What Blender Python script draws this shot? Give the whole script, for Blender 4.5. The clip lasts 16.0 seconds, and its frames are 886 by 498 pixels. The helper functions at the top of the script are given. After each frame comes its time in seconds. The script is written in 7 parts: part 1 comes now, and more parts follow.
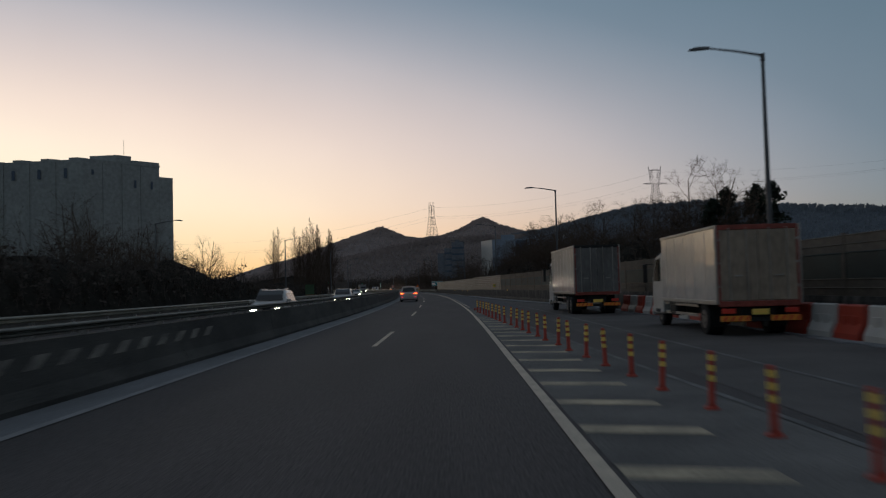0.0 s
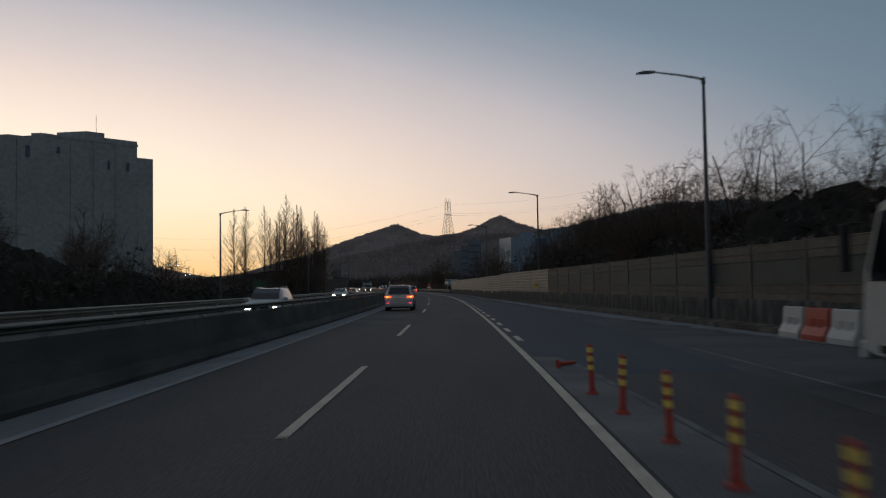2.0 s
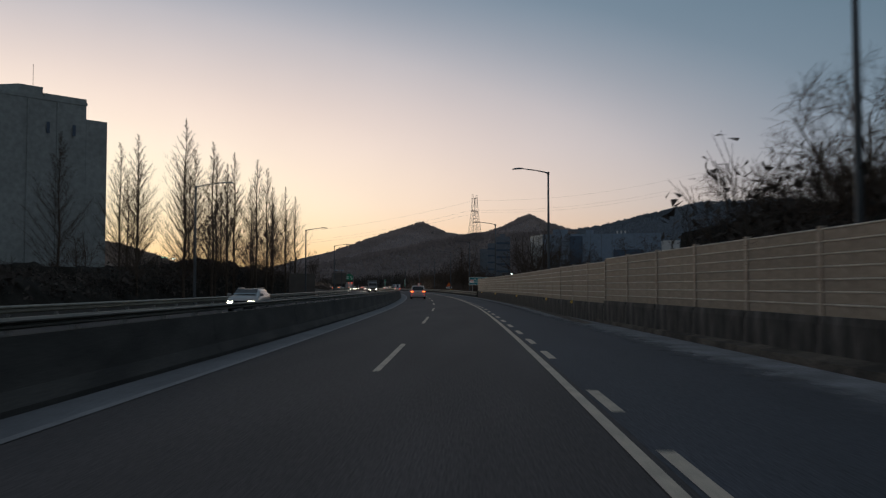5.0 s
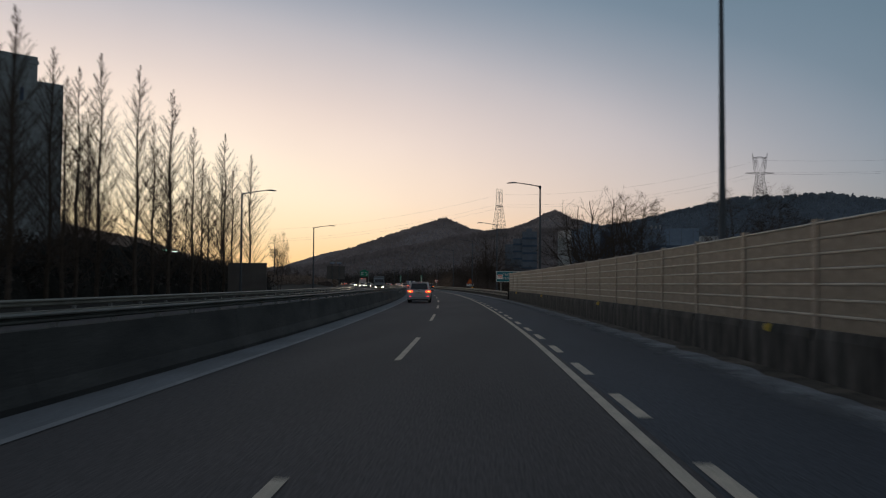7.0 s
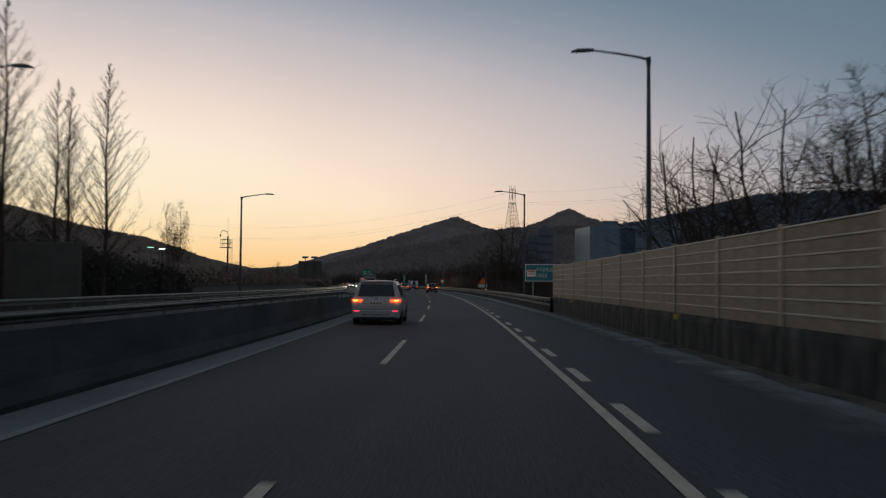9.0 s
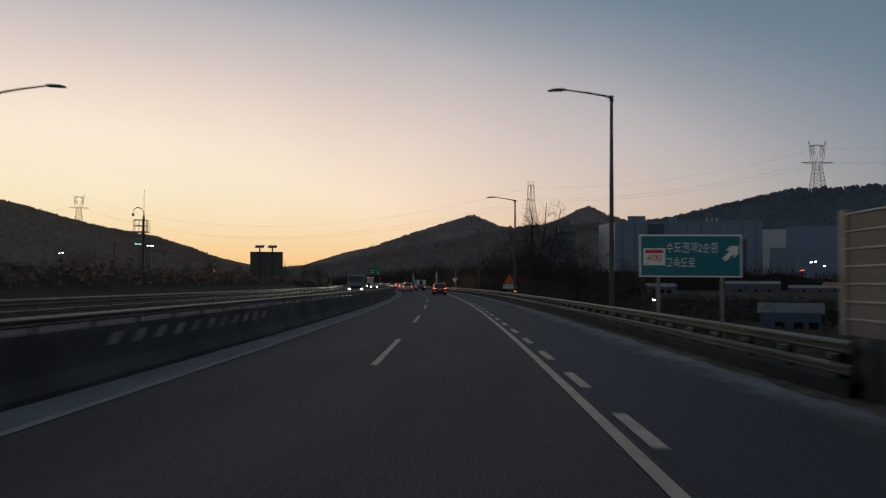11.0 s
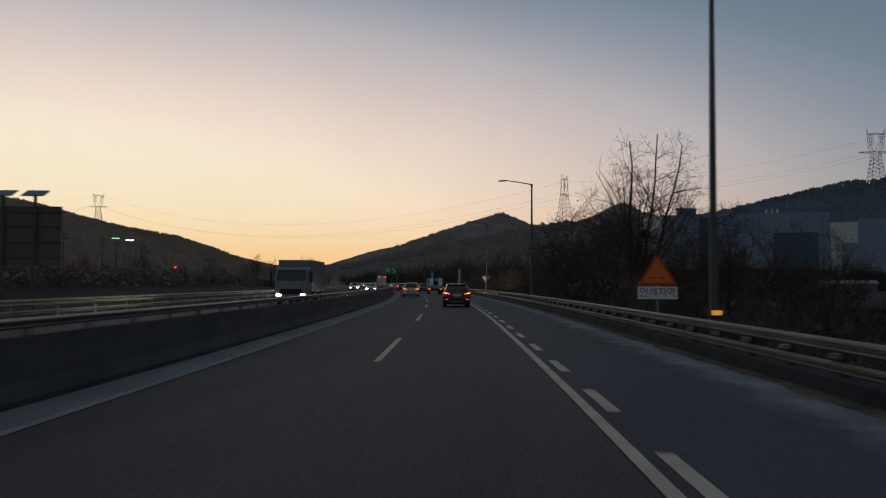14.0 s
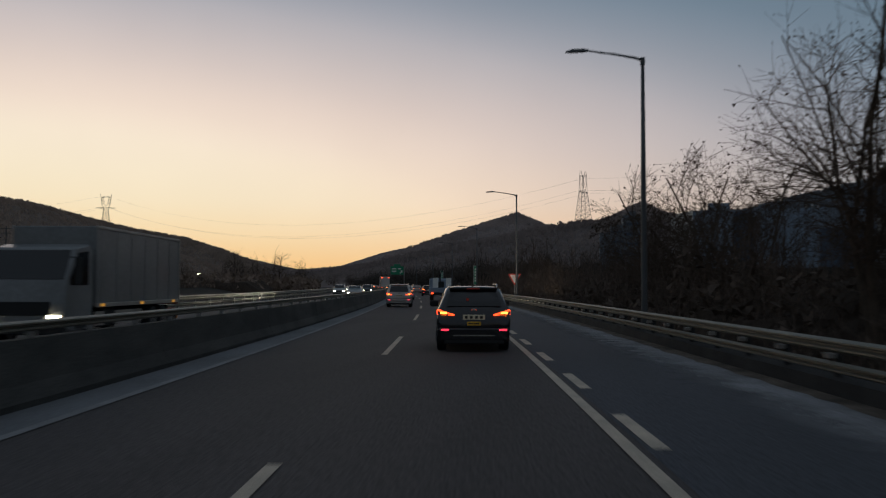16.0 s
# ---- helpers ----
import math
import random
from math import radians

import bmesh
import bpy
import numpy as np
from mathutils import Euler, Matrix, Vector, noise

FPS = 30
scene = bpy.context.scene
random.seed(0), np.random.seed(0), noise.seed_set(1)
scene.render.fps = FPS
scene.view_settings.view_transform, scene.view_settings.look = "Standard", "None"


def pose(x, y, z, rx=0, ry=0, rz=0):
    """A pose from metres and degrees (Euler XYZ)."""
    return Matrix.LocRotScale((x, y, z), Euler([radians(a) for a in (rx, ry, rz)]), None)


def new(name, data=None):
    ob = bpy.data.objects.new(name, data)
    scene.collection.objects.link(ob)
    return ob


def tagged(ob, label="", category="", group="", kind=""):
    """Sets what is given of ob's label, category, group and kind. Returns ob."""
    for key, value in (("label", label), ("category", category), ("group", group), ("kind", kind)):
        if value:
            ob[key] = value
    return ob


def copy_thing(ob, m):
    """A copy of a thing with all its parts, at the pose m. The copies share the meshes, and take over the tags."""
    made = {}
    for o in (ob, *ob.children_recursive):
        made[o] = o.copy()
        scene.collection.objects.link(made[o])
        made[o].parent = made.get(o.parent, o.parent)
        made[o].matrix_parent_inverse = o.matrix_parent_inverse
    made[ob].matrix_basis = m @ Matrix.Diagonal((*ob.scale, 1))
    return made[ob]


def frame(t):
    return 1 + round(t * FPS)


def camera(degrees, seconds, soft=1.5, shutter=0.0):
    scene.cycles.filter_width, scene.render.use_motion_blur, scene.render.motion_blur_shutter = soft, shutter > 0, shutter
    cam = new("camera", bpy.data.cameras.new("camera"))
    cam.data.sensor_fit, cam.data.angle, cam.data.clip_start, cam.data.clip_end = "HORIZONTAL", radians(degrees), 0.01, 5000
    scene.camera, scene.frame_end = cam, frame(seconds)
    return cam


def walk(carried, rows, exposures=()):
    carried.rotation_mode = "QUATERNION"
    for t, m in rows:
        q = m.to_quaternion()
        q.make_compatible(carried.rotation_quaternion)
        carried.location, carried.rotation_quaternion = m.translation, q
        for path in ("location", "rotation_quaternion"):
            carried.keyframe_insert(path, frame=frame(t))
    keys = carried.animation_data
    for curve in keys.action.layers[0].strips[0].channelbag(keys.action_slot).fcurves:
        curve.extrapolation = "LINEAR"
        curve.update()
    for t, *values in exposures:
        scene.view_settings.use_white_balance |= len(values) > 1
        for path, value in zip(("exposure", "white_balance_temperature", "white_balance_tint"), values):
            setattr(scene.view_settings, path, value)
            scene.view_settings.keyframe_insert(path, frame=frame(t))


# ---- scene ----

# ---------------------------------------------------------------- camera and its way
PATH = [
    (0.0, 0.0, 0.0, 1.65, 92.488, 1.604, 0.749),
    (0.5, -0.025, 10.099, 1.65, 92.491, 1.466, 0.921),
    (1.0, -0.099, 20.17, 1.65, 92.474, 1.307, 1.15),
    (1.5, -0.223, 30.212, 1.65, 92.476, 1.147, 1.501),
    (2.0, -0.396, 40.227, 1.65, 92.463, 0.915, 1.795),
    (2.5, -0.597, 50.213, 1.65, 92.495, 0.794, 2.142),
    (3.0, -0.806, 60.172, 1.65, 92.504, 0.408, 2.371),
    (3.5, -1.022, 70.102, 1.65, 92.549, 0.295, 2.534),
    (4.0, -1.246, 80.005, 1.65, 92.553, 0.09, 2.742),
    (4.5, -1.497, 89.883, 1.65, 92.517, 0.052, 3.128),
    (5.0, -1.795, 99.739, 1.65, 92.482, 0.014, 3.513),
    (5.5, -2.141, 109.572, 1.65, 92.446, -0.023, 3.898),
    (6.0, -2.533, 119.382, 1.65, 92.411, -0.061, 4.283),
    (6.5, -2.969, 129.17, 1.65, 92.375, -0.098, 4.646),
    (7.0, -3.449, 138.934, 1.65, 92.287, -0.378, 5.08),
    (7.5, -3.97, 148.676, 1.65, 92.282, -0.284, 5.571),
    (8.0, -4.534, 158.394, 1.65, 92.29, -0.461, 5.699),
    (8.5, -5.146, 168.101, 1.65, 92.294, -0.526, 5.739),
    (9.0, -5.813, 177.809, 1.65, 92.304, -0.463, 5.859),
    (9.5, -6.536, 187.517, 1.65, 92.296, -0.444, 6.127),
    (10.0, -7.313, 197.226, 1.65, 92.288, -0.425, 6.394),
    (10.5, -8.148, 206.934, 1.65, 92.281, -0.406, 6.676),
    (11.0, -9.039, 216.642, 1.65, 92.273, -0.388, 6.957),
    (11.5, -9.989, 226.348, 1.65, 92.265, -0.369, 7.238),
    (12.0, -10.996, 236.053, 1.65, 92.289, -0.293, 7.578),
    (12.5, -12.055, 245.729, 1.65, 92.301, -0.268, 7.891),
    (13.0, -13.162, 255.349, 1.65, 92.306, -0.273, 8.199),
    (13.5, -14.314, 264.913, 1.65, 92.296, -0.292, 8.498),
    (14.0, -15.512, 274.421, 1.65, 92.272, -0.306, 8.857),
    (14.5, -16.757, 283.871, 1.65, 92.322, -0.25, 9.136),
    (15.0, -18.05, 293.265, 1.65, 92.332, -0.251, 9.427),
    (15.5, -19.391, 302.6, 1.65, 92.379, -0.263, 9.63),
    (16.0, -20.78, 311.877, 1.65, 92.38, -0.122, 9.813),
]
cam = camera(54.38, 16.0, soft=1.2, shutter=0.4)
walk(cam, [(t, pose(*p)) for t, *p in PATH], [(0.0, 0.06), (4.0, 0.10), (7.0, 0.10), (8.5, -0.04), (9.0, -0.02), (11.5, -0.09), (16.0, -0.11)])

# ---------------------------------------------------------------- sky after sunset
def lin(*c):
    return [((v / 255 + 0.055) / 1.055) ** 2.4 if v > 10 else v / 255 / 12.92 for v in c] + [1.0]


SUN_LEFT = 38.0
world = bpy.data.worlds.new("dusk_sky")
scene.world = world
world.use_nodes = True
wn, wl = world.node_tree.nodes, world.node_tree.links
bg = wn["Background"]
bg.inputs[1].default_value = 1.0


def wmath(op, a, b=None):
    n = wn.new("ShaderNodeMath")
    n.operation = op
    for k, v in enumerate((a, b)):
        if v is None:
            continue
        if isinstance(v, (int, float)):
            n.inputs[k].default_value = v
        else:
            wl.new(v, n.inputs[k])
    return n.outputs[0]


def wramp(value, stops):
    n = wn.new("ShaderNodeValToRGB")
    e = n.color_ramp.elements
    while len(e) < len(stops):
        e.new(0.5)
    for k, (p, c) in enumerate(stops):
        e[k].position, e[k].color = p, c
    n.color_ramp.interpolation = "B_SPLINE"
    wl.new(value, n.inputs[0])
    return n.outputs[0]


tc = wn.new("ShaderNodeTexCoord")
turn = wn.new("ShaderNodeVectorRotate")
turn.rotation_type = "Z_AXIS"
turn.inputs["Angle"].default_value = radians(-SUN_LEFT)
wl.new(tc.outputs["Generated"], turn.inputs["Vector"])
sep = wn.new("ShaderNodeSeparateXYZ")
wl.new(turn.outputs[0], sep.inputs[0])
az = wmath("DIVIDE", wmath("ABSOLUTE", wmath("ARCTAN2", sep.outputs[0], sep.outputs[1])), radians(90) * 3.0)
el = wmath("DIVIDE", wmath("ABSOLUTE", wmath("ARCSINE", sep.outputs[2])), radians(90))
away = wmath("SQRT", wmath("ADD", wmath("MULTIPLY", az, az), wmath("MULTIPLY", el, el)))
glow = wramp(away, [
    (0.0, lin(256, 237, 198)), (0.044, lin(257, 245, 219)), (0.1055, lin(256, 242, 223)), (0.128, lin(249, 230, 216)),
    (0.161, lin(224, 208, 203)), (0.20, lin(187, 183, 189)), (0.228, lin(150, 156, 168)), (0.259, lin(114, 133, 150)),
    (0.333, lin(84, 107, 122)), (0.5, lin(106, 118, 132)), (1.0, lin(116, 121, 131))])
warm = wramp(el, [(0.0, (1.14, 0.62, 0.28, 1)), (0.018, (1.12, 0.73, 0.44, 1)), (0.036, (1.10, 0.845, 0.64, 1)), (0.06, (1.045, 0.95, 0.85, 1)), (0.10, (1.015, 0.985, 0.95, 1)), (0.20, (0.965, 0.99, 0.99, 1)), (1.0, (0.94, 1, 1.06, 1))])
mixc = wn.new("ShaderNodeMix")
mixc.data_type, mixc.blend_type = "RGBA", "MULTIPLY"
mixc.inputs[0].default_value = 1.0
wl.new(glow, mixc.inputs[6])
wl.new(warm, mixc.inputs[7])
haze = wn.new("ShaderNodeTexNoise")
haze.inputs["Scale"].default_value, haze.inputs["Detail"].default_value = 9.0, 9.0
wl.new(tc.outputs["Generated"], haze.inputs["Vector"])
soft = wn.new("ShaderNodeMapRange")
soft.inputs["To Min"].default_value, soft.inputs["To Max"].default_value = 0.965, 1.035
wl.new(haze.outputs[0], soft.inputs[0])
veil = wn.new("ShaderNodeVectorMath")
veil.operation = "SCALE"
wl.new(mixc.outputs[2], veil.inputs[0])
wl.new(soft.outputs[0], veil.inputs["Scale"])
wl.new(veil.outputs[0], bg.inputs[0])

# ---------------------------------------------------------------- materials


def material(name, base, rough=0.6, metal=0.0, vary=0.25, scale=3.0, fine=40.0, bump=0.0, spec=0.4, tint=None, coat=0.0, stretch=None, emit=None, power=0.0, rand=0.0, relief=0.02, grain=1.6):
    """A surface with large stains and fine grain; tint: the colour that the stains lean to."""
    m = bpy.data.materials.new(name)
    m.use_nodes = True
    n, l = m.node_tree.nodes, m.node_tree.links
    p = n["Principled BSDF"]
    p.inputs["Roughness"].default_value = rough
    p.inputs["Metallic"].default_value = metal
    p.inputs["Specular IOR Level"].default_value = spec
    p.inputs["Coat Weight"].default_value = coat
    if emit:
        p.inputs["Emission Color"].default_value = (*emit, 1)
        p.inputs["Emission Strength"].default_value = power
    if vary <= 0:
        p.inputs["Base Color"].default_value = (*base, 1)
        return m
    co = n.new("ShaderNodeTexCoord")
    src = co.outputs["Object"]
    if stretch:
        mp = n.new("ShaderNodeMapping")
        mp.inputs["Scale"].default_value = stretch
        l.new(src, mp.inputs[0])
        src = mp.outputs[0]
    big, small = n.new("ShaderNodeTexNoise"), n.new("ShaderNodeTexNoise")
    big.inputs["Scale"].default_value, big.inputs["Detail"].default_value = scale, 5
    small.inputs["Scale"].default_value, small.inputs["Detail"].default_value = fine, 3
    l.new(src, big.inputs["Vector"])
    l.new(src, small.inputs["Vector"])
    other = tint or tuple(c * 0.45 for c in base)
    r = n.new("ShaderNodeValToRGB")
    r.color_ramp.elements[0].position, r.color_ramp.elements[1].position = 0.35, 0.68
    r.color_ramp.elements[0].color = (*[b + (o - b) * min(1, vary * 2) for b, o in zip(base, other)], 1)
    r.color_ramp.elements[1].color = (*base, 1)
    l.new(big.outputs[0], r.inputs[0])
    g = n.new("ShaderNodeMapRange")
    g.inputs["To Min"].default_value, g.inputs["To Max"].default_value = 1 - vary, 1 + vary
    g.inputs["From Min"].default_value, g.inputs["From Max"].default_value = 0.5 - 0.5 / grain, 0.5 + 0.5 / grain
    l.new(small.outputs[0], g.inputs[0])
    mx = n.new("ShaderNodeVectorMath")
    mx.operation = "SCALE"
    l.new(r.outputs[0], mx.inputs[0])
    last = g.outputs[0]
    if rand:
        oi = n.new("ShaderNodeObjectInfo")
        g2 = n.new("ShaderNodeMapRange")
        g2.inputs["To Min"].default_value, g2.inputs["To Max"].default_value = 1 - rand, 1 + rand
        l.new(oi.outputs["Random"], g2.inputs[0])
        mm = n.new("ShaderNodeMath")
        mm.operation = "MULTIPLY"
        l.new(last, mm.inputs[0])
        l.new(g2.outputs[0], mm.inputs[1])
        last = mm.outputs[0]
    l.new(last, mx.inputs["Scale"])
    l.new(mx.outputs[0], p.inputs["Base Color"])
    if bump:
        b = n.new("ShaderNodeBump")
        b.inputs["Strength"].default_value = bump
        b.inputs["Distance"].default_value = relief
        l.new(small.outputs[0], b.inputs["Height"])
        l.new(b.outputs[0], p.inputs["Normal"])
    return m


M_ASPHALT = material("asphalt", (0.079, 0.069, 0.068), 0.85, vary=0.42, scale=0.35, fine=26, bump=0.35, grain=3.0, spec=0.25, tint=(0.054, 0.048, 0.047), stretch=(1.6, 0.22, 1))
M_ASPHALT_OLD = material("asphalt_dusty", (0.168, 0.160, 0.152), 0.9, vary=0.42, scale=0.4, fine=34, bump=0.3, grain=2.4, spec=0.2, tint=(0.065, 0.063, 0.062))
M_GUTTER = material("gutter_concrete", (0.195, 0.203, 0.215), 0.9, vary=0.32, scale=0.9, fine=30, bump=0.3, spec=0.2, tint=(0.12, 0.125, 0.13), stretch=(1, 0.4, 1))
M_GRIT = material("roadside_grit", (0.255, 0.25, 0.245), 0.95, vary=0.45, scale=0.8, fine=14, bump=0.6, spec=0.15, tint=(0.05, 0.05, 0.05))
# Line paint is yellowed in base colour for headlamps shining on it.
M_PAINT = material("road_paint", (0.56, 0.465, 0.36), 0.7, vary=0.3, scale=1.5, fine=25, spec=0.3, tint=(0.30, 0.26, 0.21))
M_EDGE = material("dusty_edge_paint", (0.27, 0.272, 0.275), 0.85, vary=0.3, scale=1.2, fine=20, spec=0.2, tint=(0.17, 0.17, 0.172))
M_PAINT_FAINT = material("faint_line_paint", (0.19, 0.185, 0.18), 0.85, vary=0.45, scale=1.2, fine=16, spec=0.2, tint=(0.08, 0.08, 0.08))
M_HOUSE = material("cream_house_wall", (0.42, 0.36, 0.28), 0.8, vary=0.15, scale=0.5, fine=5)
M_TILE = material("orange_brown_roof", (0.33, 0.15, 0.08), 0.8, vary=0.25, scale=0.6, fine=6)
M_PAINT_WORN = material("worn_road_paint", (0.52, 0.43, 0.30), 0.8, vary=0.4, scale=1.2, fine=18, spec=0.2, tint=(0.15, 0.14, 0.12))
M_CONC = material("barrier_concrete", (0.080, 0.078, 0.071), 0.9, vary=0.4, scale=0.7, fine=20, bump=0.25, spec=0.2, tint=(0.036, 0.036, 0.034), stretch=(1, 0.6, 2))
M_CONC_BASE = material("wall_base_concrete", (0.150, 0.134, 0.120), 0.9, vary=0.5, scale=1.1, fine=14, bump=0.3, spec=0.2, tint=(0.022, 0.021, 0.020), stretch=(1.4, 1.4, 0.3))
M_GALV = material("galvanised_steel", (0.31, 0.30, 0.285), 0.42, metal=0.7, vary=0.2, scale=1.2, fine=25, spec=0.5)
M_RAIL = material("weathered_rail_steel", (0.215, 0.205, 0.165), 0.5, metal=0.5, vary=0.3, scale=0.8, fine=12, spec=0.4, tint=(0.11, 0.10, 0.075))
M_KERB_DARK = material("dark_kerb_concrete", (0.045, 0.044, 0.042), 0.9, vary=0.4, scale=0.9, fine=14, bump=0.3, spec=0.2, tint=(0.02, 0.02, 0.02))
M_LINE_JOINT = material("cladding_shadow_line", (0.20, 0.225, 0.26), 0.8, vary=0.1, scale=0.1, fine=1)
M_RAIL_DARK = material("dark_weathered_rail", (0.105, 0.108, 0.092), 0.6, metal=0.3, vary=0.35, scale=0.8, fine=12, spec=0.3, tint=(0.05, 0.05, 0.042))
M_POST = material("lamp_post_steel", (0.105, 0.108, 0.112), 0.5, metal=0.5, vary=0.15, scale=2, fine=30)
M_PANEL = material("beige_metal_panel", (0.335, 0.272, 0.210), 0.6, metal=0.15, vary=0.3, scale=0.8, fine=12, spec=0.35, tint=(0.19, 0.152, 0.118), rand=0.12)
M_PANEL_EDGE = material("bare_panel_edge", (0.60, 0.53, 0.44), 0.5, metal=0.2, vary=0.25, scale=2, fine=15)
M_PANEL_OLD = material("dirty_metal_panel", (0.140, 0.112, 0.086), 0.75, vary=0.35, scale=0.8, fine=12, tint=(0.07, 0.058, 0.046), rand=0.15)
M_PANEL_TINT = material("green_tinted_panel", (0.016, 0.034, 0.029), 0.6, vary=0.35, scale=1, fine=8, spec=0.5, rand=0.25)
M_WPOST = material("wall_post_steel", (0.50, 0.44, 0.37), 0.5, metal=0.3, vary=0.3, scale=1.5, fine=20, tint=(0.24, 0.15, 0.10))
M_EARTH = material("winter_earth", (0.042, 0.037, 0.031), 0.95, vary=0.4, scale=0.12, fine=3, bump=0.5, spec=0.1, tint=(0.026, 0.024, 0.020))
# Hill colours have air haze mixed in: lifted, and blued on the pylon's hill.
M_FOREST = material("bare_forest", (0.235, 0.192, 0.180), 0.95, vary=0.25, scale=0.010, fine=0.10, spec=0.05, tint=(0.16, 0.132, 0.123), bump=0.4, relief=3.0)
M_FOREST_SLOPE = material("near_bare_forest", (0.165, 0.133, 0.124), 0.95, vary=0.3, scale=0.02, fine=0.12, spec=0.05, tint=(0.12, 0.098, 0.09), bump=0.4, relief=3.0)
M_FOREST_BLUE_HAZE = material("blue_hazed_forest", (0.105, 0.118, 0.135), 0.95, vary=0.3, scale=0.02, fine=0.14, spec=0.05, tint=(0.075, 0.085, 0.098), bump=0.4, relief=3.0)
M_FOREST_BROWN = material("brown_bare_forest", (0.205, 0.158, 0.130), 0.95, vary=0.3, scale=0.02, fine=0.12, spec=0.05, tint=(0.14, 0.108, 0.09), bump=0.4, relief=3.0)
# crowns of the far woods: paler than the ground below, offsetting their own shade
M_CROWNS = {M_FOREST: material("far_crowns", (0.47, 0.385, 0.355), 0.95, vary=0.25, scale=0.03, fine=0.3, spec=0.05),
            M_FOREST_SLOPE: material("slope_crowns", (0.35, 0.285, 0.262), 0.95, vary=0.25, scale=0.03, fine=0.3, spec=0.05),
            M_FOREST_BLUE_HAZE: material("blue_hazed_crowns", (0.235, 0.260, 0.290), 0.95, vary=0.25, scale=0.03, fine=0.3, spec=0.05),
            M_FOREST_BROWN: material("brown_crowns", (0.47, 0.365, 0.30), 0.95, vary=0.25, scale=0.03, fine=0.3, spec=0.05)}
M_BARK = material("bark", (0.11, 0.082, 0.062), 0.95, vary=0.3, scale=2, fine=20, spec=0.1)
M_TWIG = material("twigs", (0.105, 0.076, 0.058), 0.95, vary=0.25, scale=1, fine=8, spec=0.1)
# Brushwood tones are lifted in base colour to stand in for haze, the palest most.
M_SHRUB = material("brushwood", (0.098, 0.081, 0.069), 0.95, vary=0.35, scale=0.8, fine=6, spec=0.1)
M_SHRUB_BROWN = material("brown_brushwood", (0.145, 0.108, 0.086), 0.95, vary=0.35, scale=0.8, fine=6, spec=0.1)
M_SHRUB_HAZE = material("hazed_brushwood", (0.30, 0.215, 0.165), 0.95, vary=0.35, scale=0.8, fine=6, spec=0.1)
M_BUSHFILL = material("dark_bush_fill", (0.034, 0.031, 0.026), 0.95, vary=0.4, scale=0.8, fine=6, spec=0.05)
M_BUSHFILL_BROWN = material("brown_bush_fill", (0.085, 0.064, 0.051), 0.95, vary=0.4, scale=0.8, fine=6, spec=0.05)
M_EVERGREEN = material("evergreen", (0.030, 0.040, 0.028), 0.9, vary=0.4, scale=1, fine=8, spec=0.15)
M_RED = material("red_plastic", (0.40, 0.045, 0.022), 0.5, vary=0.2, scale=3, fine=30, tint=(0.25, 0.03, 0.02))
M_WHITEPL = material("white_plastic", (0.46, 0.44, 0.41), 0.5, vary=0.2, scale=3, fine=30, tint=(0.35, 0.33, 0.3))
M_YELLOW = material("yellow_reflective_band", (0.92, 0.62, 0.13), 0.35, vary=0.1, scale=6, fine=40, tint=(0.7, 0.4, 0.08))
M_ORANGE = material("orange_sign", (0.80, 0.20, 0.02), 0.4, vary=0.1, scale=3, fine=20)
M_SIGNRED = material("red_sign", (0.65, 0.05, 0.03), 0.4, vary=0.1, scale=3, fine=20)
# Sign blue and green are brightened in base colour as if headlamps lit them.
M_SIGNBLUE = material("blue_sign", (0.010, 0.170, 0.215), 0.45, vary=0.12, scale=2, fine=20)
M_SIGNGREEN = material("green_sign", (0.015, 0.27, 0.13), 0.45, vary=0.12, scale=2, fine=20)
M_SIGNWHITE = material("white_sign", (0.80, 0.78, 0.72), 0.4, vary=0.08, scale=3, fine=20)
M_BLACK = material("black_letters", (0.02, 0.02, 0.02), 0.5, vary=0)
M_SIGNBACK = material("sign_back", (0.16, 0.135, 0.115), 0.6, metal=0.3, vary=0.2, scale=1, fine=10)
M_APART = material("apartment_wall", (0.315, 0.335, 0.325), 0.9, vary=0.22, scale=0.06, fine=0.8, spec=0.1, tint=(0.20, 0.21, 0.205))
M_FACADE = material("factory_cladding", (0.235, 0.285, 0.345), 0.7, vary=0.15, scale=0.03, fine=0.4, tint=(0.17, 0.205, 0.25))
# Annex grey is darkened in base colour for walls turned from the sky glow.
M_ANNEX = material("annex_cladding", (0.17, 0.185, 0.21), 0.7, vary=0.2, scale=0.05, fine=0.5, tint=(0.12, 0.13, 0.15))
M_FACADE_W = material("pale_cladding", (0.62, 0.58, 0.54), 0.6, vary=0.1, scale=0.05, fine=0.6)
M_FACADE_D = material("dark_cladding", (0.085, 0.115, 0.16), 0.7, vary=0.15, scale=0.05, fine=0.5)
M_ROOF = material("low_roof", (0.235, 0.235, 0.24), 0.7, vary=0.2, scale=0.3, fine=3)
M_PYLON = material("pylon_steel", (0.14, 0.13, 0.13), 0.6, metal=0.3, vary=0.1, scale=0.2, fine=2)
M_WIRE = material("cable", (0.10, 0.09, 0.09), 0.6, vary=0)
M_TYRE = material("tyre_rubber", (0.012, 0.012, 0.012), 0.85, vary=0.2, scale=8, fine=60)
M_RIM = material("alloy_rim", (0.16, 0.16, 0.165), 0.4, metal=0.8, vary=0.1, scale=8, fine=40)
M_GLASS = material("tinted_glass", (0.006, 0.007, 0.008), 0.10, vary=0, spec=0.6)
M_CARBLACK = material("black_car_paint", (0.010, 0.010, 0.012), 0.25, vary=0.15, scale=2, fine=30, coat=0.6)
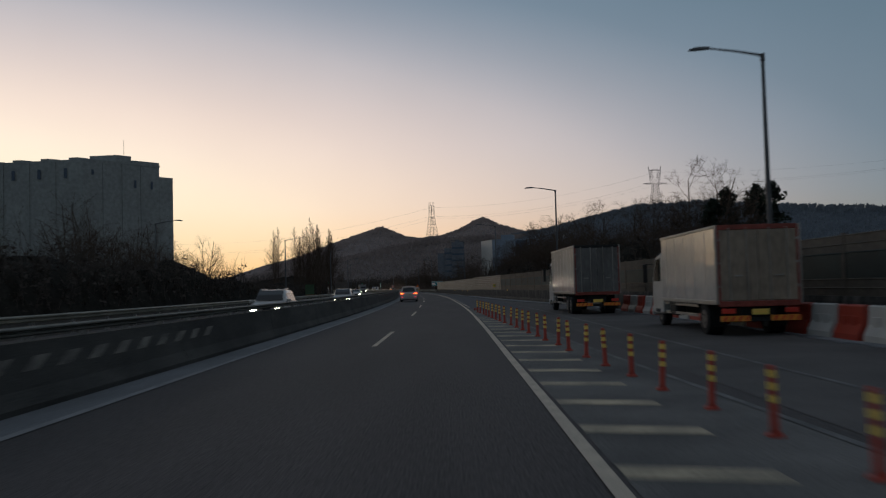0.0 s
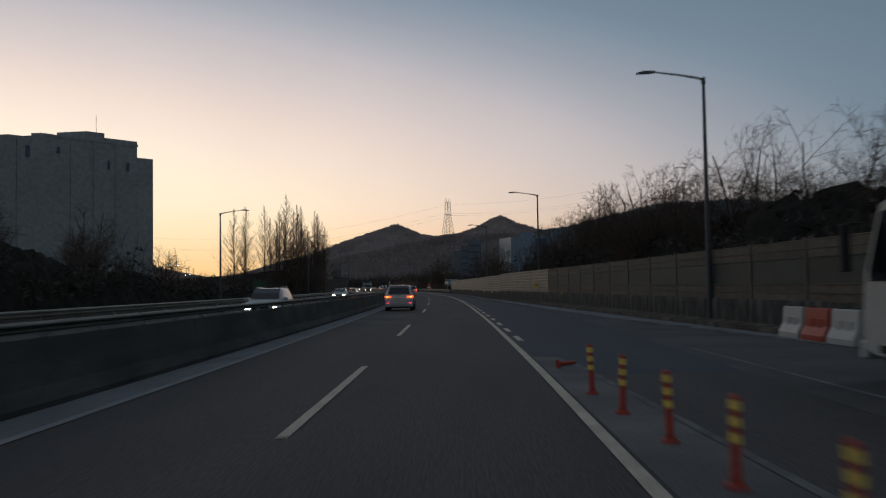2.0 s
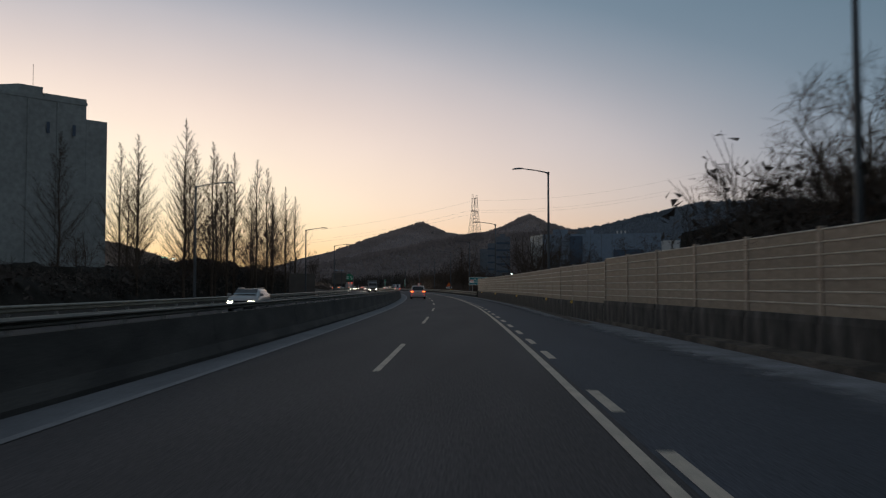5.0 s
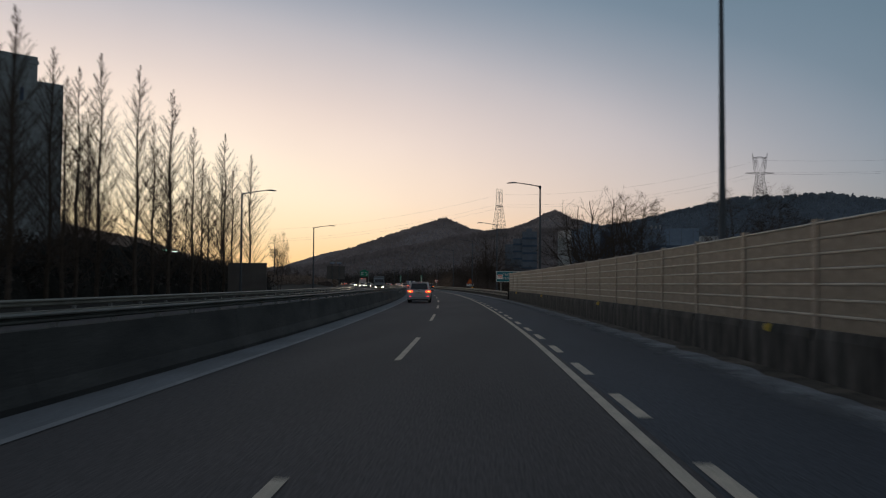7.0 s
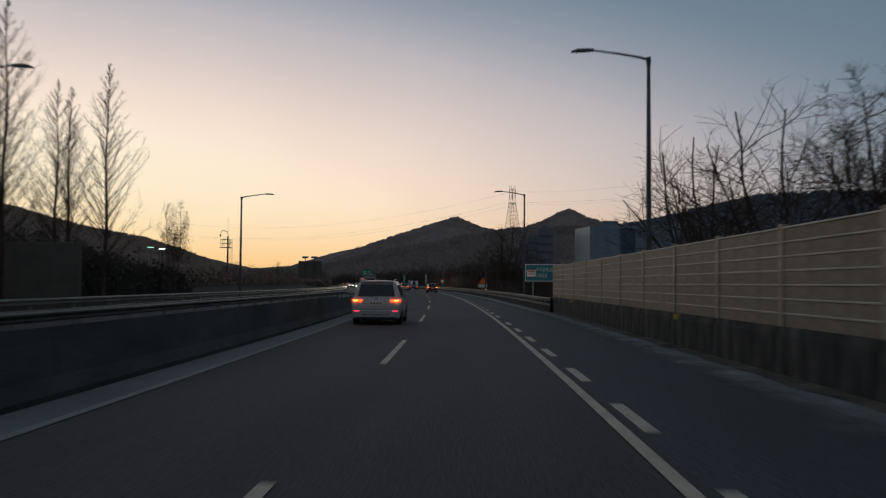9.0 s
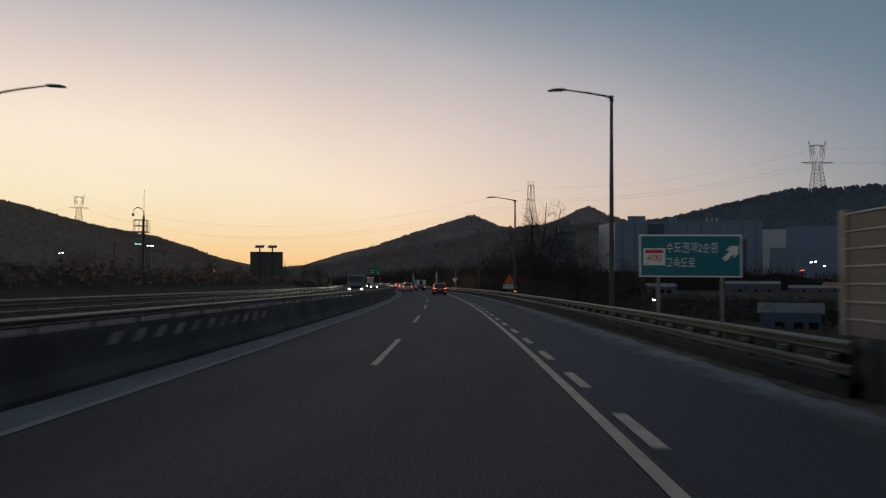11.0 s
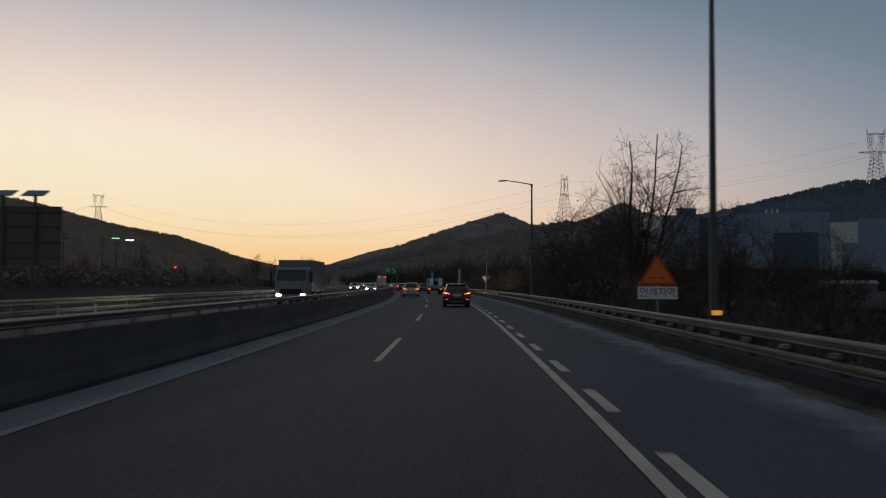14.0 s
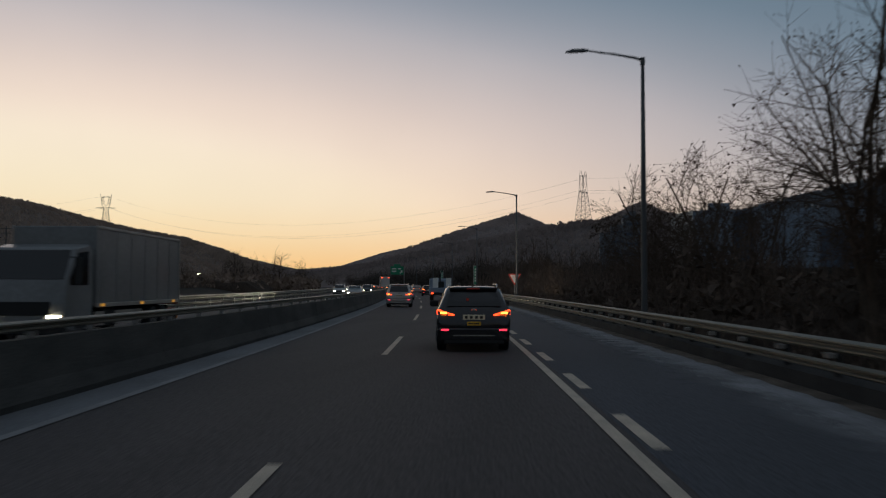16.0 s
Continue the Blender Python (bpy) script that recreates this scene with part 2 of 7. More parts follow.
M_CARWHITE = material("white_car_paint", (0.43, 0.41, 0.385), 0.3, vary=0.08, scale=2, fine=20, coat=0.5)
M_CARSILVER = material("silver_car_paint", (0.36, 0.34, 0.32), 0.3, metal=0.4, vary=0.08, scale=2, fine=20, coat=0.5)
M_TRIM = material("black_trim", (0.015, 0.015, 0.015), 0.6, vary=0.2, scale=4, fine=40)
M_CHROME = material("bright_trim", (0.45, 0.43, 0.40), 0.25, metal=0.9, vary=0.1, scale=5, fine=30)
M_TAIL = material("lit_tail_lamp", (0.5, 0.02, 0.01), 0.3, vary=0, emit=(1.0, 0.07, 0.015), power=3.4)
M_TAILHOT = material("lit_tail_lamp_core", (0.6, 0.2, 0.02), 0.3, vary=0, emit=(1.0, 0.24, 0.035), power=6.0)
# Reflectors get a red glow of their own, with no lamp behind.
M_FOG = material("lit_rear_reflector", (0.5, 0.02, 0.03), 0.3, vary=0, emit=(1.0, 0.04, 0.09), power=1.6)
M_HEAD = material("lit_headlamp", (0.9, 0.9, 0.8), 0.3, vary=0, emit=(1.0, 0.92, 0.62), power=14.0)
M_AMBER = material("lit_amber_lamp", (0.8, 0.4, 0.05), 0.3, vary=0, emit=(1.0, 0.45, 0.05), power=0.5)
M_LAMPW = material("lit_white_lamp", (0.9, 0.9, 0.9), 0.3, vary=0, emit=(0.85, 1.0, 0.95), power=6.0)
M_LITGREEN = material("lit_green_letters", (0.5, 0.9, 0.7), 0.4, vary=0, emit=(0.45, 1.0, 0.70), power=1.2)
# The plate has a faint glow of its own in place of a plate lamp.
M_PLATE = material("number_plate", (0.55, 0.52, 0.42), 0.5, vary=0.1, scale=6, fine=30, emit=(1.0, 0.75, 0.4), power=0.03)
M_STICKER = material("yellow_sticker", (0.85, 0.45, 0.03), 0.5, vary=0.1, scale=6, fine=30)
M_BOX = material("truck_box_panel", (0.64, 0.595, 0.55), 0.24, coat=0.5, vary=0.2, scale=0.5, fine=8, tint=(0.38, 0.35, 0.32), stretch=(1, 1, 0.4))
# Dust brown, with the warm light of headlamps mixed into the base colour.
M_BOXDOOR = material("dusty_headlit_door", (0.34, 0.27, 0.20), 0.55, vary=0.35, scale=0.7, fine=8, tint=(0.19, 0.15, 0.11), stretch=(1, 1, 0.4))
M_DOORGREY = material("grey_dirty_truck_door", (0.17, 0.165, 0.155), 0.6, vary=0.4, scale=0.9, fine=8, tint=(0.075, 0.07, 0.065), stretch=(1, 1, 0.4))
M_RUSTRED = material("faded_red_frame", (0.30, 0.065, 0.045), 0.6, vary=0.35, scale=3, fine=20)
M_TRUCKGREY = material("grey_truck_paint", (0.20, 0.205, 0.205), 0.35, vary=0.2, scale=0.6, fine=9, coat=0.3)
M_STRIPE = material("pale_barrier_stripe", (0.26, 0.245, 0.21), 0.85, vary=0.45, scale=1.4, fine=14, spec=0.2, tint=(0.09, 0.085, 0.08))
M_BOXEDGE = material("truck_box_edge", (0.40, 0.37, 0.33), 0.45, metal=0.4, vary=0.2, scale=1, fine=15)
M_REARGUARD = material("orange_striped_plate", (0.85, 0.30, 0.04), 0.4, vary=0.15, scale=4, fine=30)
M_CHASSIS = material("dark_chassis", (0.02, 0.02, 0.02), 0.8, vary=0.3, scale=3, fine=30)
M_ASPHALT_SIDE = material("bluish_asphalt", (0.061, 0.066, 0.079), 0.85, vary=0.42, scale=0.4, fine=26, bump=0.35, grain=3.0, spec=0.25, tint=(0.048, 0.052, 0.060), stretch=(1.6, 0.22, 1))
M_LINER = material("pale_asphalt_patch", (0.118, 0.108, 0.104), 0.9, vary=0.4, scale=0.3, fine=30, bump=0.25, grain=2.4, spec=0.2, tint=(0.06, 0.056, 0.055))
M_OLDPOST = material("old_wall_post", (0.125, 0.102, 0.080), 0.7, vary=0.3, scale=1.5, fine=20)
M_SHEDWALL = material("grey_shed_wall", (0.15, 0.155, 0.16), 0.8, vary=0.3, scale=0.4, fine=4)
M_DIRT = material("verge_dirt", (0.175, 0.145, 0.118), 0.95, vary=0.45, scale=1.1, fine=18, bump=0.6, spec=0.1, tint=(0.05, 0.045, 0.04), grain=2.4)
M_SCREENGREEN = material("faded_green_panel", (0.055, 0.105, 0.050), 0.7, vary=0.25, scale=2, fine=15)
M_SCREENOCHRE = material("faded_ochre_panel", (0.19, 0.115, 0.05), 0.7, vary=0.25, scale=2, fine=15)
M_SOLAR = material("solar_cells", (0.03, 0.03, 0.045), 0.2, vary=0.1, scale=3, fine=20)
# road dust that thins out away from the road's edge
M_DUST = material("road_dust", (0.255, 0.260, 0.272), 0.95, vary=0.4, scale=0.8, fine=16, bump=0.5, spec=0.15, tint=(0.13, 0.13, 0.135), grain=2.4)
_n, _l = M_DUST.node_tree.nodes, M_DUST.node_tree.links
_at = _n.new("ShaderNodeAttribute")
_at.attribute_name = "dust"
_co, _no = _n.new("ShaderNodeTexCoord"), _n.new("ShaderNodeTexNoise")
_no.inputs["Scale"].default_value, _no.inputs["Detail"].default_value, _no.inputs["Roughness"].default_value = 1.1, 9, 0.68
_l.new(_co.outputs["Object"], _no.inputs["Vector"])
_m1, _m2 = _n.new("ShaderNodeMath"), _n.new("ShaderNodeMapRange")
_m1.operation = "ADD"
_l.new(_at.outputs["Fac"], _m1.inputs[0])
_l.new(_no.outputs[0], _m1.inputs[1])
_m2.inputs["From Min"].default_value, _m2.inputs["From Max"].default_value = 0.62, 1.12
_l.new(_m1.outputs[0], _m2.inputs[0])
_l.new(_m2.outputs[0], _n["Principled BSDF"].inputs["Alpha"])

# ---------------------------------------------------------------- the road's line: s metres along, d metres to the right
SHIFT_S = (-60, 20, 57, 94, 165, 190, 257, 281, 301, 321, 345, 2100)
SHIFT_D = (-0.45, -0.42, -0.26, -0.22, 0.08, -0.02, -0.30, -0.30, -0.29, -0.19, -0.12, 0.0)


def heading(s):
    """Degrees to the left of the first heading."""
    if s < 0:
        return 0.0
    if s < 310:
        return 0.01629 * s + 3.736e-5 * s * s
    return 0.01629 * 310 + 3.736e-5 * 310 ** 2 + 0.034 * (s - 310)


_line = [(0.0, 0.0)]
for _i in range(2100):
    _a = radians(heading(_i + 0.5))
    _line.append((_line[-1][0] - math.sin(_a), _line[-1][1] + math.cos(_a)))


def R(s, d, z=0.0):
    d += float(np.interp(s, SHIFT_S, SHIFT_D)) if abs(d) < 60 else 0.0
    if s < 0:
        return Vector((d, s, z))
    i = min(int(s), 2099)
    f, a = s - i, radians(heading(s))
    (x0, y0), (x1, y1) = _line[i], _line[i + 1]
    return Vector((x0 + f * (x1 - x0) + d * math.cos(a), y0 + f * (y1 - y0) + d * math.sin(a), z))


def RM(s, d, z=0.0, turned=0.0):
    """The pose of a thing on the road whose own y points along it."""
    p = R(s, d, z)
    return pose(p.x, p.y, p.z, 0, 0, heading(s) + turned)


# ---------------------------------------------------------------- mesh helpers
def shape(bm, ob_name, mat_, smooth=False):
    me = bpy.data.meshes.new(ob_name)
    if smooth:
        for f in bm.faces:
            f.smooth = True
    bm.to_mesh(me)
    bm.free()
    me.materials.append(mat_)
    return me


def part(name, bm, mat_, parent=None, label="", at=None, smooth=False):
    """One mesh object, under a thing or a part."""
    me = bm if isinstance(bm, bpy.types.Mesh) else shape(bm, name, mat_, smooth)
    ob = new(name, me)
    if parent:
        ob.parent = parent
    if at is not None:
        ob.matrix_basis = at
    return tagged(ob, label)


def thing(name, label, category, at=None, group="", kind=""):
    ob = new(name)
    ob.empty_display_size = 0.2
    if at is not None:
        ob.matrix_basis = at
    return tagged(ob, label, category, group, kind)


def box(x0, x1, y0, y1, z0, z1, bevel=0.0, bm=None):
    own = bm is None
    bm = bm or bmesh.new()
    vs = [bm.verts.new((x, y, z)) for x in (x0, x1) for y in (y0, y1) for z in (z0, z1)]
    fs = [bm.faces.new([vs[i] for i in q]) for q in ((0, 1, 3, 2), (4, 6, 7, 5), (0, 4, 5, 1), (2, 3, 7, 6), (0, 2, 6, 4), (1, 5, 7, 3))]
    if bevel:
        bmesh.ops.bevel(bm, geom=list({e for f in fs for e in f.edges}), offset=bevel, segments=1, affect="EDGES")
    return bm


def tube(points, radii, sides=8, bm=None, cap=True):
    """A round bar through points."""
    bm = bm or bmesh.new()
    rings = []
    n = len(points)
    pts = [Vector(p) for p in points]
    for k, p in enumerate(pts):
        t = (pts[min(k + 1, n - 1)] - pts[max(k - 1, 0)]).normalized()
        u = t.orthogonal().normalized() if abs(t.z) < 0.95 else Vector((1, 0, 0))
        u = (u - t * u.dot(t)).normalized()
        w = t.cross(u)
        r = radii[k] if isinstance(radii, (list, tuple)) else radii
        rings.append([bm.verts.new(p + (u * math.cos(a) + w * math.sin(a)) * r) for a in [2 * math.pi * j / sides for j in range(sides)]])
    for a, b in zip(rings, rings[1:]):
        for j in range(sides):
            bm.faces.new((a[j], a[(j + 1) % sides], b[(j + 1) % sides], b[j]))
    if cap:
        bm.faces.new(rings[0][::-1])
        bm.faces.new(rings[-1])
    return bm


def sweep(profile, s0, s1, step, closed=False, bm=None):
    """A profile of (d, z), or a function of s that gives one, drawn along the road."""
    bm = bm or bmesh.new()
    prev = None
    n = max(1, round((s1 - s0) / step))
    for k in range(n + 1):
        s = s0 + (s1 - s0) * k / n
        pr = profile(s) if callable(profile) else profile
        row = [bm.verts.new(R(s, d, z)) for d, z in pr]
        if prev:
            pairs = list(zip(range(len(row)), range(1, len(row))))
            if closed:
                pairs.append((len(row) - 1, 0))
            for i, j in pairs:
                bm.faces.new((prev[i], prev[j], row[j], row[i]))
        elif closed:
            bm.faces.new(row[::-1])
        prev = row
    if closed:
        bm.faces.new(prev)
    bmesh.ops.recalc_face_normals(bm, faces=bm.faces[:])
    return bm


def flat(profile, s0, s1, step, bm=None):
    """A face-up sheet along the road."""
    bm = bm or bmesh.new()
    prev = None
    n = max(1, round((s1 - s0) / step))
    for k in range(n + 1):
        s = s0 + (s1 - s0) * k / n
        row = [bm.verts.new(R(s, d, z)) for d, z in (profile(s) if callable(profile) else profile)]
        if prev:
            for i in range(len(row) - 1):
                bm.faces.new((prev[i], prev[i + 1], row[i + 1], row[i]))
        prev = row
    return bm


def words(text, size, mat_, parent, at, name="lettering", label="", wide=None):
    """Flat letters whose local x runs along the line."""
    c = bpy.data.curves.new(name, "FONT")
    c.body, c.size, c.align_x, c.align_y = text, size, "CENTER", "CENTER"
    tmp = bpy.data.objects.new(name, c)
    scene.collection.objects.link(tmp)
    bpy.context.view_layer.update()
    me = bpy.data.meshes.new_from_object(tmp)
    bpy.data.objects.remove(tmp)
    bpy.data.curves.remove(c)
    if wide:
        xs = [v.co.x for v in me.vertices]
        k = wide / max(0.01, max(xs) - min(xs))
        for v in me.vertices:
            v.co.x *= k
    me.materials.clear()
    me.materials.append(mat_)
    ob = new(name, me)
    ob.parent, ob.matrix_basis = parent, at
    return tagged(ob, label)


# ---------------------------------------------------------------- the ground and the carriageways
def right_edge(s):
    """Where the paved surface ends on the right."""
    return float(np.interp(s, (0, 60, 84, 104, 135, 150, 2000), (10.6, 10.4, 8.6, 7.4, 6.3, 5.75, 5.75)))


def wall_line(s):
    return float(np.interp(s, (-14, 50, 74, 104, 117, 135, 150, 2000), (13.4, 11.9, 10.2, 8.55, 7.75, 6.6, 5.95, 5.95)))


def ground_profile(s):
    drop = -5.5 * min(1.0, max(0.0, (s - 222) / 25)) * (1 - 0.75 * min(1.0, max(0.0, (s - 330) / 120)))
    left = 1.2 * min(1.0, max(0.0, (s - 40) / 60))
    n = lambda d: 0.5 * noise.noise(Vector((s * 0.05, d * 0.07, 0)))
    return [(-1300, 8), (-600, 4), (-200, 2.5 + n(-200)), (-90, 2.2), (-50, 1.6 + left + n(-50)), (-35, 1.0 + left + n(-35)), (-26, 0.6 + n(-26) * .4), (-19, -0.03), (-17, -0.06), (6.2, -0.06), (right_edge(s) + 0.6, -0.05),
            (right_edge(s) + 2.5, -0.1 + drop * 0.2), (right_edge(s) + 9, drop + n(15) * .5), (40, drop + n(40)), (90, drop * 0.9 + n(90)), (220, drop * 0.5), (600, 4), (1800, 10)]


tagged(part("ground", flat(ground_profile, -120, 2000, 8), M_EARTH), "dark winter earth with dead grass beside the road", "ground", kind="structure")
tagged(part("road", flat(lambda s: [(-5.0, 0), (-3.2, 0), (0, 0), (2.6, 0), (right_edge(s) - 0.5, 0)], -60, 760, 4), M_ASPHALT), "dark asphalt carriageway with worn lanes", "road", kind="structure")
tagged(part("road_side_lane", flat(lambda s: [(1.85, 0.004), (right_edge(s) - 0.5, 0.004)], 56, 700, 4), M_ASPHALT_SIDE), "bluish grey asphalt of the outer lane", "road", kind="structure")
tagged(part("road_opposite", flat([(-16.9, 0.0), (-12, 0.0), (-6.9, 0.0)], -60, 760, 4), M_ASPHALT), "dark asphalt carriageway beyond the median", "road", kind="structure")
tagged(part("median_gutter", sweep([(-5.72, 0.012), (-4.99, 0.008)], -60, 700, 4), M_GUTTER), "pale dusty concrete gutter along the median", "gutter", kind="structure")
tagged(part("median_ground", flat([(-7.0, 0.004), (-5.7, 0.004)], -60, 700, 4), M_GRIT), "gritty ground under the median rail", "ground", kind="structure")


def ragged(s0, s1, inner, outer, seed, step=0.5, z=0.010):
    def prof(s):
        w = inner(s) + 0.22 * noise.noise(Vector((s * 0.45, seed, 0))) + 0.12 * noise.noise(Vector((s * 1.7, seed, 3)))
        return [(w, z), (outer(s), z + 0.004)]
    return flat(prof, s0, s1, step)


grit = tagged(part("shoulder_grit", ragged(-40, 470, lambda s: right_edge(s) - float(np.interp(s, (60, 84, 120, 140, 229, 240), (0.9, 2.2, 2.1, 1.75, 1.75, 2.1))), lambda s: right_edge(s) - (0.18 if s > 229.5 else -0.05), 4.0), M_DUST), "pale grit gathered along the road's edge", "grit", kind="structure")
dust = grit.data.attributes.new("dust", "FLOAT", "POINT")
dust.data.foreach_set("value", [float(k % 2) for k in range(len(grit.data.vertices))])
tagged(part("layby", flat(lambda s: [(4.6 + max(0, s - 30) * 0.028, 0.005), (right_edge(s) - 0.4, 0.005)], -40, 100, 4), M_LINER), "dusty grey asphalt of the parking strip", "pavement", kind="structure")
tagged(part("gore", flat(lambda s: [(1.82, 0.005), (3.75 - 0.0365 * (s - 9) + 0.5, 0.005)], -40, 60, 4), M_ASPHALT_OLD), "dusty asphalt between the lines of the gore", "pavement", kind="structure")
tagged(part("asphalt_patch", flat([(-4.7, 0.006), (-1.9, 0.006)], 77.5, 93, 4), M_LINER), "pale worn patch in the asphalt", "road patch", kind="structure")
# verge kerb in front of the noise wall
tagged(part("kerb", sweep(lambda s: [(right_edge(s) + 0.10, 0.0), (right_edge(s) + 0.12, 0.16), (right_edge(s) + 0.30, 0.17), (wall_line(s) + 0.3, 0.30)], 56, 140, 3), M_DIRT), "low dirty concrete kerb and verge below the wall", "kerb", kind="structure")

# ---------------------------------------------------------------- painted lines
tagged(part("edge_line_left", flat([(-4.98, 0.012), (-4.83, 0.012)], -60, 700, 4), M_EDGE), "dusty white edge line beside the median", "road line", kind="structure")
tagged(part("edge_line_right", flat([(1.61, 0.012), (1.765, 0.012)], -60, 700, 4), M_PAINT), "white solid line along the lane", "road line", kind="structure")
tagged(part("gore_line", flat(lambda s: [(3.75 - 0.0365 * (s - 9) + 0.5, 0.012), (3.75 - 0.0365 * (s - 9) + 0.62, 0.012)], -40, 58, 4), M_PAINT_FAINT), "worn white line along the gore", "road line", kind="structure")
tagged(part("parking_line", flat(lambda s: [(6.05 + 0.008 * (40 - s), 0.012), (6.17 + 0.008 * (40 - s), 0.012)], -40, 62, 4), M_PAINT_FAINT), "worn white line beside the parking strip", "road line", kind="structure")
lane_marks = thing("lane_marks", "white lane dashes between the two lanes", "road marking", kind="structure")
for a, b in [(-42, -34), (-21, -13), (-2.4, 5.4), (24.5, 32.4), (49.8, 58.2), (69.3, 77.5), (94.7, 102.9), (116.5, 124.5), (138, 146.2), (157.4, 165.2), (177, 185), (195.5, 203), (215, 223), (234.2, 242.2), (253.1, 260.4), (273, 281), (293.1, 300.9), (312.9, 320.8), (333.2, 340.3)] + [(353 + 20 * k, 360.6 + 20 * k) for k in range(14)]:
    o = -0.11 if b < 85 else 0.0
    part("dash", flat([(-1.79 + o, 0.012), (-1.65 + o, 0.012)], a, b, 2), M_PAINT, lane_marks)
    part("dash", flat([(-11.6, 0.012), (-11.46, 0.012)], a + 6, b + 6, 4), M_PAINT, lane_marks)
merge_marks = thing("merge_marks", "short thick white dashes beside the solid line", "road marking", kind="structure")
for lo, hi, anchor in ((63, 115, 80.9), (115, 168, 149.8), (168, 181.5, 174.4), (182, 220, 187.7), (220, 420, 256.0)):
    k = math.ceil((lo - anchor) / 5.05)
    while anchor + 5.05 * k < hi - 2.0:
        a = anchor + 5.05 * k
        part("dash", flat([(1.91, 0.012), (2.09, 0.012)], a, a + 2.3, 1.2), M_PAINT, merge_marks)
        k += 1
gore_marks = thing("gore_marks", "worn slanted stripes between the lines of the gore", "road marking", kind="structure")
for k in range(-8, 17):
    s = 7.3 + 2.25 * k
    bm = bmesh.new()
    w = max(0.25, min(1.3, 3.75 - 0.0365 * (s - 9) - 1.9))
    vs = [bm.verts.new(R(*p, 0.011)) for p in ((s, 1.83), (s - 0.35, 1.83 + w), (s + 0.15, 1.83 + w), (s + 0.5, 1.83))]
    bm.faces.new(vs)
    part("stripe", bm, M_PAINT_WORN, gore_marks)

# ---------------------------------------------------------------- the median barrier and its rail
median = thing("median_barrier", "dark weathered concrete median barrier with steel rail", "barrier", kind="structure")
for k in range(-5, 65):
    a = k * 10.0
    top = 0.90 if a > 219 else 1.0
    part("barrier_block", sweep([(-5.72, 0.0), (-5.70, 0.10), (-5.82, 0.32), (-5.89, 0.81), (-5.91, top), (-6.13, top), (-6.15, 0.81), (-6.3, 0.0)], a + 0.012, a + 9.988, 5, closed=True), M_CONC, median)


def beam(d, z, face=1, s0=-40.0, s1=600.0, h=0.31):
    """A W-shaped rail; face: the side that it shows."""
    e = 0.5 * h
    pr = [(0.0, -e), (0.045, -e * 0.82), (0.075, -e * 0.62), (0.075, -e * 0.36), (0.012, -e * 0.1), (0.012, e * 0.1), (0.075, e * 0.36), (0.075, e * 0.62), (0.045, e * 0.82), (0.0, e),
          (-0.006, e), (-0.006, -e)]
    return sweep([(d + face * x, z + y) for x, y in pr], s0, s1, 4, closed=True)


for s0_, s1_, z_ in ((-40.0, 225.0, 1.15), (225.0, 560.0, 1.07)):
    part("rail_beam", beam(-5.99, z_, 1, s0_, s1_, 0.15), M_RAIL_DARK if s0_ < 0 else M_RAIL, median, "slim dull rail above the barrier")
_post = shape(box(-0.05, 0.05, -0.05, 0.05, 0.86, 1.14), "median_post", M_GALV)
for k in range(-10, 230):
    part("rail_post", _post, M_GALV, median, at=RM(k * 2.0 + 1, -6.04, 0.0 if k * 2 + 1 < 225 else -0.07))
# pale slanted stripes laid on the barrier's face
for first in (10.2, 231.0):
    for k in range(11):
        s = first + k * 1.15
        bm = bmesh.new()
        f = lambda z: -5.82 - (z - 0.32) * 0.1429 + 0.010
        vs = [bm.verts.new(R(s + ds, f(z), z)) for ds, z in ((0, 0.58), (0.5, 0.58), (0.95, 0.79), (0.45, 0.79))]
        bm.faces.new(vs)
        part("slanted_stripe", bm, M_STRIPE, median, "pale slanted stripe")

far_rail = thing("guardrail", "dull steel guardrail beyond the opposite lanes", "guardrail")
part("rail_beam", beam(-17.0, 0.78, 1, -40, 520), M_RAIL, far_rail)
part("rail_beam", beam(-17.0, 0.38, 1, -40, 520, 0.2), M_RAIL, far_rail)
_fpost = shape(box(-0.06, 0.06, -0.06, 0.06, 0, 0.95), "far_post", M_GALV)
for k in range(-8, 130):
    part("rail_post", _fpost, M_GALV, far_rail, at=RM(k * 4.0, -17.1, -0.05))

right_rail = thing("guardrail", "double steel guardrail on a dark kerb", "guardrail")
part("rail_beam", beam(5.63, 0.755, -1, 229.5, 640, 0.21), M_RAIL, right_rail)
part("rail_beam", beam(5.63, 0.425, -1, 229.5, 640, 0.17), M_RAIL, right_rail)
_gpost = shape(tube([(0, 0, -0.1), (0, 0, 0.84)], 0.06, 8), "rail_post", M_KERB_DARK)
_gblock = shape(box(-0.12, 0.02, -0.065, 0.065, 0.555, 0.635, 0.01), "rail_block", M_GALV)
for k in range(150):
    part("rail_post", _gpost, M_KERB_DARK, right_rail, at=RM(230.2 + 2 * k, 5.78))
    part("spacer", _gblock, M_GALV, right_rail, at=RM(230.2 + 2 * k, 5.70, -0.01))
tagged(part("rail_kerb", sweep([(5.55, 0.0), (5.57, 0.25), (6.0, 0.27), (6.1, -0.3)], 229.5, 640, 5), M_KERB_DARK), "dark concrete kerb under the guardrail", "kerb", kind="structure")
for s0_, s1_, in_, out_ in ((138, 229.5, 5.30, 5.84), (229.5, 560, 5.17, 5.56)):
    tagged(part("verge_dirt", ragged(s0_, s1_, lambda s: in_, lambda s: out_, 9.0, z=0.017), M_DIRT), "brown dirt washed up along the road's edge", "dirt", kind="structure")

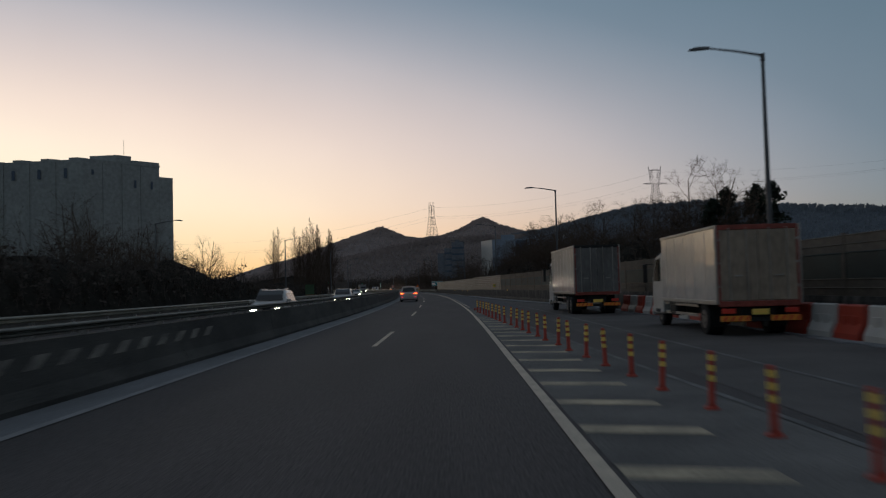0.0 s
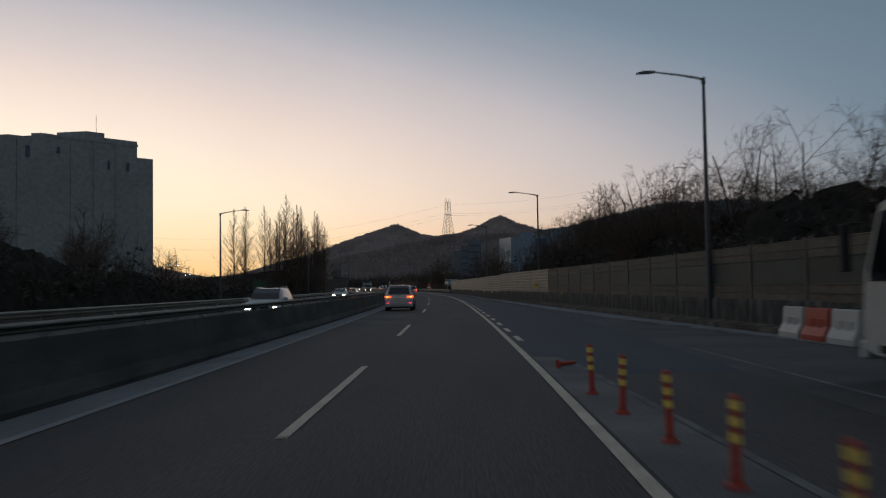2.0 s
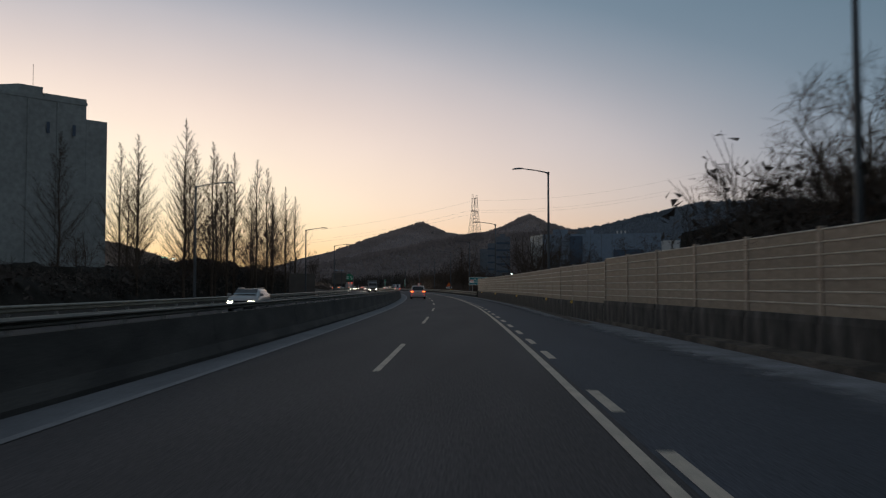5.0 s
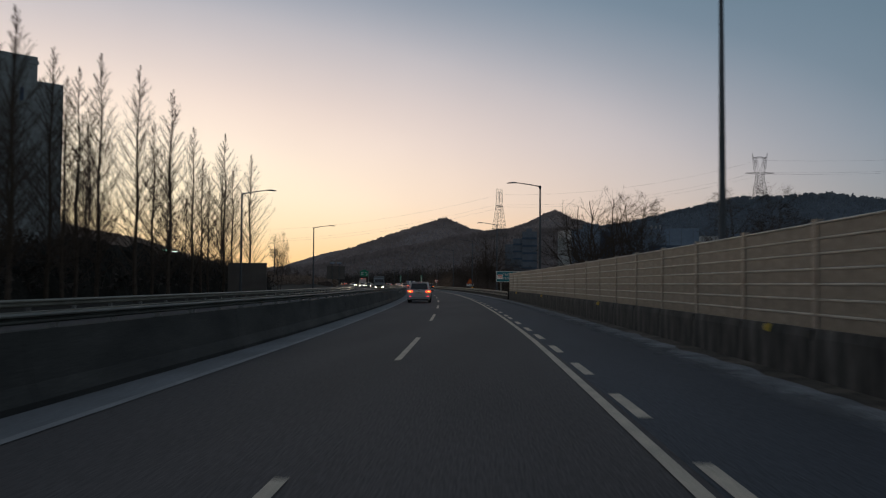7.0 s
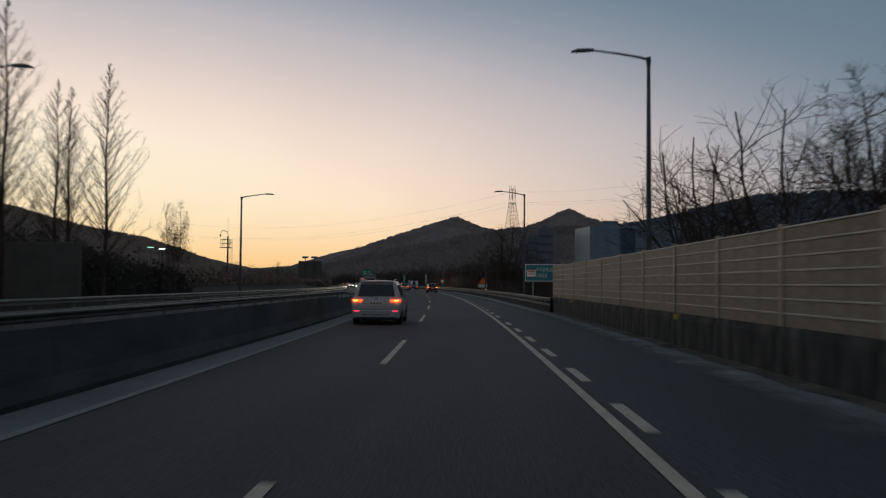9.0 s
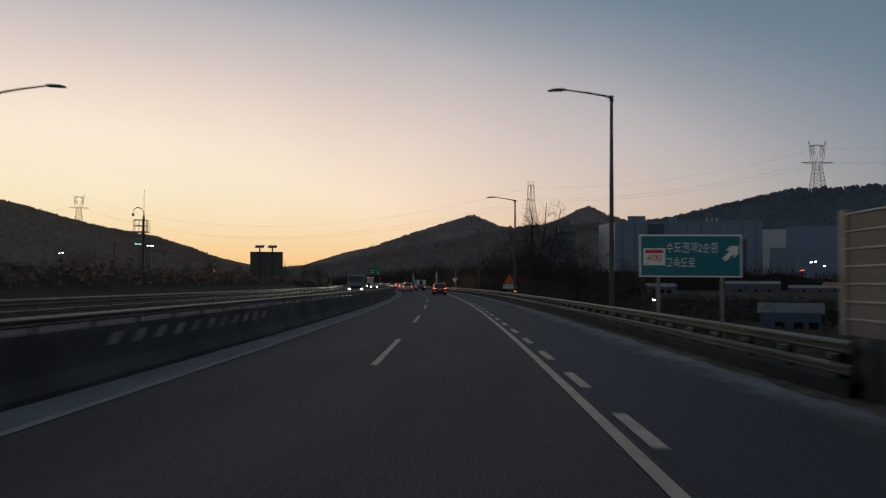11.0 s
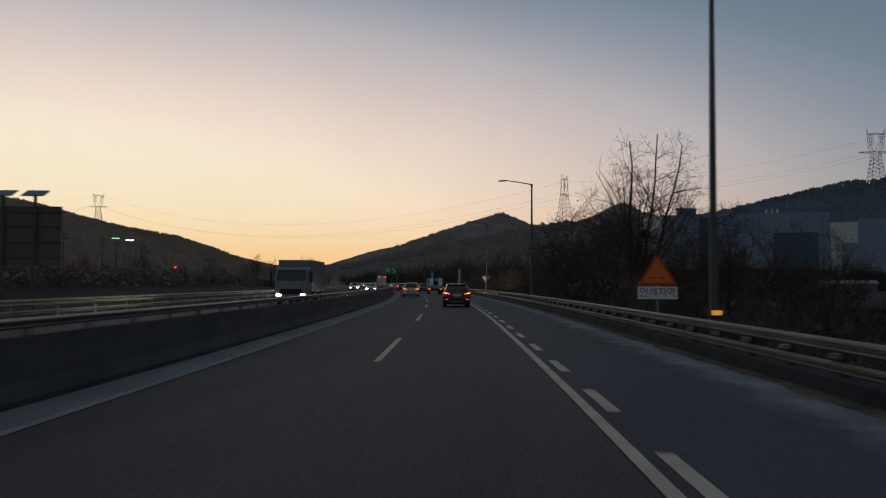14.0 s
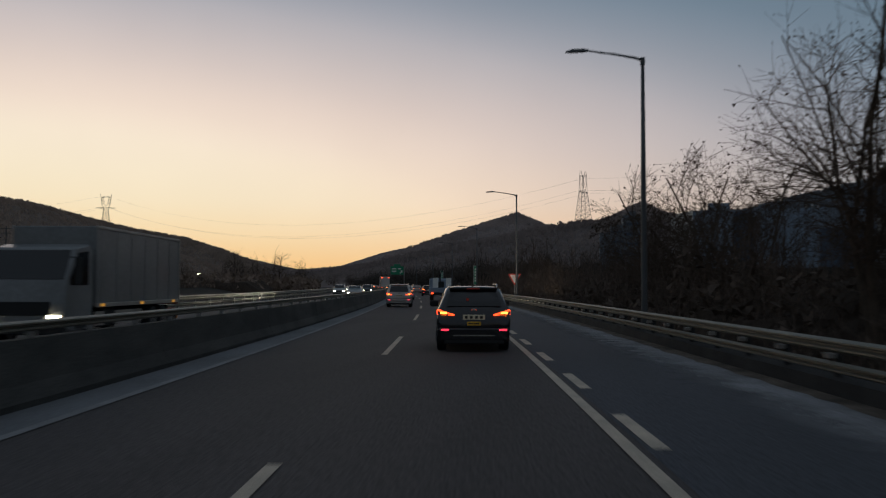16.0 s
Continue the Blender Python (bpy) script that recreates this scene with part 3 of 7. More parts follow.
# ---------------------------------------------------------------- the noise wall: concrete foot, posts, stacked panels
noise_wall = thing("noise_barrier", "beige ribbed metal noise wall on stained concrete", "noise barrier", kind="structure")
old_wall = thing("noise_barrier", "dirty older noise wall with dark tinted middle", "noise barrier", kind="structure")


def panel_mesh(h, m, length=3.86, edge=None):
    """A cassette with a rolled edge along its top."""
    bm = bmesh.new()
    pr = [(0.0, 0.0), (-0.03, 0.0), (-0.03, h - 0.050), (-0.052, h - 0.038), (-0.052, h - 0.020), (-0.03, h - 0.004), (0.0, h - 0.004)]
    rows = [[bm.verts.new((x, y, z)) for x, z in pr] for y in (0.07, 0.07 + length)]
    for i in range(len(pr)):
        j = (i + 1) % len(pr)
        f = bm.faces.new((rows[0][i], rows[0][j], rows[1][j], rows[1][i]))
        f.material_index = 1 if edge and i in (2, 3, 4) else 0
    bm.faces.new(rows[0][::-1])
    bm.faces.new(rows[1])
    bmesh.ops.recalc_face_normals(bm, faces=bm.faces[:])
    me = shape(bm, "panel", m)
    if edge:
        me.materials.append(edge)
    return me


P_BEIGE, P_OLD = panel_mesh(0.268, M_PANEL, edge=M_PANEL_EDGE), panel_mesh(0.268, M_PANEL_OLD)
P_SHOE = shape(box(-0.155, 0.03, -0.10, 0.10, 0.70, 0.89, 0.012), "post_shoe", M_TRIM)
P_TINT = panel_mesh(0.80, M_PANEL_TINT)


def ibeam(h, m):
    bm = box(-0.06, -0.045, -0.09, 0.09, 0, h)
    box(0.045, 0.06, -0.09, 0.09, 0, h, bm=bm)
    box(-0.045, 0.045, -0.006, 0.006, 0, h, bm=bm)
    return shape(bm, "wall_post", m)


WP, WPO, FOOT = ibeam(2.05, M_WPOST), ibeam(2.05, M_OLDPOST), None
_foot = bmesh.new()
_fp = [(0.16, -0.2), (-0.14, -0.2), (-0.14, 0.74), (-0.11, 0.9), (0.16, 0.9)]
_rw = [[_foot.verts.new((x, y, z)) for x, z in _fp] for y in (0.0, 4.0)]
for _i in range(5):
    _foot.faces.new((_rw[0][_i], _rw[0][(_i + 1) % 5], _rw[1][(_i + 1) % 5], _rw[1][_i]))
_foot.faces.new(_rw[0][::-1])
_foot.faces.new(_rw[1])
bmesh.ops.recalc_face_normals(_foot, faces=_foot.faces[:])
FOOT = shape(_foot, "concrete_foot", M_CONC_BASE)
s = -13.6
while s < 230:
    p0, p1 = R(s, wall_line(s)), R(s + 4, wall_line(s + 4))
    ang = math.degrees(math.atan2(-(p1.x - p0.x), p1.y - p0.y))
    lift = 0.12 if s < 135 else 0.0
    at = pose(p0.x, p0.y, lift, 0, 0, ang)
    old = s < 108
    own = old_wall if old else noise_wall
    part("concrete_foot", FOOT, M_CONC_BASE, own, at=at)
    part("wall_post", WPO if old else WP, M_WPOST, own, at=at @ pose(0, 0, 0.78))
    if old:
        for z in (0.9, 1.168):
            part("panel", P_OLD, M_PANEL_OLD, own, at=at @ pose(0, 0, z))
        part("tinted_panel", P_TINT, M_PANEL_TINT, own, at=at @ pose(0, 0, 1.436))
        for z in (2.236, 2.504):
            part("panel", P_OLD, M_PANEL_OLD, own, at=at @ pose(0, 0, z))
    else:
        part("post_shoe", P_SHOE, M_TRIM, own, "dark bracket at the post's foot", at=at)
        for k in range(7):
            part("panel", P_BEIGE, M_PANEL, own, at=at @ pose(0, 0, 0.9 + 0.268 * k))
    s += 4.0
part("wall_post", WP, M_WPOST, noise_wall, at=RM(s, 5.95, 0.78))

# ---------------------------------------------------------------- far hills


def hill(name, label, ridge, front, back, cell=11.0, rough=0.9, seed=0, m=None, tall=6.0, sink=3.0):
    """A wooded ridge: control points (x, y, z) along its crest; front and back: how far its slopes reach."""
    pts = [Vector(p) for p in ridge]
    lens = [0.0]
    for a, b in zip(pts, pts[1:]):
        lens.append(lens[-1] + (b - a).length)
    n = int(lens[-1] / cell)
    us = np.linspace(0, lens[-1], n)
    cx, cy, cz = [np.interp(us, lens, [p[k] for p in pts]) for k in range(3)]
    ker = np.hanning(7) / np.hanning(7).sum()
    sm = lambda a: np.convolve(np.pad(a, 3, mode="edge"), ker, "valid")
    sx, sy = sm(cx), sm(cy)
    tx, ty = np.gradient(sx), np.gradient(sy)
    tl = np.hypot(tx, ty)
    nx, ny = ty / tl, -tx / tl
    cz = np.maximum(3.0, sm(cz) * 0.5 + cz * 0.5 - sink)
    ker = np.hanning(25) / np.hanning(25).sum()
    nx, ny = [np.convolve(np.pad(a, 12, mode="edge"), ker, "valid") for a in (nx, ny)]
    mf, mb = int(front / cell), int(back / cell)
    rng = np.random.default_rng(seed)
    vs, fs = [], []
    for i in range(n):
        for j in range(-mb, mf + 1):
            q = j / (mf if j > 0 else mb)
            h = cz[i] * (0.3 * (0.5 + 0.5 * math.cos(math.pi * min(1, abs(q)))) + 0.7 * (1 - min(1, abs(q))))
            x, y = sx[i] + nx[i] * j * cell, sy[i] + ny[i] * j * cell
            fold = noise.noise(Vector((x * 0.006, y * 0.006, seed))) * 0.22 * cz[i] * math.sin(math.pi * min(1, abs(q)))
            tree = rng.uniform(-1, 1) * rough * (0.55 if j == 0 else 1.0)
            vs.append((x + rng.uniform(-.3, .3) * cell, y + rng.uniform(-.3, .3) * cell, max(-6.0, h + fold + tree - (6 if abs(q) > 0.97 else 0))))
    w = mf + mb + 1
    for i in range(n - 1):
        for j in range(w - 1):
            a = i * w + j
            fs.append((a, a + 1, a + w + 1, a + w))
    me = bpy.data.meshes.new(name)
    me.from_pydata(vs, [], fs)
    me.polygons.foreach_set("use_smooth", [True] * len(me.polygons))
    me.materials.append(m or M_FOREST)
    ob = tagged(new(name, me), label, "hill", kind="structure")
    # bare trees on the slope that faces the valley, thicker along the crest: each a broom of rising limbs
    tv, tf = [], []

    def broom(q, hh):
        for _ in range(4):
            k, ax, ay, ww = len(tv), rng.uniform(-0.36, 0.36) * hh, rng.uniform(-0.36, 0.36) * hh, rng.uniform(0.07, 0.15) * hh
            top = q.z + hh * rng.uniform(0.65, 1.0)
            tv.extend([(q.x + 0.25 * ax, q.y + 0.25 * ay, q.z - 1.0), (q.x + ax - ww, q.y + ay, top), (q.x + ax + ww, q.y + ay, top + rng.uniform(-0.4, 0.4))])
            tf.append((k, k + 1, k + 2))

    for i in range(n - 1):
        for j in range(max(0, mb - 2), w - 4):
            a, b, c = Vector(vs[i * w + j]), Vector(vs[(i + 1) * w + j]), Vector(vs[i * w + j + 1])
            if a.z < 4:
                continue
            for _ in range(14 if j < mb + 2 else 5):
                broom(a + (b - a) * rng.random() + (c - a) * rng.random(), tall * rng.uniform(0.55, 1.1) * (1.0 if j < mb + 3 else 0.6))
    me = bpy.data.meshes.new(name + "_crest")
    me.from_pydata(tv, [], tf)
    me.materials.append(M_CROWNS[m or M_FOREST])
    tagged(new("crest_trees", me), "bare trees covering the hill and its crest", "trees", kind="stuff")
    return ob


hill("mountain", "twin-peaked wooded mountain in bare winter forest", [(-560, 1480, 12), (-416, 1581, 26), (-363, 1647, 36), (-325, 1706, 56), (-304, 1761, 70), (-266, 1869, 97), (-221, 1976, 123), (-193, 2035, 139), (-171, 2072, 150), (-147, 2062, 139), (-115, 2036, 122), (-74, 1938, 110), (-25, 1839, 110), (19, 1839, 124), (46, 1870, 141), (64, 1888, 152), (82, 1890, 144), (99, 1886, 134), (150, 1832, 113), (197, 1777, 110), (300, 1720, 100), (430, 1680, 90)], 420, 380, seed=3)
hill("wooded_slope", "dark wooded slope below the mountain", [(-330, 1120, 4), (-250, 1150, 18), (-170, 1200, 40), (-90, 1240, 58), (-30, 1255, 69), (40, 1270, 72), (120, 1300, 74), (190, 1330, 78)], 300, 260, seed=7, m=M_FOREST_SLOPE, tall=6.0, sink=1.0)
hill("hill", "dark wooded hill that carries a steel pylon", [(60, 1480, 78), (114, 1434, 87), (141, 1381, 89), (180, 1325, 94), (221, 1267, 104), (258, 1218, 111), (288, 1205, 111), (317, 1191, 110), (358, 1178, 112), (386, 1168, 105), (412, 1158, 102), (500, 1125, 95), (620, 1080, 84), (760, 1020, 60)], 300, 300, seed=11, m=M_FOREST_BLUE_HAZE, tall=6.0, sink=5.0)
hill("hill", "dark wooded hill sloping down to the valley", [(-700, 900, 90), (-740, 1080, 112), (-768, 1314, 115), (-808, 1408, 121), (-844, 1564, 117), (-859, 1730, 110), (-822, 1807, 101), (-775, 1831, 93), (-707, 1807, 72), (-621, 1735, 45), (-548, 1657, 28), (-490, 1600, 12)], 300, 330, seed=15, m=M_FOREST_BROWN, sink=6.5)

# ================================================================ things on and beside the road
# ---------------------------------------------------------------- street lamps


def street_lamp(height, reach, name="street_lamp"):
    """A tapered pole with one long arm; its own -x points over the road."""
    t = thing(name, "tall grey steel street lamp with one long arm", "street lamp", group="lamps along the road")
    part("pole", tube([(0, 0, -3.0), (0, 0, 0.5), (0, 0, height * 0.6), (0, 0, height)], [0.12, 0.11, 0.085, 0.06], 10), M_POST, t, smooth=True)
    part("collar", tube([(0, 0, height - 0.22), (0, 0, height + 0.03)], 0.085, 10), M_POST, t)
    arm = [(0, 0, height - 0.06), (-0.25, 0, height + 0.02), (-reach * 0.5, 0, height + reach * 0.075), (-reach, 0, height + reach * 0.14)]
    part("arm", tube(arm, [0.05, 0.045, 0.038, 0.03], 8), M_POST, t, smooth=True)
    bm = bmesh.new()
    z = height + reach * 0.14
    pr = [(0.05, 0.04, 0.05), (-0.15, 0.10, 0.075), (-0.5, 0.12, 0.07), (-0.72, 0.05, 0.02)]
    rows = [[bm.verts.new((-reach + x, y * w, z - 0.015 * i + zz)) for y, zz in ((-1, -0.03), (-0.6, h), (0.6, h), (1, -0.03))] for i, (x, w, h) in enumerate(pr)]
    for a, b in zip(rows, rows[1:]):
        for j in range(4):
            bm.faces.new((a[j], a[(j + 1) % 4], b[(j + 1) % 4], b[j]))
    bm.faces.new(rows[0][::-1])
    bm.faces.new(rows[-1])
    part("lamp_head", bm, M_POST, t, "flat grey unlit lamp head")
    part("base_plate", box(-0.2, 0.2, -0.2, 0.2, -0.02, 0.03, 0.01), M_POST, t)
    part("reflector_band", tube([(0, 0, 1.1), (0, 0, 1.22)], 0.105, 10), M_YELLOW, t, "small yellow reflector band")
    return t


_lamp = street_lamp(9.42, 1.92)
_lamp.matrix_basis = RM(30.6, 11.78) @ Matrix.Diagonal((1, 1, 1.022, 1))
for s_, d_ in ((74, 10.05), (118, 8.3), (162.6, 6.68), (207.3, 6.3), (252.4, 6.4), (296.9, 6.42), (342.2, 6.42), (387, 6.45), (431, 6.45), (476, 6.45), (521, 6.45), (566, 6.45)):
    _c = copy_thing(_lamp, RM(s_, d_))
    _c.matrix_basis = RM(s_, d_) @ Matrix.Diagonal((1, 1, {74: 1.027, 118: 1.035, 162.6: 1.06}.get(s_, 1.0), 1))
_lampl = street_lamp(8.6, 1.95)
_lampl.matrix_basis = RM(42, -33, 0, 180)
for s_, d_ in ((85, -27.8), (119, -20.6), (159.5, -18.2), (206.5, -17.2), (248.5, -17.2)):
    copy_thing(_lampl, RM(s_, d_, 0, 180))

# ---------------------------------------------------------------- flexible bollards of the gore


def bollard():
    t = thing("bollard", "red plastic flexible bollard with yellow reflective bands", "bollard", group="bollards along the gore")
    part("base", tube([(0, 0, 0), (0, 0, 0.03), (0, 0, 0.05)], [0.095, 0.09, 0.06], 12), M_RED, t, smooth=False)
    part("tube", tube([(0, 0, 0.04), (0, 0, 0.08), (0, 0, 0.72), (0, 0, 0.745)], [0.062, 0.045, 0.040, 0.030], 12), M_RED, t, smooth=True)
    for z in (0.36, 0.49, 0.62):
        part("band", tube([(0, 0, z), (0, 0, z + 0.075)], 0.0455, 12), M_YELLOW, t, "yellow reflective band")
    return t


_b = bollard()
_b.matrix_basis = RM(-9.08, 4.32)
rb = random.Random(5)
for k in range(1, 32):
    s_ = -9.08 + 2.01 * k
    lean = pose(0, 0, 0, rb.uniform(-2.5, 2.5), rb.uniform(-2.5, 2.5), rb.uniform(0, 360))
    copy_thing(_b, RM(s_, 3.69 - 0.0355 * (s_ - 9) + rb.uniform(-0.04, 0.04), 0.004) @ lean)
_f = thing("bollard", "red plastic bollard snapped off and lying on the asphalt", "bollard", RM(57.2, 2.05, 0.09) @ pose(0, 0, 0, 88, 0, 108), "bollards along the gore")
part("base", tube([(0, 0, 0), (0, 0, 0.03), (0, 0, 0.05)], [0.095, 0.09, 0.06], 12), M_RED, _f)
part("tube", tube([(0, 0, 0.04), (0, 0, 0.08), (0.01, 0, 0.24), (0.05, 0.0, 0.40)], [0.062, 0.045, 0.043, 0.034], 12), M_RED, _f, smooth=True)

# ---------------------------------------------------------------- water-filled barriers of the parking strip


def water_barrier(m, word):
    t = thing("water_barrier", word + " plastic water-filled road barrier", "road barrier", group="plastic barriers beside the trucks")
    pr = [(-0.26, 0.0), (-0.26, 0.16), (-0.13, 0.42), (-0.09, 0.86), (-0.05, 0.9), (0.05, 0.9), (0.09, 0.86), (0.13, 0.42), (0.26, 0.16), (0.26, 0.0)]
    bm = bmesh.new()
    rows = [[bm.verts.new((x, y, z)) for x, z in pr] for y in (-0.72, 0.72)]
    for i in range(len(pr)):
        j = (i + 1) % len(pr)
        bm.faces.new((rows[0][i], rows[0][j], rows[1][j], rows[1][i]))
    bm.faces.new(rows[0][::-1])
    bm.faces.new(rows[1])
    bmesh.ops.recalc_face_normals(bm, faces=bm.faces[:])
    part("body", bm, m, t)
    for y in (-0.45, 0.1):
        part("recess", box(-0.155, -0.118, y, y + 0.34, 0.30, 0.62, 0.015), m, t)
    part("filler_cap", tube([(0, 0.3, 0.89), (0, 0.3, 0.93)], 0.07, 10), M_TRIM, t, "dark filler cap")
    for y in (-0.735, 0.735):
        part("lug", box(-0.05, 0.05, y - 0.03, y + 0.03, 0.1, 0.8), m, t)
    return t


_wr, _ww = water_barrier(M_RED, "red"), water_barrier(M_WHITEPL, "white")
_wr.matrix_basis, _ww.matrix_basis = RM(6.2, 10.9), RM(7.8, 10.9)
for k in range(1, 19):
    for j, o in enumerate((_wr, _ww)):
        s_ = 6.2 + 3.2 * k + 1.58 * j
        if 48 < s_ < 61:
            continue
        copy_thing(o, RM(s_, 10.85 - 0.0175 * (s_ - 14), 0.0, 1.2 * math.sin(7 * s_)))

# ---------------------------------------------------------------- box trucks


def wheel(t, x, y, r, w, name="wheel"):
    p = part(name, tube([(x - w / 2, y, r), (x - w / 2 + 0.03, y, r), (x + w / 2 - 0.03, y, r), (x + w / 2, y, r)], [r * 0.9, r, r, r * 0.9], 20), M_TYRE, t, "black rubber tyre", smooth=False)
    part("rim", tube([(x - w / 2 - 0.012, y, r), (x + w / 2 + 0.012, y, r)], r * 0.58, 16), M_RIM, p, "dull metal rim")
    for a in range(5):
        q = 2 * math.pi * a / 5
        part("hub_bolt", tube([(x - w / 2 - 0.03, y + 0.3 * r * math.cos(q), r + 0.3 * r * math.sin(q)), (x + w / 2 + 0.03, y + 0.3 * r * math.cos(q), r + 0.3 * r * math.sin(q))], 0.022, 6), M_CHASSIS, p)
    return p


def box_truck(name, label, L, top, floor_z, W, m_box, m_door, lit, at, cab_mat, marker=False):
    """A truck whose tail is at y = 0 and whose nose points along +y; x from 0 to W."""
    t = thing(name, label, "truck", at)
    # cargo box
    body = part("cargo_box", box(0.03, W - 0.03, 0.06, L, floor_z, top, 0.02), m_box, t, "pale ribbed cargo box")
    for y in np.arange(1.18, L - 0.2, 1.19):
        part("rib", box(0.022, 0.03, y, y + 0.03, floor_z + 0.1, top - 0.1), m_box, body)
        part("rib", box(W - 0.03, W - 0.022, y, y + 0.03, floor_z + 0.1, top - 0.1), m_box, body)
    for x in (0.0, W - 0.07):
        part("corner_post", box(x, x + 0.07, 0.0, 0.09, floor_z - 0.02, top + 0.01, 0.012), M_BOXEDGE, body, "bare metal corner post")
        part("top_rail", box(x, x + 0.07, 0.09, L + 0.02, top - 0.07, top + 0.012, 0.01), M_BOXEDGE, body, "bare metal top rail")
        part("bottom_rail", box(x, x + 0.07, 0.09, L + 0.02, floor_z - 0.04, floor_z + 0.08, 0.01), M_BOXEDGE, body, "bare metal bottom rail")
    part("rear_header", box(0.07, W - 0.07, 0.0, 0.09, top - 0.13, top + 0.01, 0.01), M_RUSTRED if lit else M_CHASSIS, body, "faded red rear header" if lit else "dark rear header")
    for x in (0.075, W - 0.105):
        part("door_seal", box(x - 0.015, x + 0.045, -0.012, 0.02, floor_z + 0.05, top - 0.1), M_RUSTRED, body, "faded red edge strip")
    part("rear_sill", box(0.07, W - 0.07, -0.02, 0.09, floor_z - 0.1, floor_z + 0.06, 0.01), M_RUSTRED, body, "faded red rear sill")
    for x0, x1 in ((0.08, W / 2 - 0.01), (W / 2 + 0.01, W - 0.08)):
        dr = part("rear_door", box(x0, x1, 0.015, 0.07, floor_z + 0.07, top - 0.13, 0.012), m_door, t, "dusty grey rear door")
        for f in (0.28, 0.72):
            xx = x0 + (x1 - x0) * f
            part("lock_bar", tube([(xx, -0.005, floor_z + 0.02), (xx, -0.005, top - 0.08)], 0.017, 6), M_BOXEDGE, dr)
        for zz in (0.2, 0.5, 0.8):
            xx = x0 - 0.02 if x0 < W / 2 - 0.5 else x1 - 0.06
            part("hinge", box(xx, xx + 0.08, -0.012, 0.02, floor_z + (top - floor_z) * zz, floor_z + (top - floor_z) * zz + 0.07), M_BOXEDGE, dr)
        part("handle", box((x0 + x1) / 2 - 0.12, (x0 + x1) / 2 + 0.12, -0.02, 0.0, floor_z + 0.75, floor_z + 0.79), M_BOXEDGE, dr)
        for zz in np.linspace(floor_z + 0.45, top - 0.5, 3):
            part("door_rib", box(x0 + 0.03, x1 - 0.03, 0.005, 0.016, zz, zz + 0.03), m_door, dr)
    # chassis
    part("chassis", box(W * 0.3, W * 0.7, 0.15, L + 1.4, floor_z - 0.42, floor_z - 0.1, 0.02), M_CHASSIS, t)
    part("cross_bar", box(0.1, W - 0.1, 0.05, 0.14, 0.42, 0.54, 0.01), M_CHASSIS, t, "dark underrun bar")
    for x0, x1 in ((0.08, W * 0.38), (W * 0.62, W - 0.08)):
        pl = part("warning_plate", box(x0, x1, -0.03, -0.008, 0.44, 0.60, 0.005), M_REARGUARD, t, "orange striped reflective plate")
        for k in range(4):
            xx = x0 + (x1 - x0) * (k + 0.3) / 4
            bm = bmesh.new()
            bm.faces.new([bm.verts.new(v) for v in ((xx, -0.034, 0.45), (xx + 0.06, -0.034, 0.45), (xx + 0.14, -0.034, 0.59), (xx + 0.08, -0.034, 0.59))])
            part("stripe", bm, M_SIGNRED, pl)
    for x in (0.14, W - 0.50):
        part("tail_lamp", box(x, x + 0.36, -0.03, 0.05, 0.66, 0.80, 0.01), M_SIGNRED, t, "red tail lamp")
    part("number_plate", box(W / 2 - 0.24, W / 2 + 0.24, -0.03, -0.015, 0.62, 0.78, 0.004), M_YELLOW, t, "yellow plate with dark bars")
    for x in (0.16, W - 0.5):
        part("mud_flap", box(x, x + 0.34, 0.85, 0.87, 0.25, floor_z - 0.12), M_TYRE, t)
    for y in (1.6, 1.6 + 1.05) if L > 7 else (1.5,):
        for x in (0.30, W - 0.30):
            wheel(t, x, y, 0.47, 0.5)
    # cab
    y0 = L + 0.12
    bm = bmesh.new()
    prof = [(y0, floor_z - 0.45), (y0, top * 0.80), (y0 + 0.25, top * 0.84), (y0 + 1.05, top * 0.80), (y0 + 1.62, 1.75), (y0 + 1.72, 1.1), (y0 + 1.70, 0.5), (y0 + 1.3, 0.42), (y0 + 0.2, 0.45)]
    rows = [[bm.verts.new((x, y, z)) for y, z in prof] for x in (0.08, W - 0.08)]
    for i in range(len(prof)):
        j = (i + 1) % len(prof)
        bm.faces.new((rows[0][i], rows[0][j], rows[1][j], rows[1][i]))
    bm.faces.new(rows[0][::-1])
    bm.faces.new(rows[1])
    bmesh.ops.recalc_face_normals(bm, faces=bm.faces[:])
    bmesh.ops.bevel(bm, geom=bm.edges[:], offset=0.04, segments=1, affect="EDGES")
    cab = part("cab", bm, cab_mat, t, "white painted cab")
    for x, sx in ((0.075, -1), (W - 0.075, 1)):
        bm = bmesh.new()
        bm.faces.new([bm.verts.new((x + sx * 0.008, y, z)) for y, z in ((y0 + 0.32, 1.62), (y0 + 0.32, top * 0.78), (y0 + 0.98, top * 0.76), (y0 + 1.42, 1.80), (y0 + 1.42, 1.62))])
        part("side_window", bm, M_GLASS, cab, "dark side window")
        part("mirror_arm", tube([(x, y0 + 1.5, top * 0.72), (x + sx * 0.28, y0 + 1.62, top * 0.72)], 0.015, 6), M_TRIM, cab)
        part("mirror", box(x + sx * 0.28 - 0.08, x + sx * 0.28 + 0.08, y0 + 1.58, y0 + 1.66, top * 0.5, top * 0.72, 0.02), M_TRIM, cab, "black wing mirror")
        part("door_step", box(min(x, x + sx * 0.03), max(x, x + sx * 0.03), y0 + 0.5, y0 + 1.1, 0.5, 0.62), M_CHASSIS, cab)
    bm = bmesh.new()
    yz = lambda f: (y0 + 1.06 + 0.565 * f + 0.012, top * 0.795 + (1.75 - top * 0.795) * f)
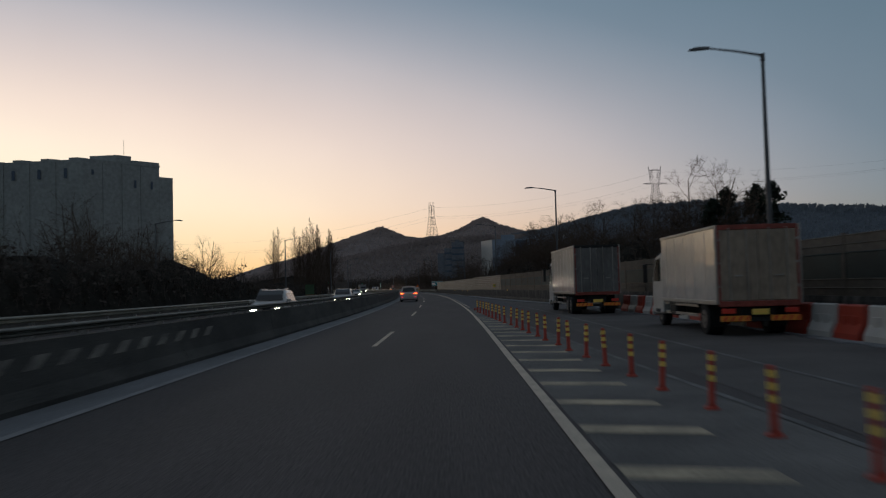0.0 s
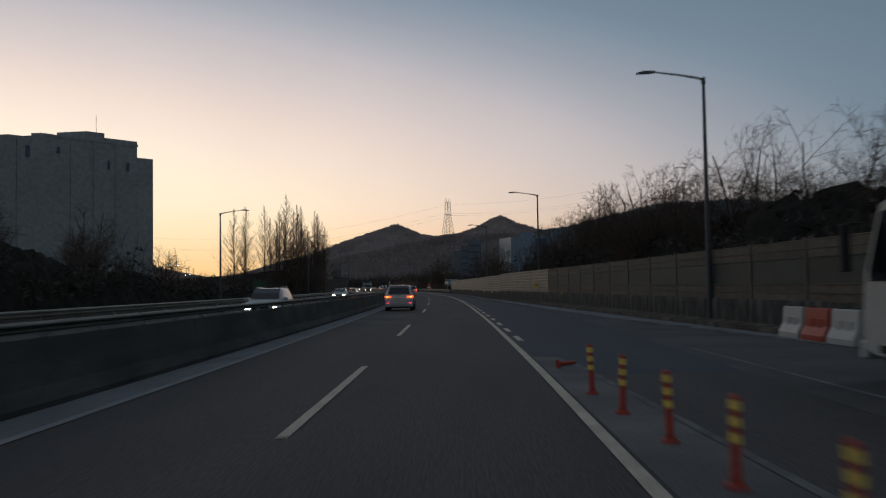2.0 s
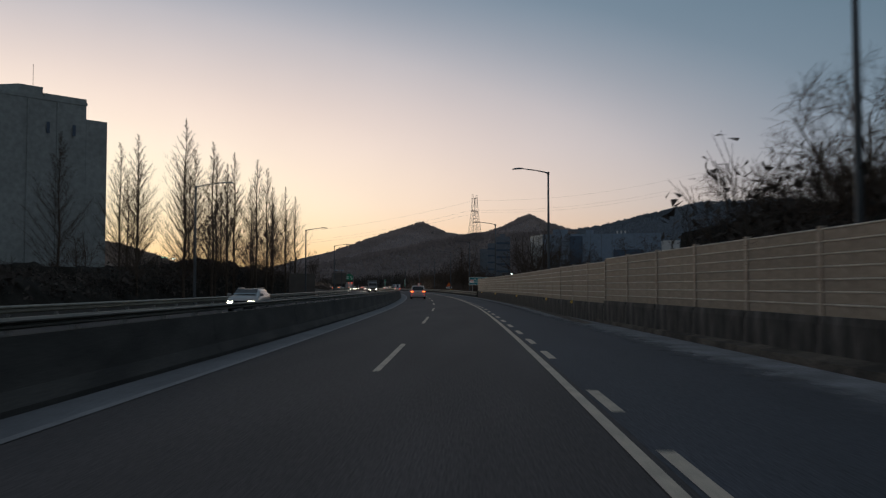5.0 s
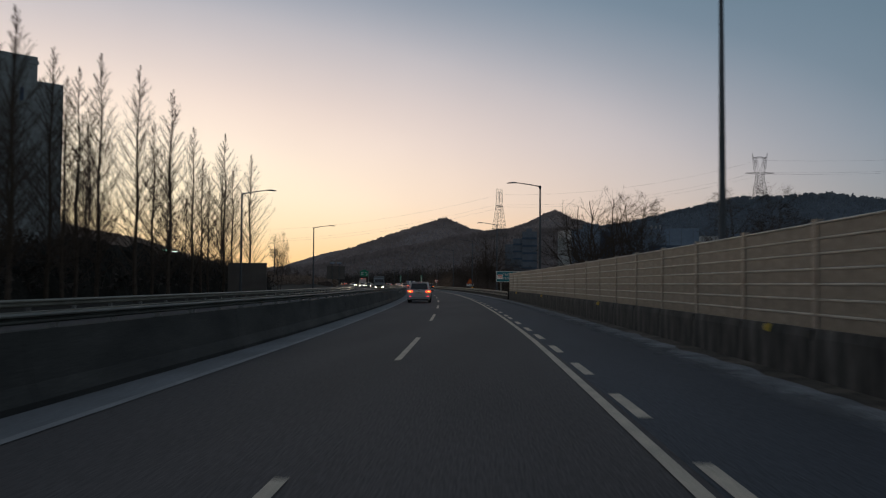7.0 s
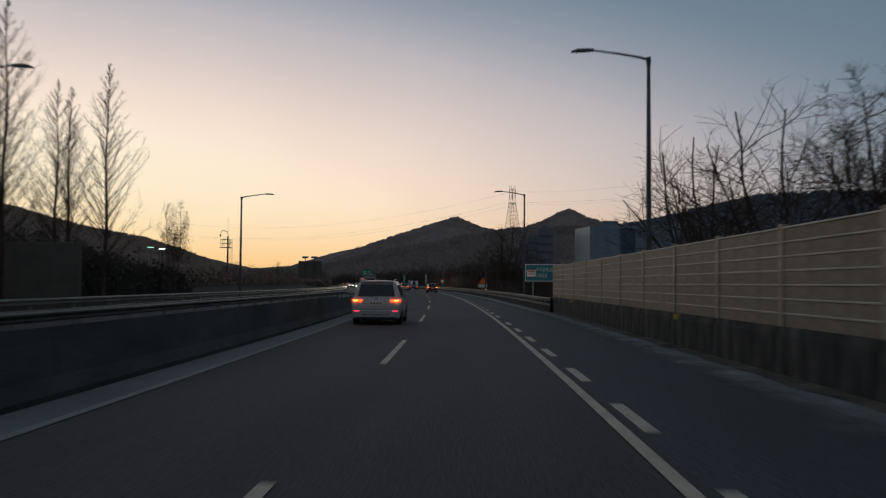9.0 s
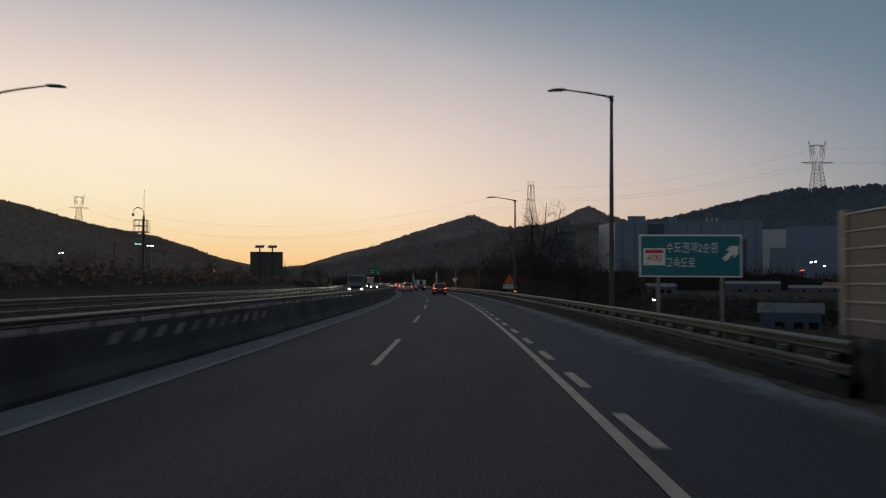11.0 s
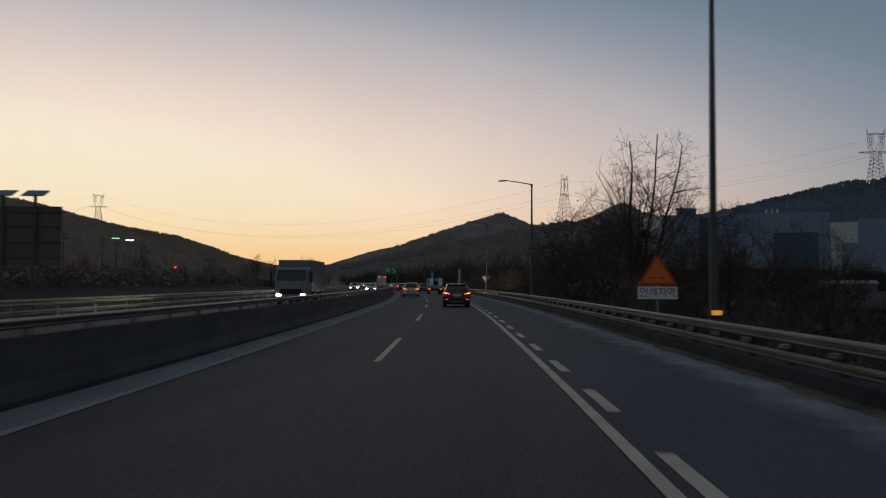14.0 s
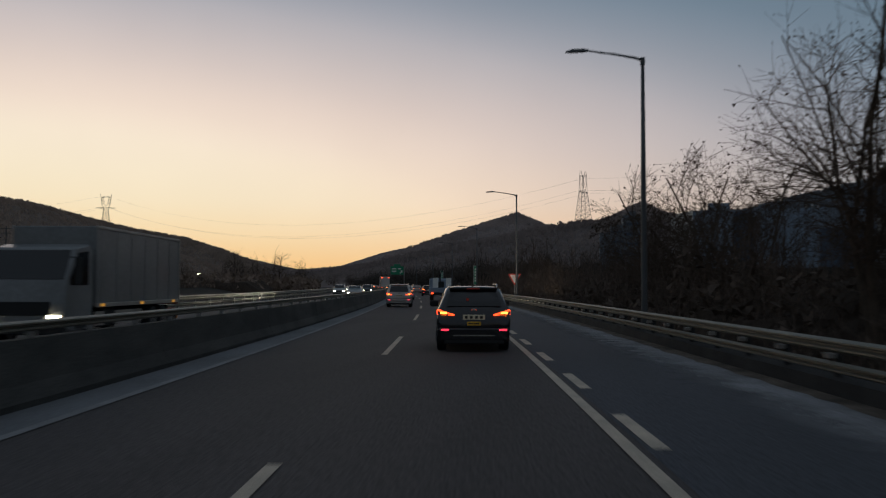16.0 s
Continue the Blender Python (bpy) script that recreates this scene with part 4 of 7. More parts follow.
    (ya, za), (yb, zb) = yz(0.06), yz(0.97)
    bm.faces.new([bm.verts.new(v) for v in ((0.2, ya, za), (W - 0.2, ya, za), (W - 0.17, yb, zb), (0.17, yb, zb))])
    part("windscreen", bm, M_GLASS, cab, "dark windscreen")
    part("grille", box(0.45, W - 0.45, y0 + 1.69, y0 + 1.745, 0.85, 1.2, 0.01), M_TRIM, cab)
    part("bumper", box(0.06, W - 0.06, y0 + 1.62, y0 + 1.82, 0.36, 0.66, 0.03), M_TRIM if marker else cab_mat, cab, "front bumper")
    for x in (0.2, W - 0.52):
        part("headlamp", box(x, x + 0.32, y0 + 1.69, y0 + 1.76, 0.70, 0.86, 0.02), M_HEAD if marker else M_SIGNWHITE, cab, "lit headlamp" if marker else "unlit headlamp")
    for x in (0.32, W - 0.32):
        wheel(t, x, y0 + 0.75, 0.47, 0.3)
    # side guard
    for x in (0.1, W - 0.13):
        for z in (0.5, 0.8):
            part("side_guard", box(x, x + 0.03, 3.6 if L > 7 else 2.4, L - 0.1, z, z + 0.09), M_BOXEDGE, t)
        part("fuel_tank", box(max(x - 0.02, 0.1), min(x + 0.35, W - 0.1), L - 1.6, L - 0.7, 0.45, 0.95, 0.05), M_CHASSIS, t)
    if marker:
        for y in np.linspace(0.6, L - 0.5, 3):
            part("marker_lamp", box(-0.005, 0.03, y, y + 0.22, floor_z - 0.02, floor_z + 0.06), M_AMBER, t, "lit amber side marker")
            part("marker_lamp", box(W - 0.03, W + 0.005, y, y + 0.22, floor_z - 0.02, floor_z + 0.06), M_AMBER, t, "lit amber side marker")
    return t


box_truck("box_truck", "white box truck with dusty doors parked at the roadside", 6.7, 3.15, 0.95, 2.4, M_BOX, M_BOXDOOR, True, RM(24.3, 7.85, 0, -1.0), M_WHITEPL)
box_truck("box_truck", "long white box truck parked beside plastic barriers", 8.4, 3.55, 1.1, 2.4, M_BOX, M_DOORGREY, False, RM(44.2, 6.75, 0, 0.5), M_WHITEPL)
_ot = box_truck("box_truck", "grey box truck with a dark-windowed cab and amber markers", 7.4, 3.25, 1.05, 2.4, M_TRUCKGREY, M_BOX, False, RM(344.0, -9.9, 0, 180), M_TRUCKGREY, marker=True)

# ---------------------------------------------------------------- passenger cars


def car(name, label, category, at, paint, L=4.7, W=1.88, H=1.68, belt=1.02, facing_lamps=False, tail=True, rails=True, boxy=0.0, sticker=False, group="cars on the road"):
    """A five-door car standing on z = 0, centred, with its nose along +y."""
    t = thing(name, label, category, at, group)
    h2, w = L / 2, W / 2
    b = boxy
    #        y            bottom  top             width  roof width
    st = [(-h2, 0.42, 0.80, 0.86, 0.84), (-h2 + 0.07, 0.34, 0.98, 0.95, 0.90), (-h2 + 0.16, 0.30, belt + 0.06, 0.985, 0.90), (-h2 + 0.30 - 0.05 * b, 0.28, belt + 0.28, 0.99, 0.83), (-h2 + 0.46 - 0.14 * b, 0.26, H - 0.14, 0.995, 0.755),
          (-h2 + 0.60 - 0.20 * b, 0.24, H - 0.035, 1.0, 0.735), (-h2 + 1.2, 0.22, H, 1.0, 0.74), (0.0, 0.22, H, 1.0, 0.745), (0.45, 0.22, H - 0.05, 1.0, 0.74), (0.95, 0.22, H - 0.30, 0.995, 0.78),
          (1.30, 0.22, belt + 0.08, 0.99, 0.86), (1.7, 0.24, belt - 0.04, 0.98, 0.84), (h2 - 0.2, 0.28, belt - 0.18, 0.93, 0.80), (h2, 0.36, belt - 0.36, 0.82, 0.72)]
    bm = bmesh.new()

    def section(y, z0, zt, k, kr):
        zb = min(belt, zt - 0.05)
        pr = [(0.80 * k, z0), (0.97 * k, z0 + 0.16), (1.0 * k, (z0 + zb) * 0.52), (0.985 * k, zb), (kr * k + 0.02, zt - 0.075), (kr * k - 0.05, zt - 0.012), (kr * 0.5, zt + 0.012)]
        return [(x * w, y, z) for x, z in pr] + [(-x * w, y, z) for x, z in reversed(pr)]
    rows = [[bm.verts.new(v) for v in section(*q)] for q in st]
    n = len(rows[0])
    for a, c in zip(rows, rows[1:]):
        for j in range(n):
            bm.faces.new((a[j], a[(j + 1) % n], c[(j + 1) % n], c[j]))
    bm.faces.new(rows[0][::-1])
    bm.faces.new(rows[-1])
    bmesh.ops.recalc_face_normals(bm, faces=bm.faces[:])
    body = part("body", bm, paint, t, smooth=True)

    def at_y(y):
        for q0, q1 in zip(st, st[1:]):
            if q0[0] <= y <= q1[0]:
                f = (y - q0[0]) / (q1[0] - q0[0])
                return [a + (c - a) * f for a, c in zip(q0, q1)]

    def side_pt(y, f, out=0.008):
        q = at_y(y)
        p = section(*q)
        (x0, _, z0), (x1, _, z1) = p[3], p[4]
        return (x0 + (x1 - x0) * f + out, y, z0 + (z1 - z0) * f)
    ya = -h2 + 0.62 - 0.15 * b
    for sx in (1, -1):
        for y0, y1, nm in ((ya, -0.98, "quarter_window"), (-0.92, 0.08, "rear_side_window"), (0.14, 0.92, "front_side_window")):
            bm = bmesh.new()
            ys = np.linspace(y0, y1, 4)
            lo = [side_pt(y, 0.10) for y in ys]
            hi = [side_pt(y, 0.86) for y in ys]
            vs = [bm.verts.new((sx * x, y, z)) for x, y, z in lo + hi[::-1]]
            for k in range(3):
                bm.faces.new((vs[k], vs[k + 1], vs[6 - k], vs[7 - k]))
            part(nm, bm, M_GLASS, body, "dark tinted window")
        for yy in (-1.0, 0.1):
            q = side_pt(yy, -0.25, 0.012)
            part("door_handle", box(min(sx * q[0], sx * (q[0] + 0.02)), max(sx * q[0], sx * (q[0] + 0.02)), yy - 0.1, yy + 0.1, q[2] - 0.015, q[2] + 0.015), M_CHROME, body)
        q = side_pt(0.98, 0.12, 0.0)
        part("mirror", box(min(sx * q[0], sx * (q[0] + 0.24)), max(sx * q[0], sx * (q[0] + 0.24)), 0.92, 1.04, belt + 0.02, belt + 0.19, 0.03), M_TRIM if paint is M_CARBLACK else paint, body, "wing mirror")
        if rails:
            part("roof_rail", tube([(sx * w * 0.66, -h2 + 0.75, H - 0.03), (sx * w * 0.67, -h2 + 0.95, H + 0.05), (sx * w * 0.67, 0.2, H + 0.05), (sx * w * 0.66, 0.45, H - 0.03)], 0.018, 6), M_CHROME, t, "slim roof rail")
        for y in (-h2 + 0.95, h2 - 0.92):
            wheel(t, sx * (w - 0.13), y, 0.35, 0.24)
            part("wheel_arch", tube([(sx * (w - 0.02), y + 0.40 * math.cos(a), 0.35 + 0.40 * math.sin(a)) for a in np.linspace(0.1, math.pi - 0.1, 9)], 0.03, 5), M_TRIM, body, "black wheel arch")
        part("sill", box(min(sx * w * 0.9, sx * w * 0.985), max(sx * w * 0.9, sx * w * 0.985), -h2 + 1.35, h2 - 1.35, 0.2, 0.34, 0.02), M_TRIM, body)
    # tail: glass, lamps, plate, bumper
    bm = bmesh.new()
    q0, q1 = at_y(-h2 + 0.19), at_y(-h2 + 0.475 - 0.14 * b)
    z0, z1 = q0[2] - 0.0, q1[2] - 0.02
    bm.faces.new([bm.verts.new(v) for v in ((-w * 0.74, q0[0] - 0.03, z0), (w * 0.74, q0[0] - 0.03, z0), (w * 0.64, q1[0] - 0.035, z1), (-w * 0.64, q1[0] - 0.035, z1))])
    part("rear_window", bm, M_GLASS, body, "dark rear window")
    part("spoiler", box(-w * 0.66, w * 0.66, -h2 + 0.44 - 0.16 * b, -h2 + 0.72 - 0.16 * b, H - 0.075, H - 0.02, 0.015), paint, body)
    part("high_brake_lamp", box(-0.16, 0.16, -h2 + 0.43 - 0.16 * b, -h2 + 0.445 - 0.16 * b, H - 0.065, H - 0.04), M_SIGNRED, body, "unlit high brake lamp")
    part("fin_antenna", tube([(0, -h2 + 0.95, H), (0, -h2 + 0.85, H + 0.07)], [0.03, 0.008], 6), paint, body)
    lampm, core = (M_TAIL, M_TAILHOT) if tail else (M_SIGNRED, M_SIGNRED)
    for sx in (1, -1):
        bm = bmesh.new()
        zc = belt - 0.06
        out = [(0.52, -0.02, -0.035), (0.97, 0.075, 0.085), (0.992, 0.30, 0.075), (0.992, 0.30, 0.0), (0.975, 0.075, -0.045), (0.54, -0.02, -0.065)] if not b else [(0.56, -0.02, 0.04), (0.985, 0.06, 0.06), (0.992, 0.26, 0.05), (0.992, 0.26, -0.05), (0.985, 0.06, -0.06), (0.58, -0.02, -0.05)]
        front = [bm.verts.new((sx * w * x, -h2 + 0.03 + y - 0.015, zc + z)) for x, y, z in out]
        back = [bm.verts.new((sx * w * x * 0.96, -h2 + 0.13 + y, zc + z)) for x, y, z in out]
        for k in range(6):
            bm.faces.new((front[k], front[(k + 1) % 6], back[(k + 1) % 6], back[k]))
        bm.faces.new(front)
        bm.faces.new(back[::-1])
        bmesh.ops.recalc_face_normals(bm, faces=bm.faces[:])
        tl = part("tail_lamp", bm, lampm, t, "glowing red tail lamp" if tail else "unlit red tail lamp")
        part("lamp_core", box(min(sx * w * 0.72, sx * w * 0.90), max(sx * w * 0.72, sx * w * 0.90), -h2 - 0.005, -h2 + 0.06, zc - 0.02, zc + 0.03, 0.01), core, tl)
        part("reflector", box(min(sx * w * 0.66, sx * w * 0.88), max(sx * w * 0.66, sx * w * 0.88), -h2 - 0.035, -h2 + 0.03, 0.525, 0.575, 0.01), M_FOG if tail else M_SIGNRED, t, "red rear reflector")
        part("tail_pipe", tube([(sx * w * 0.62, -h2 - 0.01, 0.30), (sx * w * 0.62, -h2 + 0.2, 0.30)], 0.045, 8), M_CHROME, t)
        hl = part("headlamp", box(min(sx * w * 0.52, sx * w * 0.86), max(sx * w * 0.52, sx * w * 0.86), h2 - 0.14, h2 - 0.02, belt - 0.42, belt - 0.27, 0.02), M_HEAD if facing_lamps else M_SIGNWHITE, t, "lit headlamp" if facing_lamps else "clear headlamp")
    pl = part("number_plate", box(-0.27, 0.27, -h2 - 0.012, -h2 + 0.04, 0.80, 0.92, 0.004), M_PLATE, t, "pale plate with dark bars")
    for x in (-0.19, -0.07, 0.06, 0.18):
        part("bar", box(x - 0.035, x + 0.035, -h2 - 0.016, -h2 - 0.0125, 0.825, 0.895), M_BLACK, pl)
    part("bumper", box(-w * 0.95, w * 0.95, -h2 - 0.03, -h2 + 0.30, 0.26, 0.62, 0.06), paint, t, "painted rear bumper")
    part("valance", box(-w * 0.80, w * 0.80, -h2 - 0.02, -h2 + 0.3, 0.20, 0.34, 0.03), M_TRIM, t, "black lower valance")
    part("bumper_strip", box(-w * 0.55, w * 0.55, -h2 - 0.04, -h2 - 0.02, 0.40, 0.43), M_CHROME, t, "bright bumper strip")
    part("emblem", box(-0.06, 0.06, -h2 + 0.075, -h2 + 0.10, belt - 0.01, belt + 0.05, 0.01), M_CHROME, t)
    if sticker:
        sk = part("sticker", box(-0.17, 0.17, -h2 - 0.008, -h2 + 0.03, 0.66, 0.75, 0.003), M_STICKER, t, "yellow sticker with dark bars")
        for x in (-0.11, 0.03):
            part("bar", box(x - 0.03, x + 0.09, -h2 - 0.012, -h2 - 0.009, 0.69, 0.72), M_BLACK, sk)
        part("window_badge", box(-0.18, -0.12, -h2 + 0.255, -h2 + 0.27, belt + 0.24, belt + 0.30), M_SIGNRED, t, "small red badge behind the glass")
    bm = bmesh.new()
    bm.faces.new([bm.verts.new(v) for v in ((-w * 0.70, 0.46, H - 0.045), (w * 0.70, 0.46, H - 0.045), (w * 0.74, 0.95, H - 0.285), (w * 0.80, 1.27, belt + 0.12), (-w * 0.80, 1.27, belt + 0.12), (-w * 0.74, 0.95, H - 0.285))])
    bmesh.ops.translate(bm, verts=bm.verts[:], vec=(0, 0.02, 0.03))
    part("windscreen", bm, M_GLASS, body, "dark windscreen")
    part("front_bumper", box(-w * 0.80, w * 0.80, h2 - 0.10, h2 + 0.05, 0.26, 0.46, 0.04), M_TRIM, t, "black front bumper")
    part("grille", box(-w * 0.45, w * 0.45, h2 - 0.05, h2 + 0.01, belt - 0.46, belt - 0.24, 0.01), M_TRIM, t)
    part("windscreen_wiper", tube([(-0.3, -h2 + 0.17, belt + 0.10), (0.25, -h2 + 0.20, belt + 0.14)], 0.012, 5), M_TRIM, t)
    return t


car("suv", "black sport utility car with glowing tail lamps", "car", RM(336.4, 0.38, 0, 0.4), M_CARBLACK, W=1.84, H=1.61, sticker=True)
car("minivan", "white people carrier with lit tail lamps", "car", RM(101.5, -3.45, 0, 0), M_CARWHITE, L=5.1, W=1.98, H=1.75, boxy=0.8)
car("minivan", "silvery white people carrier with red tail lamps", "car", RM(214.5, -3.35), M_CARWHITE, L=5.1, W=1.98, H=1.75, boxy=0.8)
car("suv", "silver sport utility car in a queue", "car", RM(378.5, -3.35), M_CARSILVER)
car("suv", "dark hatchback with lit tail lamps in the queue", "car", RM(441, 0.1), M_CARBLACK, L=4.4, H=1.55)
car("suv", "white hatchback further along the queue", "car", RM(408, -3.35), M_CARWHITE, L=4.4, H=1.55)
car("suv", "grey saloon far along the queue", "car", RM(520, 0.0), M_CARSILVER, L=4.6, H=1.5)
car("suv", "dark saloon far along the queue with red tail lamps", "car", RM(462, -3.4), M_CARBLACK, L=4.6, H=1.48)
car("suv", "silver estate car far along the queue", "car", RM(485, 0.1), M_CARSILVER, L=4.6, H=1.6)
car("suv", "white car far along the queue with red tail lamps", "car", RM(502, -3.4), M_CARWHITE, L=4.5, H=1.6)
car("suv", "oncoming car far off with bright headlamps", "car", RM(505, -13.2, 0, 180), M_CARSILVER, facing_lamps=True, tail=False, H=1.5)
car("suv", "oncoming dark car far off with bright headlamps", "car", RM(540, -9.5, 0, 180), M_CARBLACK, facing_lamps=True, tail=False, H=1.5)
for s_, d_, lab, m_, h_ in ((535, -3.4, "dark car far along the queue with red tail lamps", M_CARBLACK, 1.5), (556, 0.1, "white car far along the slow queue", M_CARWHITE, 1.6), (592, 0.1, "dark estate car far along the slow queue", M_CARBLACK, 1.55),
                            (600, -3.4, "silver car far along the slow queue", M_CARSILVER, 1.5), (640, -3.4, "black car at the far end of the queue", M_CARBLACK, 1.5), (655, 0.1, "pale car at the far end of the queue", M_CARWHITE, 1.6)):
    car("suv", lab, "car", RM(s_, d_), m_, L=4.6, H=h_)
# oncoming traffic
car("suv", "white estate car with lit headlamps beyond the median", "car", RM(48.0, -9.4, 0, 180), M_CARWHITE, L=4.7, H=1.72, facing_lamps=True, tail=False, boxy=0.6)
car("suv", "white car with lit headlamps beyond the median", "car", RM(86.0, -9.6, 0, 180), M_CARWHITE, facing_lamps=True, tail=False)
car("suv", "silver car with lit headlamps beyond the median", "car", RM(155.0, -13.4, 0, 180), M_CARSILVER, facing_lamps=True, tail=False, H=1.5)
car("suv", "oncoming silver car with bright headlamps", "car", RM(418.0, -9.5, 0, 180), M_CARSILVER, facing_lamps=True, tail=False, H=1.5)
car("suv", "oncoming white car with bright headlamps", "car", RM(446.0, -13.2, 0, 180), M_CARWHITE, facing_lamps=True, tail=False)
car("suv", "oncoming dark car with bright headlamps", "car", RM(470.0, -9.5, 0, 180), M_CARBLACK, facing_lamps=True, tail=False)

# a flatbed truck with upright boards on its load, ahead in the lane
ft = thing("flatbed_truck", "dark flatbed truck loaded with upright boards and gear", "truck", RM(404, 0.3))
part("bed", box(-1.1, 1.1, -2.6, 2.2, 0.85, 1.35, 0.03), M_FACADE, ft)
part("cab", box(-1.05, 1.05, 2.3, 4.0, 0.5, 2.35, 0.15), M_FACADE, ft, "pale cab")
for x in (-0.8, 0.55):
    part("board", box(x, x + 0.55, -2.2, -2.1, 1.35, 2.35, 0.02), M_SIGNWHITE, ft, "pale upright board")
part("hoist", tube([(0, -0.4, 1.35), (0, -0.4, 2.7), (0.2, -1.2, 3.1)], 0.09, 8), M_TRIM, ft, "dark folded hoist")
part("gear_box", box(-0.5, 0.4, -1.6, -0.2, 1.35, 2.0, 0.05), M_TRIM, ft)
for x in (-0.85, 0.85):
    part("tail_lamp", box(x - 0.13, x + 0.13, -2.64, -2.58, 0.72, 0.84), M_TAIL, ft, "lit red tail lamp")
    for y in (-1.6, 3.2):
        wheel(ft, x, y, 0.42, 0.28)
tl = thing("tall_truck", "tall truck far ahead with red lamps high up", "truck", RM(560, -3.4))
part("cargo_box", box(-1.2, 1.2, -4, 4, 1.0, 3.9, 0.03), M_BOX, tl)
part("chassis", box(-1.0, 1.0, -4.0, 5.8, 0.5, 1.0), M_CHASSIS, tl)
part("cab", box(-1.15, 1.15, 4.2, 6.0, 0.6, 2.9, 0.1), M_FACADE, tl)
for x in (-0.95, 0.95):
    part("high_lamp", box(x - 0.16, x + 0.16, -4.06, -4.0, 3.5, 3.7), M_TAIL, tl, "lit red lamp")
    part("tail_lamp", box(x - 0.16, x + 0.16, -4.06, -4.0, 0.8, 0.95), M_TAIL, tl, "lit red lamp")
    for y in (-2.5, 4.9):
        wheel(tl, x, y, 0.48, 0.3)


def nose_spot(name, at, power, spread=48):
    """A spot at a vehicle's nose, standing in for headlamps on signs and rails."""
    lamp = bpy.data.lights.new(name, "SPOT")
    lamp.energy, lamp.color, lamp.spot_size, lamp.spot_blend, lamp.shadow_soft_size = power, (1.0, 0.86, 0.66), radians(spread), 0.6, 0.15
    new(name, lamp).matrix_world = at


# First two: narrow spots added to brighten the signs; those cars' headlamps are unlit.
nose_spot("added_nose_spot", RM(339.1, 0.36, 0.75) @ pose(0, 0, 0, 92.6, 0, -6.8), 22000, 12)
nose_spot("added_nose_spot", RM(217.6, -2.7, 0.75) @ pose(0, 0, 0, 93, 0, -20), 1500, 16)
nose_spot("added_nose_spot", RM(415.3, -9.5, 0.7, 180) @ pose(0, 0, 0, 90, 0, -6), 3000, 60)
nose_spot("added_nose_spot", RM(334.2, -11.0, 0.8, 180) @ pose(0, 0, 0, 90, 0, -6), 700, 60)

# ---------------------------------------------------------------- signs
def upright(s, d, z=0.0, turned=0.0):
    """A pose whose x runs to the right as one drives up to it, y away, z up."""
    return RM(s, d, z, turned)


FACE = pose(0, 0, 0, 90, 0, 0)      # lays letters upright, to be read from -y


def plate(w, h, z, m, parent, name="panel", y=0.0, thick=0.03, label="", bevel=0.004):
    return part(name, box(-w / 2, w / 2, y, y + thick, z - h / 2, z + h / 2, bevel), m, parent, label)


# blue route sign beyond the end of the noise wall
sg = thing("road_sign", "teal blue motorway route sign with white lettering", "road sign", upright(243.2, 7.05, 0, -4))
for x in (-0.95, 0.95):
    part("sign_post", tube([(x, 0.08, -5.0), (x, 0.08, 3.1)], 0.06, 10), M_GALV, sg)
plate(3.06, 1.30, 2.53, M_SIGNWHITE, sg, "border", 0.0, 0.03, "white border panel", 0.01)
plate(2.96, 1.20, 2.53, M_SIGNBLUE, sg, "panel", -0.006, 0.02, "teal blue panel")
sh = plate(0.66, 0.52, 2.50, M_SIGNWHITE, sg, "route_shield", -0.014, 0.012, "red and white route shield")
plate(0.54, 0.10, 2.66, M_SIGNRED, sh, "shield_top", -0.018, 0.006)
sh.location.x = -1.08
words("400", 0.27, M_SIGNRED, sh, pose(0, -0.020, 2.45) @ FACE, "number_lettering", wide=0.46)
words("\uc218\ub3c4\uad8c\uc81c2\uc21c\ud658", 0.36, M_SIGNWHITE, sg, pose(0.05, -0.012, 2.76) @ FACE, wide=1.55)
words("\uace0\uc18d\ub3c4\ub85c", 0.36, M_SIGNWHITE, sg, pose(-0.30, -0.012, 2.30) @ FACE, wide=0.86)
bm = bmesh.new()
bm.faces.new([bm.verts.new((x, 0, z)) for x, z in ((-0.24, -0.16), (-0.14, -0.26), (0.10, -0.02), (0.10, -0.16), (0.24, -0.02), (0.24, 0.22), (0.0, 0.22), (-0.14, 0.08), (0.0, 0.08))])
part("arrow", bm, M_SIGNWHITE, sg, "white slanted arrow", at=pose(1.18, -0.014, 2.62))


def triangle(w, h, m, parent, name, y, z, flip=1, label="", thick=0.015):
    bm = bmesh.new()
    pts = [(-w / 2, 0.0), (w / 2, 0.0), (w * 0.03, h * flip), (-w * 0.03, h * flip)]
    f = [bm.verts.new((x, y, z + zz)) for x, zz in pts]
    k = [bm.verts.new((x, y + thick, z + zz)) for x, zz in pts]
    bm.faces.new(f)
    bm.faces.new(k[::-1])
    for i in range(4):
        bm.faces.new((f[i], k[i], k[(i + 1) % 4], f[(i + 1) % 4]))
    bmesh.ops.recalc_face_normals(bm, faces=bm.faces[:])
    return part(name, bm, m, parent, label)


# fog warning sign
wg = thing("warning_sign", "orange triangular fog warning sign with white panel", "road sign", upright(303.6, 6.6, 0, -2))
part("sign_post", tube([(0, 0.06, -1.5), (0, 0.06, 2.4)], 0.045, 10), M_GALV, wg)
triangle(1.32, 1.0, M_SIGNRED, wg, "border", 0.0, 1.62, label="red border")
triangle(1.02, 0.78, M_ORANGE, wg, "panel", -0.006, 1.70, label="orange field")
for x in (-0.16, 0.14):
    part("bar", box(x - 0.10, x + 0.10, -0.012, -0.007, 1.84, 1.90), M_SIGNRED, wg)
pn = plate(1.30, 0.42, 1.37, M_SIGNWHITE, wg, "text_panel", 0.0, 0.02, "white text panel")
words("\uc548\uac1c\uc9c0\uc5ed", 0.34, M_BLACK, pn, pose(0, -0.006, 1.37) @ FACE, wide=1.12)
